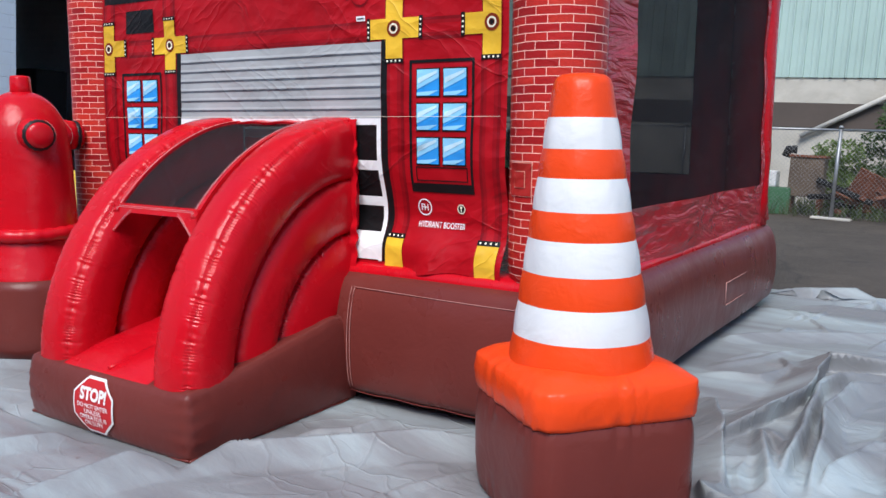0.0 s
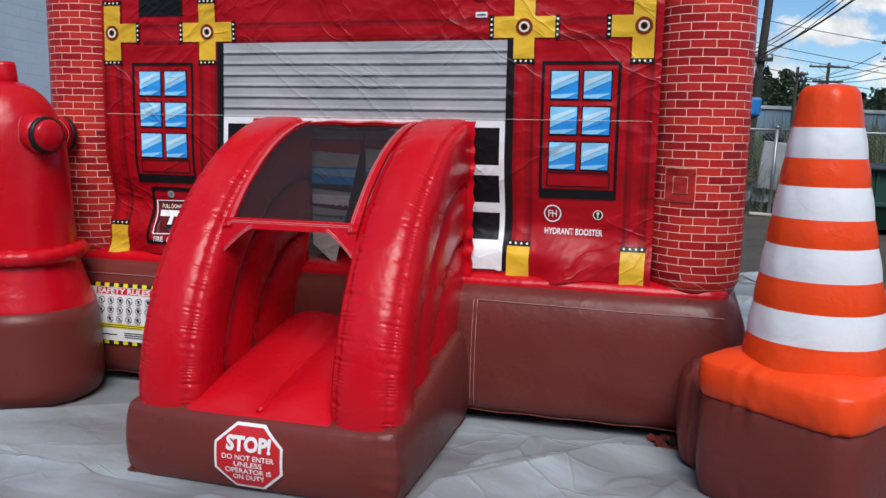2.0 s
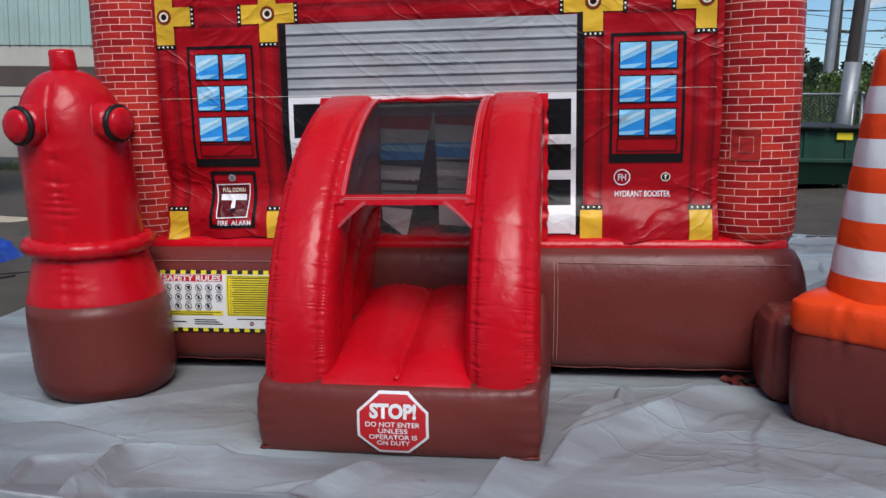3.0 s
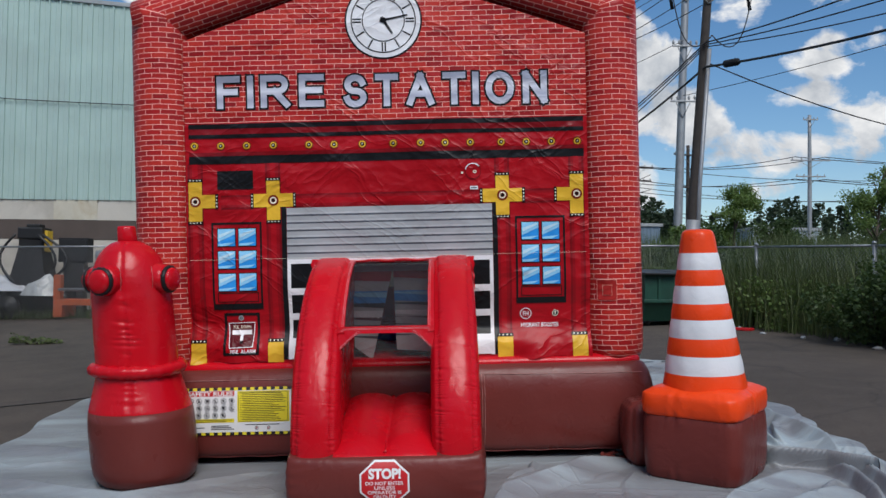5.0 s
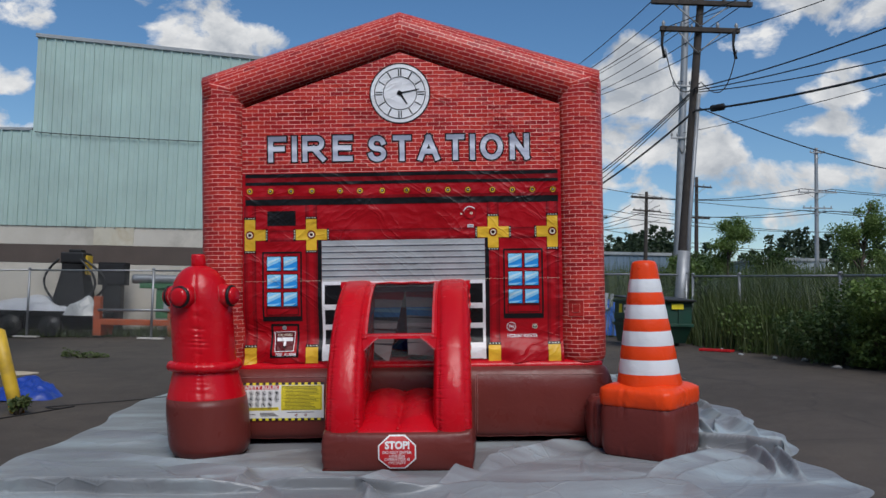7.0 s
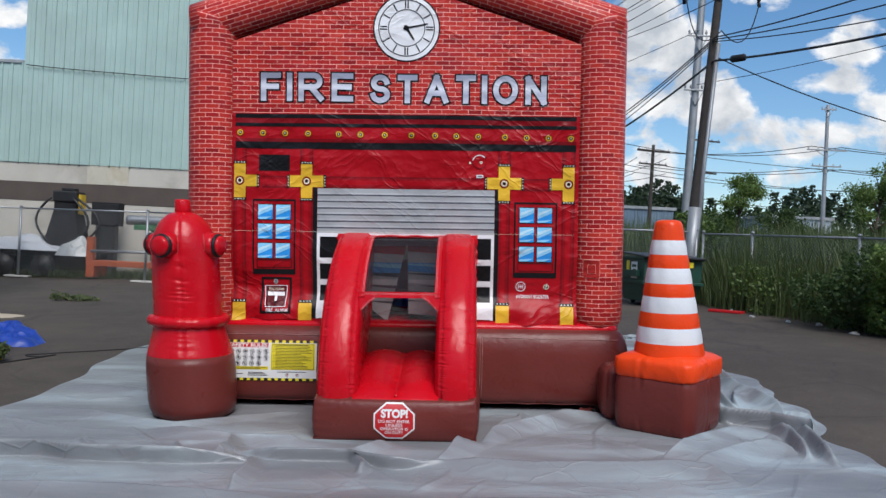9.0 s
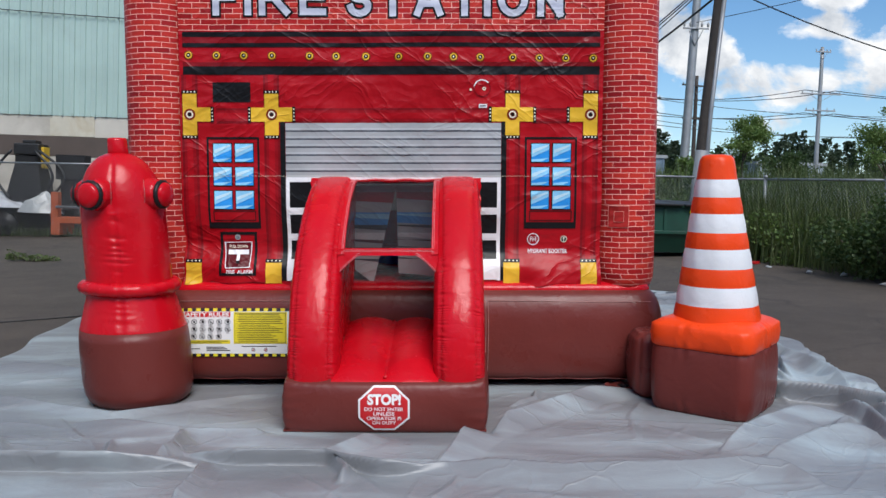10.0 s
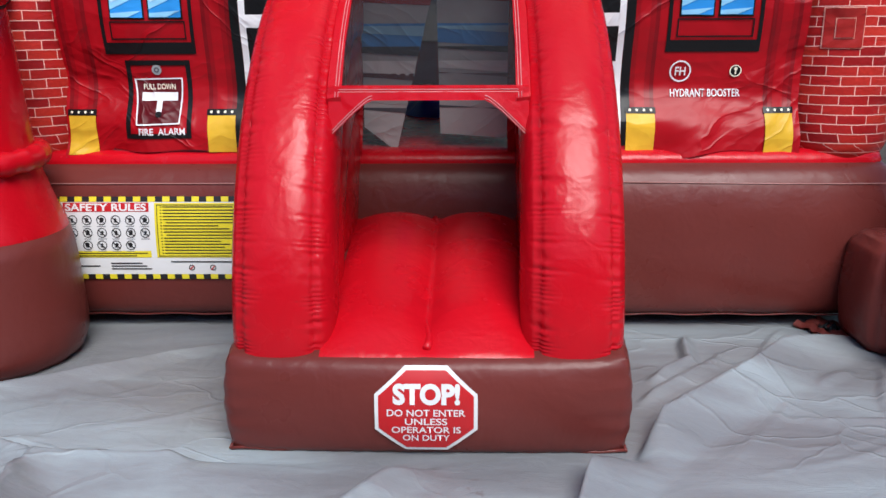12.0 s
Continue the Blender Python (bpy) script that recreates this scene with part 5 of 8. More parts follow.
    p.done("stop_decal", base, "red octagonal STOP! decal with white rim and words")


entrance_ramp()


# ---- hydrant and cone ----
def hydrant():
    h = thing("inflatable_hydrant", on_lot(-1.835, -0.45), "red inflatable fire hydrant with brown foot on the grey tarp", "inflatable hydrant")
    lean = lambda z: (-0.062 * z, 0.006 * z)

    def pleat(a, z):
        d = abs((a + 1.45 + math.pi) % (2 * math.pi) - math.pi)
        rip = 1 - abs(math.sin(z * 52 + 2 * math.sin(z * 17) + 1.5 * a)) ** 0.6
        full = 0.45 + 0.55 * math.exp(-((z - 1.22) / 0.26) ** 2)
        return -0.011 * math.exp(-(d / 0.035) ** 2) - 0.014 * full * rip * math.exp(-(d / (0.20 + 0.10 * math.sin(31 * z))) ** 2)

    bm = bmesh.new()
    lathe(bm, [(0.27, 0.0), (0.325, 0.012), (0.355, 0.04), (0.376, 0.09), (0.384, 0.16), (0.386, 0.28), (0.386, 0.40), (0.382, 0.48), (0.374, 0.552)], 72, lean,
          lambda a, z: 0.003 * math.sin(17 * a) * math.exp(-z / 0.06))
    part("foot", bm, M_BROWN, h, "brown inflated foot")
    bm = bmesh.new()
    prof = [(0.372, 0.552), (0.37, 0.562), (0.350, 0.63), (0.330, 0.70), (0.314, 0.76), (0.302, 0.81)]
    fine = [(a[0] + (b[0] - a[0]) * k / 6, a[1] + (b[1] - a[1]) * k / 6) for a, b in zip(prof, prof[1:]) for k in range(6)] + [prof[-1]]
    lathe(bm, fine, 96, lean, pleat)
    part("skirt", bm, M_RED, h, "tapered red skirt")
    bm = bmesh.new()
    rings = []
    for i in range(81):
        a = 2 * math.pi * i / 80
        rw = 0.047 + 0.004 * math.sin(23 * a)
        zc = 0.850 + 0.006 * math.sin(2 * a)
        cx, cy = lean(zc)
        rings.append([(cx + (0.308 + rw * math.cos(t)) * math.cos(a), cy + (0.308 + rw * math.cos(t)) * math.sin(a), zc + rw * math.sin(t)) for t in [2 * math.pi * j / 16 for j in range(16)]])
    loft(bm, rings, caps=(False, False))
    bmesh.ops.remove_doubles(bm, verts=bm.verts, dist=0.0005)
    part("collar", bm, M_RED, h, "puckered red collar ring")
    bm = bmesh.new()
    prof = [(0.303, 0.84 + 0.56 * i / 70) for i in range(71)]
    prof = [(0.298 - 0.012 * (z - 0.84), z) for _, z in prof]
    for i in range(1, 33):
        t = i / 32 * math.pi / 2
        prof.append((0.288 * math.cos(t) ** 0.85 if i < 32 else 0.06, 1.41 + 0.405 * math.sin(t) ** 0.95))
    lathe(bm, prof, 110, lean, pleat)
    part("barrel", bm, M_RED, h, "red barrel and dome with a pleated seam")
    bm = bmesh.new()
    lathe(bm, [(0.072, 1.78), (0.068, 1.84), (0.066, 1.90), (0.060, 1.917), (0.03, 1.921)], 28, lean, lambda a, z: 0.0025 * math.sin(7 * a))
    part("cap", bm, M_RED, h, "red stub on the dome")
    for az in (-106, -16, 74, 164):
        cx, cy = lean(1.515)
        m = pose(cx, cy, 1.515, 0, 0, az) @ pose(0.195, 0, 0, 0, 90, 0)
        bm = bmesh.new()
        lathe(bm, [(0.125, 0.0), (0.118, 0.05), (0.108, 0.10), (0.100, 0.135)], 32, wob=lambda a, z: 0.002 * math.sin(11 * a))
        bmesh.ops.transform(bm, matrix=m, verts=bm.verts)
        nz = part("nozzle", bm, M_RED, h, "stubby red nozzle")
        bm = bmesh.new()
        lathe(bm, [(0.094, 0.128), (0.102, 0.136), (0.104, 0.148), (0.099, 0.160), (0.084, 0.164)], 40, wob=lambda a, z: 0.003 * math.sin(16 * a), caps=(False, False))
        bmesh.ops.transform(bm, matrix=m, verts=bm.verts)
        part("nozzle_ring", bm, M_BLACKV, nz, "gathered black rim")
        bm = bmesh.new()
        tube(bm, [m @ Vector((0.126 * math.cos(t), 0.126 * math.sin(t), 0.052 - 0.035 * math.cos(2 * t))) for t in [2 * math.pi * q / 40 for q in range(41)]], 0.0016, 6, False)
        part("weld_ring", bm, M_SEAM, nz)
        bm = bmesh.new()
        lathe(bm, [(0.086, 0.15), (0.086, 0.172), (0.076, 0.186), (0.05, 0.196), (0.02, 0.199)], 32)
        bmesh.ops.transform(bm, matrix=m, verts=bm.verts)
        part("nozzle_cap", bm, M_RED, nz, "domed red cap")


hydrant()


def cushion(bm, rings, power, n=132):
    """A square inflated cushion: rings of (half width, height, how far its skin is puckered), with corners drawn out along upright seams."""
    out = []
    for half, z, gather in rings:
        ring = []
        for j in range(n):
            a = 2 * math.pi * j / n + math.pi / 4
            c, s = math.cos(a), math.sin(a)
            r = half / (abs(c) ** power + abs(s) ** power) ** (1 / power)
            seam = abs((a % (math.pi / 2)) - math.pi / 4)
            r += 0.010 * gather * math.sin(33 * a + 4 * math.sin(5 * a)) * (0.5 + 0.5 * math.sin(7 * a))
            r -= 0.005 * math.exp(-(seam / 0.03) ** 2) - 0.003 * math.exp(-(seam / 0.12) ** 2) * math.sin(95 * z)
            ring.append((r * c, r * s, z + 0.003 * math.sin(3 * a) * gather))
        out.append(ring)
    loft(bm, out)


def cone():
    c = thing("inflatable_cone", on_lot(2.345, -0.645), "giant inflatable orange and white traffic cone on a brown block", "inflatable cone")
    turn = pose(0, 0.03, 0, 0, 0, 52)
    bm = bmesh.new()
    cushion(bm, [(0.31, 0.0, 0), (0.336, 0.006, 0.3), (0.348, 0.025, 0.8), (0.357, 0.08, 0.3), (0.364, 0.16, 0), (0.367, 0.25, 0), (0.365, 0.34, 0), (0.360, 0.41, 0.4), (0.354, 0.452, 1), (0.34, 0.478, 0)], 7.0)
    bmesh.ops.transform(bm, matrix=turn, verts=bm.verts)
    part("block", bm, M_BROWN, c, "brown inflated block")
    bm = bmesh.new()
    cushion(bm, [(0.33, 0.455, 0), (0.350, 0.459, 0.5), (0.359, 0.466, 1), (0.364, 0.482, 0.7), (0.370, 0.52, 0.2), (0.371, 0.55, 0), (0.369, 0.580, 0.3), (0.364, 0.604, 0.9), (0.357, 0.614, 1.2),
                 (0.338, 0.627, 0.8), (0.320, 0.639, 0.4), (0.29, 0.651, 0.1), (0.25, 0.660, 0), (0.15, 0.664, 0)], 7.5)
    bmesh.ops.transform(bm, matrix=turn, verts=bm.verts)
    part("cone_foot", bm, M_ORANGE, c, "square orange pillow foot")
    radius = lambda z: 0.300 - (z - 0.62) * 0.162 if z < 1.622 else 0.138 - (z - 1.622) * 0.19
    cuts = [0.60, 0.75, 0.883, 1.008, 1.142, 1.255, 1.385, 1.499, 1.622]
    for i, z0 in enumerate(cuts):
        bm = bmesh.new()
        if i < len(cuts) - 1:
            z1 = cuts[i + 1]
            prof = [(radius(z0 + (z1 - z0) * k / 6) + 0.004 * math.sin(math.pi * k / 6), z0 + (z1 - z0) * k / 6) for k in range(7)]
        else:
            prof = [(radius(1.621), 1.621), (0.133, 1.65), (0.125, 1.71), (0.117, 1.752), (0.107, 1.776), (0.09, 1.789), (0.05, 1.796), (0.015, 1.794)]
        lathe(bm, prof, 64, lambda z: (-0.030 * (z - 0.6) / 1.2, 0.02), wob=lambda a, z: 0.0016 * math.sin(9 * a + 5 * z) + 0.0012 * math.sin(31 * a) * (abs(z - 1.77) < 0.03), caps=(i == 0, i == len(cuts) - 1))
        orange = i % 2 == 0
        part("band", bm, M_ORANGE if orange else M_WHITE, c, "orange vinyl band" if orange else "white vinyl band")
    # brown tunnel that ties the block to the bed
    bm = bmesh.new()
    inflated_box(bm, -0.51, -0.2, 0.17, 0.50, 0.03, 0.475, (0.02, 0.03, 0.03), 20, 0.003, seed=5.0, soft=5.0, belly=0.02)
    part("joining_block", bm, M_BROWN, c, "brown joining block")


cone()


# ---- safety board on the bed ----
def safety_board():
    b = thing("safety_board", LOT, "yellow and white safety rules banner fixed to the brown bed", "banner")
    surf = lambda x, z: base_front(x, z) - 0.004
    x0, x1, z0, z1 = -1.66, -0.785, 0.262, 0.632
    p = Print(surf, 0.0018)
    p.rect(D_WHITE, x0, x1, z0 + 0.02, z1 - 0.02, 0)
    p.done("board", b, "white printed banner")
    p = Print(surf, 0.0018)
    k = 27
    for i in range(k):
        a, e = x0 + (x1 - x0) * i / k, x0 + (x1 - x0) * (i + 1) / k
        mt = D_YELLOW if i % 2 else D_BLACK
        p.rect(mt, a, e, z1 - 0.022, z1, 1)
    p.done("hazard_border", b, "yellow and black hazard border")
    p = Print(surf, 0.0018)
    for i in range(k):
        a, e = x0 + (x1 - x0) * i / k, x0 + (x1 - x0) * (i + 1) / k
        p.rect(D_YELLOW if i % 2 else D_BLACK, a, e, z0, z0 + 0.022, 1)
    p.done("hazard_border", b, "yellow and black hazard border")
    p = Print(surf, 0.0018)
    p.rect(D_RED, -1.615, -1.235, 0.567, 0.606, 1)
    p.text(D_WHITE, "SAFETY RULES", -1.605, -1.245, 0.570, 0.033, 2, 0.03)
    for r in range(3):
        for c in range(6 if r < 2 else 4):
            cx, cz = -1.575 + c * 0.064 + (0.0 if r < 2 else 0.06), 0.530 - r * 0.056
            p.ring(D_BLACK, cx, cz, 0.022, 0.018, 1, 18)
            p.quad(D_BLACK, (cx - 0.017, cz + 0.012), (cx - 0.014, cz + 0.015), (cx + 0.017, cz - 0.012), (cx + 0.014, cz - 0.015), 2, 1, 1)
            p.ring(D_BLACK, cx + 0.002 * (c % 3 - 1), cz + 0.003, 0.006 + 0.002 * ((c + r) % 3), 0, 1, 10)
            p.rect(D_BLACK, cx - 0.008, cx + 0.004 + 0.004 * (c % 2), cz - 0.010, cz - 0.004, 1)
            p.rect(P_LINE, cx - 0.020, cx + 0.014 + 0.003 * (c % 3), cz - 0.0285, cz - 0.0262, 1)
    p.rect(D_YELLOW, -1.615, -1.235, 0.362, 0.392, 1)
    p.rect(D_BLACK, -1.60, -1.25, 0.380, 0.384, 2)
    p.rect(D_BLACK, -1.60, -1.30, 0.368, 0.372, 2)
    p.done("pictogram_panel", b, "SAFETY RULES heading over small round pictograms")
    p = Print(surf, 0.0018)
    p.rect(D_YELLOW, -1.21, -0.80, 0.362, 0.604, 1)
    rules = p.done("rules_panel", b, "yellow panel with rows of fine print")
    rnd = random.Random(5)
    for i in range(16):
        z = 0.588 - i * 0.0137
        p = Print(surf, 0.0018)
        indent = 0.012 if i in (5, 9) else 0.0
        p.rect(D_BLACK, -1.185, -1.178, z - 0.002, z + 0.002, 2)
        p.rect(D_BLACK, -1.172 + indent, -1.172 + rnd.uniform(0.24, 0.35), z - 0.0022, z + 0.0022, 2)
        p.done("print_row", rules)
    p = Print(surf, 0.0018)
    p.border(D_BLACK, -1.20, -0.81, 0.368, 0.598, 0.003, 2)
    p.done("panel_border", rules)
    p = Print(surf, 0.0018)
    for xa, xb, z in ((-1.62, -1.47, 0.322), (-1.42, -1.28, 0.335), (-1.42, -1.26, 0.322), (-1.42, -1.24, 0.309), (-1.15, -0.88, 0.342)):
        p.rect(D_BLACK, xa, xb, z - 0.003, z + 0.003, 1)
    for cx in (-1.06, -0.965):
        p.ring(D_BLACK, cx, 0.315, 0.014, 0.010, 1, 14)
        p.quad(D_RED, (cx - 0.010, 0.308), (cx - 0.006, 0.305), (cx + 0.010, 0.322), (cx + 0.006, 0.325), 2, 1, 1)
    p.done("footer_print", b, "small dark print along the foot")


safety_board()


# ---- ground and tarp ----
def lot():
    bm = bmesh.new()
    xs = [-900, -300, -120, -60, -30] + [-16 + 1.5 * i for i in range(19)] + [14, 20, 40, 90, 300, 900]
    ys = [-900, -300, -100, -40, -20, -12] + [-10.5 + 1.5 * i for i in range(18)] + [18, 22, 40, 90, 300, 1200]
    rows = [[(x, y, ground_z(x, y)) for x in xs] for y in ys]
    loft(bm, rows, closed=False)
    bmesh.ops.recalc_face_normals(bm, faces=bm.faces)
    return solo("ground", bm, M_ASPHALT, Matrix(), "dark worn asphalt lot with cracks and stains", "asphalt", kind="structure")


lot()


def tarp():
    """The grey ground sheet: flat under the castle, pulled into long soft folds, rucked into a pile of sharp ones on its free side."""
    rnd = random.Random(30)
    nx, ny = 560, 720
    u, v = np.meshgrid(np.linspace(0, 1, nx + 1), np.linspace(0, 1, ny + 1))
    y = -4.2 + 9.55 * v ** 1.25
    left = -3.62 - 0.05 * y + 0.07 * np.sin(1.9 * y) + 0.03 * np.sin(5.3 * y + 1) - 0.10 * (y < -1.4)
    right = 3.72 + 0.05 * np.maximum(y, 0) + 0.10 * np.sin(1.3 * y + 0.6) + 0.07 * np.sin(3.7 * y + 2) + 0.04 * np.sin(8.1 * y) - 0.8 * np.clip((-2.0 - y) / 1.0, 0, 1.6) ** 1.5
    x = left + (right - left) * u
    y = y + np.where(v > 0.9, 0.08 * np.sin(2.1 * x + 0.5), 0.0) - np.where(v > 0.97, 0.1 * np.maximum(x - 1.0, 0), 0.0) + np.clip(1 - v / 0.12, 0, 1) * (0.09 * np.sin(1.7 * x + 0.4) + 0.03 * np.sin(5.1 * x))
    wx = x + 0.02 * np.sin(2.3 * y + 1.1 * x) + 0.008 * np.sin(7.7 * y - 2.2 * x + 1)
    wy = y + 0.02 * np.sin(2.7 * x - 0.8 * y + 2) + 0.008 * np.sin(8.1 * x + 2.9 * y)
    z, sx, sy = np.zeros_like(x), np.zeros_like(x), np.zeros_like(x)

    def fold(line, h, front, back):
        """A ruck along a line: one flank to its right (width front), one to its left (width back)."""
        nonlocal z, sx, sy
        reach = max(front, back) + 0.02
        xs, ys = [q[0] for q in line], [q[1] for q in line]
        near = (wx > min(xs) - reach) & (wx < max(xs) + reach) & (wy > min(ys) - reach) & (wy < max(ys) + reach)
        px, py = wx[near], wy[near]
        total = sum(math.dist(a, b) for a, b in zip(line, line[1:]))
        best, side, along, run = np.full(px.shape, 9.0), np.zeros(px.shape), np.zeros(px.shape), 0.0
        tx, ty = np.zeros(px.shape), np.zeros(px.shape)
        for (ax, ay), (bx, by) in zip(line, line[1:]):
            length = math.hypot(bx - ax, by - ay)
            ex, ey = (bx - ax) / length, (by - ay) / length
            t = np.clip((px - ax) * ex + (py - ay) * ey, 0, length)
            dx, dy = px - ax - t * ex, py - ay - t * ey
            d = np.hypot(dx, dy)
            closer = d < best
            best = np.where(closer, d, best)
            side = np.where(closer, dx * ey - dy * ex, side)
            along = np.where(closer, run + t, along)
            tx, ty = np.where(closer, ey, tx), np.where(closer, -ex, ty)
            run += length
        env = np.clip(np.minimum(along, total - along) / (0.22 * total) + 0.05, 0, 1) ** 0.7
        wide = np.where(side > 0, front, back)
        rise = 1.3 * h * env * np.maximum(0.0, 1 - best / wide) ** 1.35
        z[near] = np.maximum(z[near], rise + 0.5 * z[near])
        # the crest leans over its steep flank
        lean = 0.6 * rise * (1 if front < back else -1) * min(1.0, abs(front - back) / 0.05)
        sx[near] += lean * tx
        sy[near] += lean * ty

    # broad gentle facets: the memory of how the sheet was folded
    for k in range(80):
        cx, cy, a = rnd.uniform(-3.7, 3.9), rnd.uniform(-4.2, 5.0), rnd.uniform(0, math.pi)
        r, slope = rnd.uniform(0.35, 0.9), rnd.uniform(0.02, 0.055) * rnd.choice((-1, 1))
        dx, dy = x - cx, y - cy
        z += slope * np.abs(dx * math.cos(a) + dy * math.sin(a)) * np.exp(-(dx * dx + dy * dy) / (r * r)) * 0.8
    z = z - z.min() * 0.25
    z = np.maximum(z, 0.0) * 0.9
    # long folds across the front
    fold([(0.35, -1.98), (0.48, -1.74), (0.59, -1.46), (0.78, -1.24), (1.12, -0.91), (1.51, -0.52), (1.89, -0.24)], 0.095, 0.15, 0.03)
    fold([(-3.5, -1.78), (-2.48, -1.86), (-2.2, -1.97), (-1.69, -1.99), (-1.13, -1.94), (-0.91, -1.94)], 0.125, 0.04, 0.26)
    fold([(-1.19, -1.93), (-1.12, -1.76), (-1.14, -1.58), (-1.19, -1.41)], 0.09, 0.10, 0.04)
    fold([(-2.03, -1.14), (-1.71, -1.21), (-1.21, -1.41), (-0.61, -1.38), (-0.3, -1.36)], 0.055, 0.20, 0.04)
    fold([(-1.08, -1.76), (-0.87, -1.81), (-0.51, -1.83), (-0.22, -1.86), (-0.1, -1.95), (0.07, -2.02), (0.46, -2.06)], 0.095, 0.045, 0.16)
    fold([(0.2, -2.03), (0.46, -2.06), (1.09, -2.15), (1.9, -2.06), (2.26, -2.01), (2.4, -2.25)], 0.085, 0.15, 0.06)
    fold([(-0.86, -1.89), (-0.89, -2.05), (-0.94, -2.53)], 0.07, 0.03, 0.09)
    fold([(-0.21, -1.87), (-0.11, -2.07), (-0.13, -2.2)], 0.07, 0.06, 0.07)
    fold([(-0.32, -1.85), (-0.2, -1.7), (-0.07, -1.48), (0.08, -1.37)], 0.05, 0.12, 0.03)
    fold([(1.14, -0.26), (1.07, -0.58), (0.84, -0.78)], 0.045, 0.04, 0.06)
    fold([(0.73, -0.98), (1.19, -0.54), (1.25, -0.43)], 0.03, 0.06, 0.03)
    fold([(-3.4, -0.44), (-2.69, -0.52), (-2.22, -0.79), (-1.84, -0.95), (-1.46, -0.77), (-1.08, -0.45), (-0.85, -0.33)], 0.035, 0.12, 0.03)
    fold([(1.27, -1.03), (1.63, -1.06), (2.36, -1.17)], 0.022, 0.09, 0.02)
    fold([(-2.42, -1.33), (-2.19, -1.73), (-2.02, -1.91)], 0.035, 0.05, 0.08)
    fold([(-1.53, -1.89), (-1.62, -1.52), (-1.4, -1.45)], 0.03, 0.05, 0.05)
    fold([(2.05, -1.62), (2.44, -1.27), (2.83, -0.99), (3.17, -0.98)], 0.08, 0.22, 0.03)
    fold([(2.76, -1.47), (3.0, -1.18), (3.16, -1.06)], 0.06, 0.05, 0.06)
    fold([(2.13, -1.98), (2.41, -1.79), (2.84, -1.47), (3.07, -1.39), (3.11, -1.53)], 0.085, 0.20, 0.04)
    fold([(-3.5, 0.6), (-2.9, 0.45), (-2.4, 0.2)], 0.04, 0.14, 0.04)
    fold([(-3.4, -2.9), (-2.0, -2.72), (-0.4, -2.8)], 0.07, 0.17, 0.04)
    fold([(-0.2, -3.0), (1.0, -2.85), (2.0, -2.7)], 0.07, 0.17, 0.04)
    # the rucked pile on the free side
    for line, h, f, k in (([(2.57, 0.38), (2.68, 0.66), (2.77, 0.94), (2.85, 1.27), (2.89, 1.59), (2.88, 2.22), (3.25, 2.36), (3.5, 2.5)], 0.13, 0.035, 0.20),
                          ([(3.04, -0.08), (3.0, 0.27), (2.98, 0.91), (2.96, 1.49), (3.07, 1.88), (3.26, 2.22)], 0.11, 0.05, 0.06),
                          ([(3.17, -0.02), (3.14, 0.5), (3.09, 1.11), (3.18, 1.6), (3.4, 2.0)], 0.10, 0.08, 0.04),
                          ([(3.21, 0.03), (3.27, 0.37), (3.39, 0.8)], 0.07, 0.10, 0.04),
                          ([(1.98, 2.5), (2.35, 2.87), (3.15, 3.44), (3.6, 3.7)], 0.045, 0.14, 0.04),
                          ([(2.35, 1.08), (2.45, 1.02), (2.57, 0.53), (2.68, 0.23), (2.87, -0.27)], 0.085, 0.12, 0.035),
                          ([(2.78, 0.73), (2.85, 0.43), (2.95, 0.15), (3.03, -0.16)], 0.07, 0.06, 0.06),
                          ([(2.23, 1.64), (2.6, 1.74), (2.71, 2.06), (2.7, 2.32)], 0.035, 0.07, 0.04),
                          ([(2.02, 4.95), (2.4, 4.86), (2.97, 5.25), (3.6, 5.2)], 0.09, 0.10, 0.06),
                          ([(2.3, 4.29), (3.08, 4.26), (3.8, 4.3)], 0.05, 0.14, 0.04), ([(2.3, 4.14), (2.77, 3.33)], 0.03, 0.03, 0.05),
                          ([(2.75, -0.2), (2.93, -0.47), (3.29, -0.61), (3.53, -0.85), (3.70, -1.2)], 0.15, 0.05, 0.16),
                          ([(3.25, -0.72), (3.25, -1.1), (3.15, -1.65)], 0.11, 0.07, 0.07), ([(3.46, -0.69), (3.38, -1.32), (3.26, -1.8)], 0.10, 0.06, 0.06),
                          ([(3.5, 1.6), (3.42, 0.9), (3.5, 0.2), (3.45, -0.4)], 0.10, 0.10, 0.06), ([(3.7, 2.9), (3.55, 2.2), (3.6, 1.4)], 0.09, 0.08, 0.08)):
        fold(line, h, f, k)

    def wrinkle(cx, cy, a, l, w, h):
        c, s, m = math.cos(a), math.sin(a), rnd.uniform(-0.16, 0.16) * l
        fold([(cx - l * c, cy - l * s), (cx - m * s, cy + m * c), (cx + l * c, cy + l * s)], h, w, w * rnd.uniform(0.35, 1.0))

    for k in range(230):
        w = rnd.uniform(0.018, 0.06)
        wrinkle(rnd.uniform(-3.6, 3.7), rnd.uniform(-3.2, 1.2), rnd.gauss(0.1, 0.8), rnd.uniform(0.10, 0.55), w, w * rnd.uniform(0.14, 0.36))
    for k in range(60):
        w = rnd.uniform(0.03, 0.08)
        wrinkle(rnd.uniform(2.4, 3.8), rnd.uniform(-1.6, 5.2), rnd.gauss(1.3, 0.6), rnd.uniform(0.15, 0.5), w, w * rnd.uniform(0.2, 0.5))
    z = 0.28 * np.tanh(z / 0.28)
    pad = np.pad(z, 1, mode="edge")
    z = (pad[:-2, 1:-1] + pad[2:, 1:-1] + pad[1:-1, :-2] + pad[1:-1, 2:] + 4 * z) / 8
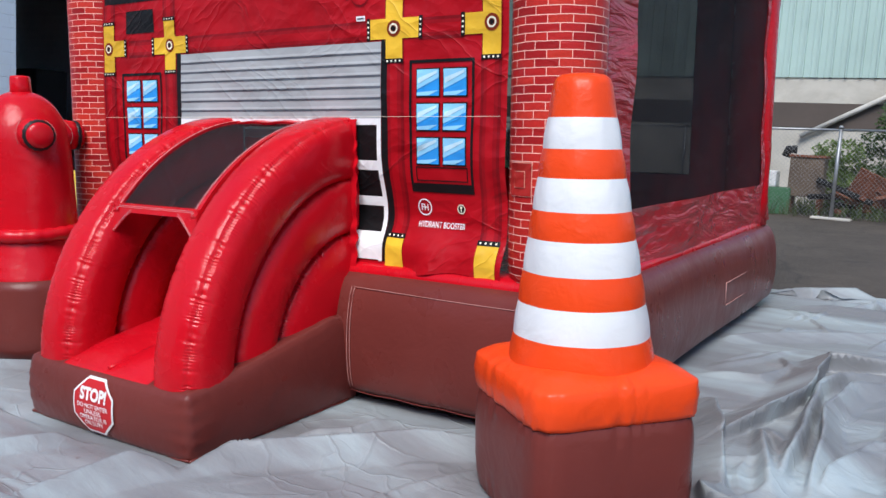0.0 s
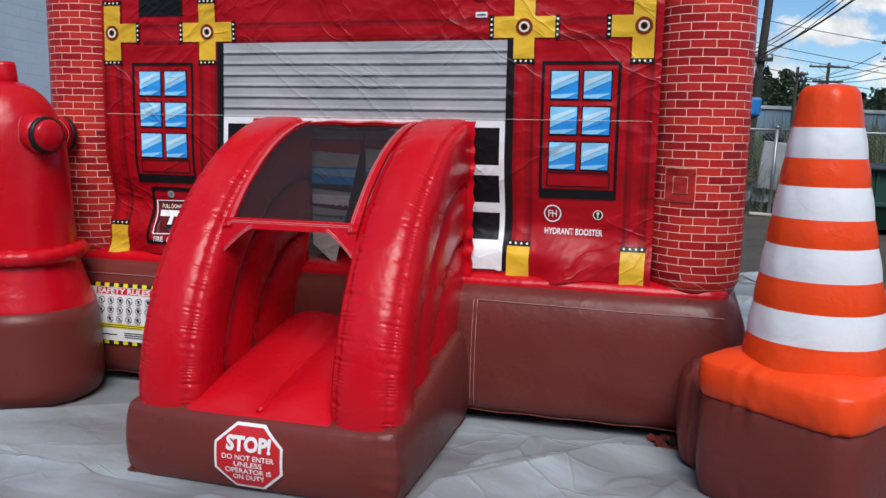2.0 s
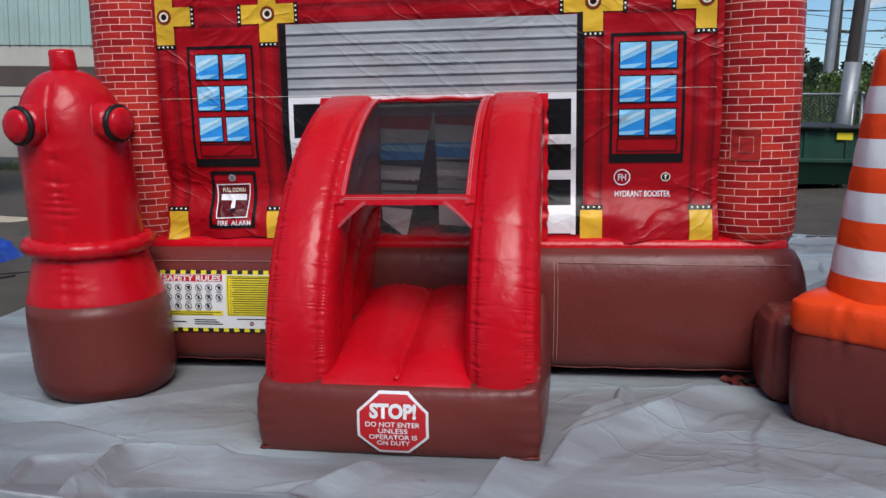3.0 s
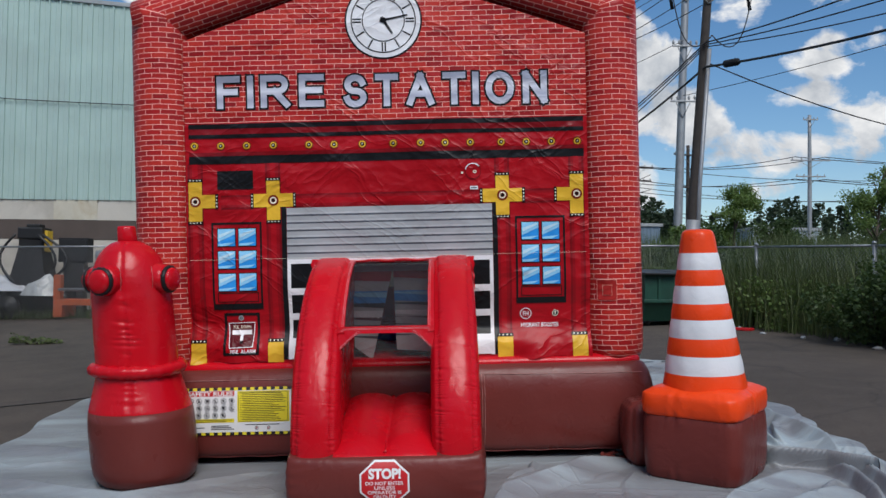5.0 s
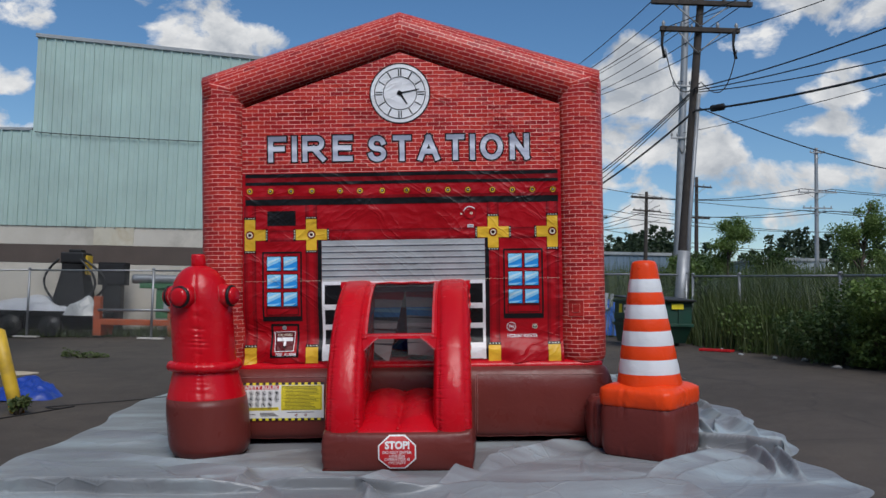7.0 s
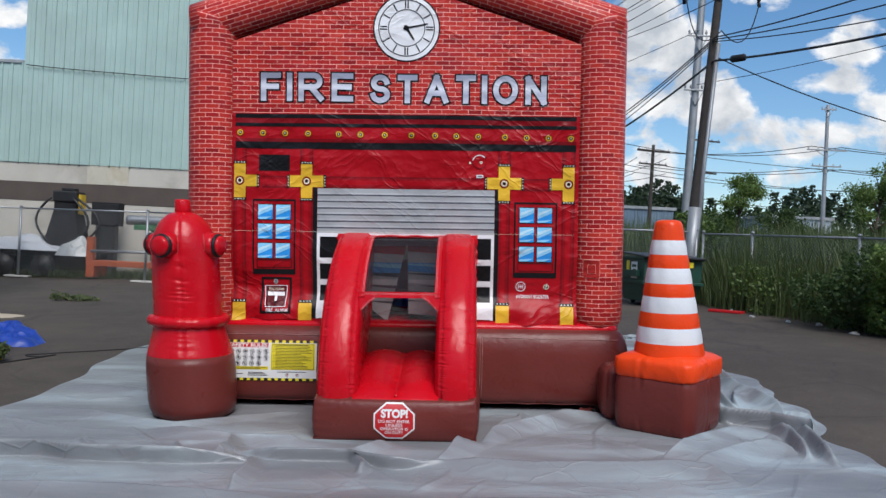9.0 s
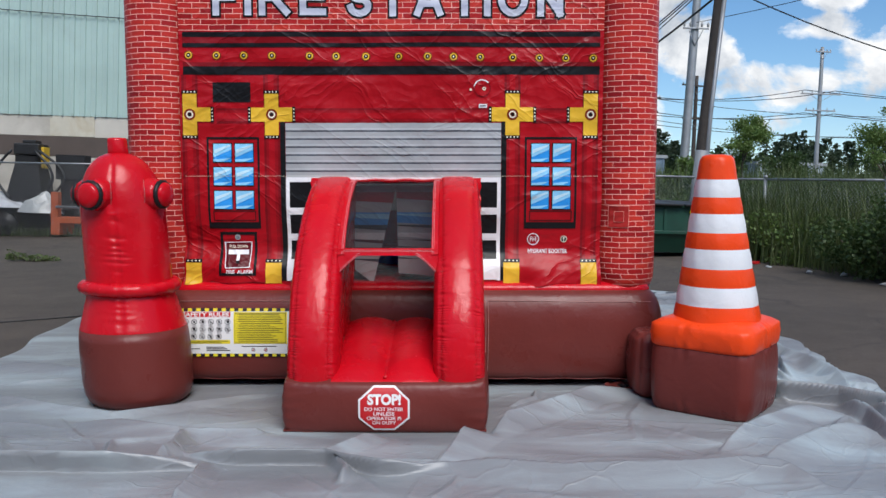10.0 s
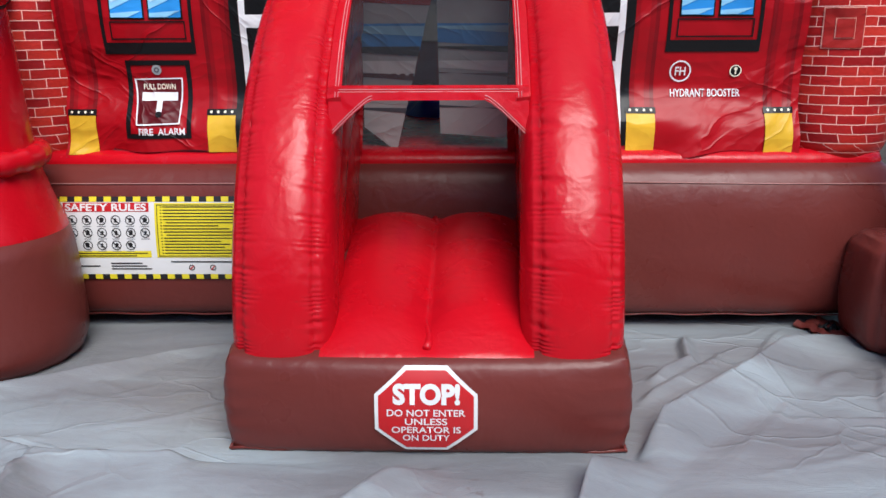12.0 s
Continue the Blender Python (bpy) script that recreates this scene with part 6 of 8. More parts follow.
    for k in range(6):
        sx, sy = [(q[:-2, 1:-1] + q[2:, 1:-1] + q[1:-1, :-2] + q[1:-1, 2:] + 2 * q[1:-1, 1:-1]) / 6 for q in (np.pad(sx, 1, mode="edge"), np.pad(sy, 1, mode="edge"))]
    # pressed flat where things stand
    def clear(d, soft=0.10):
        return np.clip(d / soft, 0, 1)
    box_d = lambda x0, x1, y0, y1: np.maximum(np.maximum(x0 - x, x - x1), np.maximum(y0 - y, y - y1))
    k = clear(box_d(-2.05, 2.05, -0.02, 4.5)) * clear(box_d(-0.62, 0.69, -1.33, 0.1), 0.16)
    k = k * clear(np.hypot(x + 1.83, y + 0.42) - 0.35) * clear(np.hypot(x - 2.345, y + 0.61) - 0.45)
    rim = (u < 0.004) | (u > 0.996) | (v > 0.996) | (v < 0.004)
    z = np.where(rim, 0.003, 0.006 + z * k)
    x, y = x + sx * k, y + sy * k
    verts = np.stack([x, y, z], -1).reshape(-1, 3).tolist()
    w1 = nx + 1
    faces = [(j * w1 + i, j * w1 + i + 1, (j + 1) * w1 + i + 1, (j + 1) * w1 + i) for j in range(ny) for i in range(nx)]
    me = bpy.data.meshes.new("ground_tarp")
    me.from_pydata(verts, [], faces)
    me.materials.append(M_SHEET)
    me.polygons.foreach_set("use_smooth", [True] * len(me.polygons))
    ob = new("ground_tarp", me)
    ob.matrix_basis = LOT
    return tagged(ob, "rucked grey tarpaulin spread on the asphalt under the castle", "tarpaulin")


tarp()


# ---- the long workshop behind ----
WALL_Y = 18.0


def workshop():
    w = thing("workshop", Matrix(), "long workshop with pale green metal cladding over a beige and brown block wall", "building", kind="structure")
    g = 0.4
    box_part("block_wall", (-19.0, 2.05, WALL_Y, WALL_Y + 0.3, g, 2.47), M_BEIGE, w, 0.01, "stained pale block wall")
    box_part("painted_band", (-19.02, 2.07, WALL_Y - 0.012, WALL_Y + 0.3, 2.473, 3.055), M_BAND, w, 0.004, "brown painted band")
    box_part("upper_block_wall", (-19.0, 2.05, WALL_Y, WALL_Y + 0.3, 3.058, 3.70), M_BEIGE, w, 0.008, "beige block course")
    box_part("end_wall", (1.75, 2.05, WALL_Y + 0.3, WALL_Y + 24, g, 3.46), M_BEIGE, w, 0.01)
    box_part("rear_mass", (-19.0, 1.7, WALL_Y + 0.35, WALL_Y + 24, g, 6.6), M_BEIGE, w, 0.01)

    def panel(x0, width, z0, z1, m=None):
        top = lambda x: z1 - (0.089 * (x + 13.4) if z1 > 8 else 0.0)
        bm = bmesh.new()
        prof = []
        k = round(width / 0.32)
        for i in range(k):
            a = x0 + i * width / k
            prof += [(a, 0.0), (a + 0.115, 0.0), (a + 0.122, -0.014), (a + 0.142, -0.014), (a + 0.149, 0.0), (a + 0.25, 0.0), (a + 0.262, -0.05), (a + 0.296, -0.05), (a + 0.308, 0.0)]
        prof.append((x0 + width, 0.0))
        rows = [[(x, WALL_Y - 0.03 + y, z if z == z0 or m is not None else top(x)) for x, y in prof] for z in (z0, z1)]
        loft(bm, rows, closed=False)
        if m is not None:
            bmesh.ops.transform(bm, matrix=m, verts=bm.verts)
        bmesh.ops.recalc_face_normals(bm, faces=bm.faces)
        part("cladding_panel", bm, M_GREENWALL, w, smooth=False)

    for i in range(16):
        panel(-13.4 + i * 0.96, 0.96, 3.66, 9.90)
    for i in range(6):
        panel(-19.16 + i * 0.96, 0.96, 3.66, 6.78)
    for i in range(6):
        panel(0, 0.96, 3.66, 9.90, Matrix.Translation((2.07 + WALL_Y - 0.03, 0, 0)) @ Matrix.Identity(4) @ Matrix.Translation((0, WALL_Y + i * 0.96, 0)) @ Matrix.Rotation(math.pi / 2, 4, "Z") @ Matrix.Translation((0, 0, 0)))
    box_part("roof_trim", (-0.05, 15.56, -0.10, 0.2, -0.03, 0.09), M_GREYBOX, w, 0.01, "pale metal verge trim", m=Matrix.Translation((-13.4, WALL_Y, 9.88)) @ Matrix.Rotation(math.atan(0.089), 4, "Y"))
    box_part("low_roof_trim", (-19.2, -13.42, WALL_Y - 0.08, WALL_Y + 0.2, 6.75, 6.85), M_GREYBOX, w, 0.01)
    box_part("tall_mass", (-13.35, 1.9, WALL_Y + 0.05, WALL_Y + 24, 3.70, 8.45), M_GREENWALL, w, 0.01)
    bar_part("downpipe", [(-0.2, WALL_Y - 0.12, 2.25), (2.15, WALL_Y - 0.12, 3.55)], 0.06, M_CONC, w, 12, "slanting pale pipe on brackets")
    bm = bmesh.new()
    tube(bm, [(-13.3 + 0.75 * i, WALL_Y - 0.11, 6.70 - 0.48 * (i / 20) ** 0.75) for i in range(21)], 0.014, 6)
    part("wall_cable", bm, M_CABLE, w)
    bm = bmesh.new()
    box(bm, -11.25, -9.95, WALL_Y - 0.02, WALL_Y, 3.065, 3.65, 0.004)
    part("patched_block", bm, plain("patched_block_paint", (0.52, 0.49, 0.40), 0.85, 0, 0.08, 2.0, dirt=(0.35, 0.24, 0.10)), w, "paler patched blocks with rust streaks", smooth=False)


workshop()


# ---- the pale block building beside the lot ----
def side_building():
    b = thing("side_building", Matrix(), "pale blue-white painted block building with a dark open vehicle door", "building", kind="structure")
    x, top = -10.0, 7.5
    z0 = -1.2
    for name, y0, y1, a, c in (("wall", -16.0, 4.1, z0, top), ("wall", 7.55, 9.45, z0, top), ("lintel", 4.1, 7.55, 4.6, top)):
        bm = bmesh.new()
        box(bm, x - 0.25, x, y0, y1, a, c)
        part(name, bm, M_PALEWALL, b, smooth=False)
    # shadow joints of the block courses, as thin recessed lines
    bm = bmesh.new()
    box(bm, x - 12, x - 0.252, 9.2, 9.45, z0, top)
    part("end_wall", bm, M_PALEWALL, b, smooth=False)
    # room behind the door: its shade is coloured in; the roof shares the black
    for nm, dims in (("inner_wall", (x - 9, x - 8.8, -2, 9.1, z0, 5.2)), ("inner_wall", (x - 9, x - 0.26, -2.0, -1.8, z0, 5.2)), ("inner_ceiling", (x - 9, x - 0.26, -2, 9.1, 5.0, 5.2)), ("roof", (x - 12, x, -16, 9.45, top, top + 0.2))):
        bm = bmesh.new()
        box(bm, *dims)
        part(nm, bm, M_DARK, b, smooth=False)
    for dims, mt, nm in (((x - 4.0, x - 3.2, 6.4, 7.1, ground_z(x, 6) - 0.1, 2.6), M_JUNK, "shelving"), ((x - 6.0, x - 4.6, 5.0, 6.0, ground_z(x, 6) - 0.1, 2.2), M_TARP, "blue_bundle")):
        box_part(nm, dims, mt, b, 0.05)
    for i in range(4):
        bar_part("door_track", [(x - 0.2, 4.1 + 3.45 * (i > 1), z0), (x - 0.2, 4.1 + 3.45 * (i > 1), 4.6)], 0.05, M_JUNK, b) if i % 2 == 0 else None


side_building()


# ---- chain-link fences ----
def fence(points, height, name_label, group):
    """Posts at the points, a top rail, and a mesh of crossing wires."""
    f = thing("chain_link_fence", Matrix(), name_label, "fence", group)
    tall = height if callable(height) else lambda x: height
    for (x, y) in points:
        z = ground_z(x, y)
        height = tall(x)
        p = bar_part("post", [(x, y, z - 0.02), (x, y, z + height + 0.04)], 0.034, M_GALV, f, 12)
        bm = bmesh.new()
        lathe(bm, [(0.044, z + height + 0.03), (0.044, z + height + 0.06), (0.02, z + height + 0.085)], 12, lambda q: (x, y))
        part("post_cap", bm, M_GALV, p)
        box_part("post_foot", (x - 0.36, x + 0.36, y - 0.12, y + 0.12, z, z + 0.05), M_CONC, f, 0.02, "flat concrete foot")
    for (xa, ya), (xb, yb) in zip(points, points[1:]):
        za, zb = ground_z(xa, ya), ground_z(xb, yb)
        bar_part("top_rail", [(xa, ya, za + tall(xa)), (xb, yb, zb + tall(xb))], 0.024, M_GALV, f, 10)
        length = math.hypot(xb - xa, yb - ya)
        step = 0.085
        bm = bmesh.new()
        h = (tall(xa) + tall(xb)) / 2 - 0.06
        gain = (tall(xb) - tall(xa)) / h
        n = int((length + h) / step)
        for s in (0, 1):
            for i in range(n + 1):
                u0 = i * step - h
                a, e = max(u0, 0.0), min(u0 + h, length)
                if e - a < 0.02:
                    continue
                pts = []
                for u in (a, e):
                    hh = (u - u0) if s == 0 else h - (u - u0)
                    t = u / length
                    pts.append((xa + (xb - xa) * t, ya + (yb - ya) * t + (0.003 if s else -0.003), za + (zb - za) * t + 0.05 + hh * (1 + gain * (t - 0.5))))
                tube(bm, pts, 0.0028, 3, False)
        part("wire_mesh", bm, M_GALV, f, "diamond wire mesh")
    return f


BACK = [(-16.6, 17.2), (-12.3, 16.15), (-8.0, 14.6), (-4.9, 14.35), (-1.8, 14.0), (1.27, 13.6), (3.5, 12.85), (6.2, 12.35)]
fence(BACK, lambda x: 1.78 - 0.022 * (x + 2), "galvanised chain-link fence along the back of the lot", "lot fences")
fence([(6.35, 12.3), (6.95, 10.65), (7.9, 7.7), (8.9, 4.7), (9.9, 1.7), (10.9, -1.3)], 1.56, "chain-link fence overgrown with weeds", "lot fences")


# ---- plain dark wall added unseen behind the camera, to darken reflections ----
def reflection_wall():
    bm = bmesh.new()
    box(bm, -45, 45, -26.3, -26.0, ground_z(-16, -12) - 0.3, 7.5, 0.03)
    solo("added_dark_wall", bm, M_BAND, Matrix(), "plain dark wall added unseen behind the camera to darken reflections", "wall", kind="structure", smooth=False)


reflection_wall()


# ---- poles and lines ----
def insulator(bm, x, y, z, h=0.16):
    lathe(bm, [(0.02, z), (0.05, z + 0.03), (0.03, z + 0.06), (0.055, z + 0.09), (0.03, z + 0.12), (0.02, z + h)], 8, lambda q: (x, y))


def utility_pole(x, y, height, lean, arms, material, r0=0.16, thick=0.06, group="utility poles", label="weathered wooden utility pole with crossarms"):
    """lean: metres that it drifts to the right for each metre of height. arms: (height, half length, turn)."""
    p = thing("utility_pole", upright(x, y), label, "utility pole", group)
    pts = [(lean * height * i / 10, 0, -0.3 if i == 0 else height * i / 10) for i in range(11)]
    bar_part("shaft", pts, [r0 * (1 - 0.035 * i) for i in range(11)], material, p, 14)
    for z, half, turn in arms:
        cx = lean * z
        m = Matrix.Translation((cx, -r0, z)) @ Matrix.Rotation(radians(turn), 4, "Z")
        bm = bmesh.new()
        box(bm, -half, half, -thick, thick, -thick, thick, 0.01, m=m)
        arm = part("crossarm", bm, material, p, smooth=False)
        for k in (-0.92, -0.45, 0.45, 0.92):
            bm = bmesh.new()
            insulator(bm, 0, 0, 0.05)
            bmesh.ops.transform(bm, matrix=m @ Matrix.Translation((k * half, 0, 0)), verts=bm.verts)
            part("insulator", bm, M_STEEL, arm)
        for s in (-1, 1):
            bm = bmesh.new()
            tube(bm, [m @ Vector((s * half * 0.55, 0, -0.05)), Vector((lean * (z - 0.6), -r0 * 0.9, z - 0.6))], 0.018, 6)
            part("brace", bm, M_STEEL, arm)
    return p


near = utility_pole(6.0, 12.5, 10.2, 0.068, [(8.55, 1.3, 3), (7.85, 1.02, 3)], M_WOOD, 0.13)
bar_part("conduit", [(0.20, -0.08, 0.0), (0.30, -0.08, 3.0), (0.52, -0.08, 6.2)], 0.055, M_STEEL, near, 10, "grey cable conduit")
bar_part("guard_sleeve", [(0.02, -0.05, 0.0), (0.17, -0.05, 2.2)], 0.155, M_STEEL, near, 12)
for s, zz in ((-0.95, 7.85), (0.85, 7.85)):
    bm = bmesh.new()
    cx = 0.068 * 7.85 + s
    tube(bm, [(cx, -0.17, 7.80), (cx - 0.02, -0.17, 7.45), (cx + 0.05, -0.17, 7.1)], [0.05, 0.03, 0.045], 8)
    part("cutout", bm, M_JUNK, near, "hanging dark fuse cutout")
for k in range(2):
    bm = bmesh.new()
    sgn = -1 if k == 0 else 1
    pts = [(0.53 + sgn * 0.9 * (1 - t) + 0.12 * sgn * math.sin(math.pi * t), -0.25, 7.3 - 0.9 * math.sin(math.pi * t * 0.8) - 0.3 * t) for t in [i / 12 for i in range(13)]]
    tube(bm, pts, 0.014, 5)
    part("jumper_wire", bm, M_CABLE, near)
utility_pole(3.9, 25.0, 10.0, 0.035, [(8.9, 1.1, 3), (4.3, 0.35, 0)], M_WOOD, 0.16)
utility_pole(11.5, -3.5, 10.4, 0.03, [(8.7, 1.3, 12), (7.9, 1.0, 12)], M_WOOD, 0.16)
utility_pole(8.7, 23.0, 16.5, 0.03, [(9.0, 0.45, 0), (7.0, 0.45, 0), (11.2, 0.45, 0)], M_STEEL, 0.17, 0.03, "utility poles", "tall grey steel utility pole with short brackets")
utility_pole(15.8, 60, 10.1, 0.01, [(9.6, 1.5, 20), (8.5, 1.3, 20)], M_WOOD, 0.2)
utility_pole(20.0, 60, 11.4, 0.0, [(10.6, 1.4, 20), (8.0, 1.2, 20)], M_WOOD, 0.2)
utility_pole(29.8, 60, 14.0, 0.0, [(10.3, 1.6, 0), (9.0, 1.2, 0), (13.6, 0.6, 0)], M_STEEL, 0.2, 0.05, "utility poles", "tall grey steel utility pole with short brackets")
utility_pole(9.4, 60, 7.9, 0.0, [(7.4, 0.7, 0)], M_WOOD, 0.16)
utility_pole(11.4, 60, 8.2, 0.0, [(7.9, 1.3, 0), (6.9, 1.0, 0)], M_WOOD, 0.16)


def power_line(a, b, sag, r=0.014, label="thin black overhead cable between utility poles"):
    a, b = Vector(a), Vector(b)
    bm = bmesh.new()
    tube(bm, [a.lerp(b, i / 24) - Vector((0, 0, sag * 4 * (i / 24) * (1 - i / 24))) for i in range(25)], r, 5)
    return solo("power_line", bm, M_CABLE, Matrix(), label, "cable", "overhead cables")


for off, z, z2, z3, r in ((-1.2, 9.3, 9.7, 9.0, 0.012), (-0.6, 9.3, 9.7, 9.0, 0.012), (0.55, 9.3, 9.7, 9.0, 0.012), (1.2, 9.3, 9.7, 9.0, 0.012),
                          (-0.95, 8.55, 9.6, 8.2, 0.012), (0.9, 8.55, 9.6, 8.2, 0.012)):
    power_line((6.55 + off, 12.35, z), (3.9 + off * 0.85, 24.9, z2), 0.25, r)
    power_line((6.55 + off, 12.35, z), (11.7 + off, -3.6, z3 + 0.1), 0.45, r)
for z, z2, z3, r in ((6.43, 5.15, 6.06, 0.028), (6.9, 5.0, 5.95, 0.013), (6.95, 5.3, 6.65, 0.015), (7.0, 5.45, 7.44, 0.017)):
    power_line((6.4, 12.3, z), (3.95, 24.85, z2), 0.3, r)
    power_line((6.42, 12.3, z), (11.6, -3.65, z3), 0.55, r)
    power_line((3.95, 24.85, z2), (-4.0, 68.0, z2 + 1.5), 0.5, r)
for off in (-0.9, 0.0, 0.9):
    power_line((3.9 + off, 24.9, 9.7), (-4.0 + off, 68.0, 11.0), 0.6, 0.012)
power_line((6.5, 12.3, 6.5), (31.0, 20.0, 8.5), 2.3, 0.016)
power_line((8.9, 22.8, 12.3), (-6, 70, 15), 1.0, 0.012)
power_line((8.9, 22.8, 10.1), (-6, 70, 13), 1.0, 0.012)
power_line((8.9, 22.8, 12.3), (21, -10, 12.5), 1.0, 0.012)
power_line((8.9, 22.8, 8.1), (21, -10, 9.5), 1.0, 0.012)
for z, z2 in ((10.6, 11.4), (9.4, 9.6)):
    for off in (-1.2, 1.2):
        power_line((15.8 + off, 60, z), (29.8 + off, 60, z2 + 0.2), 0.5, 0.03)
        power_line((29.8 + off, 60, z2 + 0.2), (70, 62, z2 + 1), 1.0, 0.03)
        power_line((9.4, 60, 7.9), (15.8 + off, 60, z - 0.6), 0.4, 0.025)
bm = bmesh.new()
tube(bm, [(6.62, 11.68, 6.33), (6.64, 11.64, 6.33), (6.76, 11.25, 6.28), (6.78, 11.2, 6.275)], [0.035, 0.085, 0.085, 0.035], 12)
solo("splice_case", bm, M_JUNK, Matrix(), "dark splice case hung on an overhead cable", "cable splice")


def pylon(x, y, h):
    """Lattice mast: four tapering legs, cross bracing and three pairs of arms."""
    p = thing("pylon", upright(x, y), "grey steel lattice power pylon far behind the lot", "pylon")
    w = lambda z: 3.1 * (1 - z / h) ** 1.3 + 0.55
    for sx in (-1, 1):
        for sy in (-1, 1):
            bar_part("leg", [(sx * w(h * i / 8), sy * w(h * i / 8), h * i / 8) for i in range(9)], 0.11, M_STEEL, p, 5)
    for i in range(12):
        z0, z1 = h * i / 12, h * (i + 1) / 12
        for s in (-1, 1):
            bar_part("lattice_bar", [(-w(z0), s * w(z0), z0), (w(z1), s * w(z1), z1)], 0.06, M_STEEL, p, 4)
            bar_part("lattice_bar", [(w(z0), s * w(z0), z0), (-w(z1), s * w(z1), z1)], 0.06, M_STEEL, p, 4)
    for z, half in ((h * 0.62, 4.6), (h * 0.75, 4.2), (h * 0.88, 3.8)):
        bar_part("arm", [(-half, 0, z), (0, 0, z + 0.5), (half, 0, z)], 0.10, M_STEEL, p, 5)
        bar_part("arm", [(-half, 0, z), (0, 0, z - 0.7), (half, 0, z)], 0.08, M_STEEL, p, 5)
    bar_part("arm", [(-1.8, 0, h), (1.8, 0, h)], 0.09, M_STEEL, p, 5)


pylon(7.0, 150.0, 31.0)
for off, z in ((-4.5, 19.5), (-4.1, 23.5), (4.5, 19.5), (4.1, 23.5), (3.7, 27.5)):
    power_line((7 + off, 150, z), (90 + off, 150, z - 6), 3.0, 0.06, "thin far high-voltage line on a pylon")

# ---- far buildings ----


def far_shed(x0, x1, y, top, material, label):
    z0 = ground_z(11, 16) - 0.2
    s = thing("far_shed", Matrix(), label, "warehouse", "far sheds")
    bm = bmesh.new()
    n = int((x1 - x0) / 0.6)
    prof = []
    for i in range(n):
        a = x0 + (x1 - x0) * i / n
        prof += [(a, 0), (a + 0.4, 0), (a + 0.44, -0.04), (a + 0.56, -0.04)]
    loft(bm, [[(x, y + d, z) for x, d in prof + [(x1, 0)]] for z in (z0, top)], closed=False)
    part("wall", bm, material, s, smooth=False)
    box_part("roof", (x0 - 0.2, x1 + 0.2, y - 0.15, y + 14, top, top + 0.25), M_GREYBOX, s, 0.02)
    box_part("rear_mass", (x0, x1, y + 0.1, y + 14, z0, top), material, s, 0.02)
    for i in range(3):
        xx = x0 + (x1 - x0) * (i + 0.6) / 3.4
        box_part("window", (xx, xx + 1.2, y - 0.06, y - 0.01, 2.6, 3.6), M_GLASSDARK, s, 0.01)


far_shed(3.0, 18.3, 62.0, 5.95, M_FARBLUE, "far blue-grey metal warehouse behind the reeds")
far_shed(26.0, 31.4, 62.0, 5.75, plain("pale_far_wall", (0.36, 0.42, 0.46), 0.6, 0, 0.08, 0.5), "far pale metal warehouse behind the trees")

shed = thing("old_shed", Matrix(), "weathered shed with a bright blue roof sheet behind the fence", "shed")
box_part("wall", (1.2, 3.65, 21.0, 24.0, 0.5, 2.98), plain("weathered_boards", (0.10, 0.09, 0.08), 0.9, 0, 0.4, 3.0, dirt=(0.25, 0.24, 0.22)), shed, 0.02, "streaked grey board wall")
box_part("roof_sheet", (1.0, 3.85, 20.8, 24.2, 2.99, 3.5), plain("blue_roof_sheet", (0.01, 0.16, 0.48), 0.45, 0, 0.1, 2.0), shed, 0.06, "blue roof sheet")


# ---- dumpster ----
def dumpster():
    d = thing("dumpster", upright(4.96, 10.62, 12), "dark green steel dumpster with black lids beside the weeds", "dumpster")
    bm = bmesh.new()
    w, dp, h = 0.66, 0.60, 1.04
    rings = [[(-w + o, -dp + o + f, z), (w - o, -dp + o + f, z), (w - o, dp - o, z), (-w + o, dp - o, z)] for z, o, f in ((0.08, 0.05, 0.16), (0.45, 0.0, 0.0), (h, 0.0, 0.0))]
    loft(bm, rings)
    body = part("body", bm, M_DUMP, d, "ribbed dark green body", smooth=False)
    for z in (0.45, 0.98):
        box_part("rim", (-w - 0.04, w + 0.04, -dp - 0.04, dp + 0.04, z, z + 0.07), M_DUMP, body, 0.015)
    for x in (-0.36, 0.36):
        box_part("rib", (x - 0.03, x + 0.03, -dp - 0.035, -dp + 0.01, 0.5, 1.0), M_DUMP, body, 0.01)
    for s in (-1, 1):
        box_part("lid", (0.02 if s > 0 else -w - 0.05, w + 0.05 if s > 0 else -0.02, -dp - 0.06, dp + 0.05, 1.06, 1.10), M_LID, d, 0.015, "black plastic lid", m=pose(0, 0, 0, 4, 0, 0))
        box_part("fork_pocket", (s * (w + 0.05) - 0.05, s * (w + 0.05) + 0.05, -0.4, 0.4, 0.60, 0.74), M_DUMP, d, 0.01)
    for x, y in ((-0.45, -0.3), (0.45, -0.3), (-0.45, 0.4), (0.45, 0.4)):
        bm = bmesh.new()
        tube(bm, [(x - 0.03, y, 0.06), (x + 0.03, y, 0.06)], 0.06, 12)
        part("castor", bm, M_LID, d)
    box_part("label_plate", (0.16, 0.44, -dp - 0.045, -dp - 0.036, 0.84, 0.96), D_YELLOW, d, 0.0, "yellow warning label")
    box_part("label_plate", (-w - 0.012, -w - 0.004, 0.16, 0.32, 0.74, 0.94), D_YELLOW, d, 0.0, "small yellow label")
    pl = box_part("label_plate", (-w - 0.012, -w - 0.004, -0.24, 0.06, 0.56, 0.92), D_WHITE, d, 0.0, "white label with dark bars")
    for i in range(3):
        box_part("label_bar", (-w - 0.016, -w - 0.013, -0.20, 0.02 - 0.05 * i, 0.80 - i * 0.10, 0.86 - i * 0.10), M_DUMP, pl, 0.0)


dumpster()


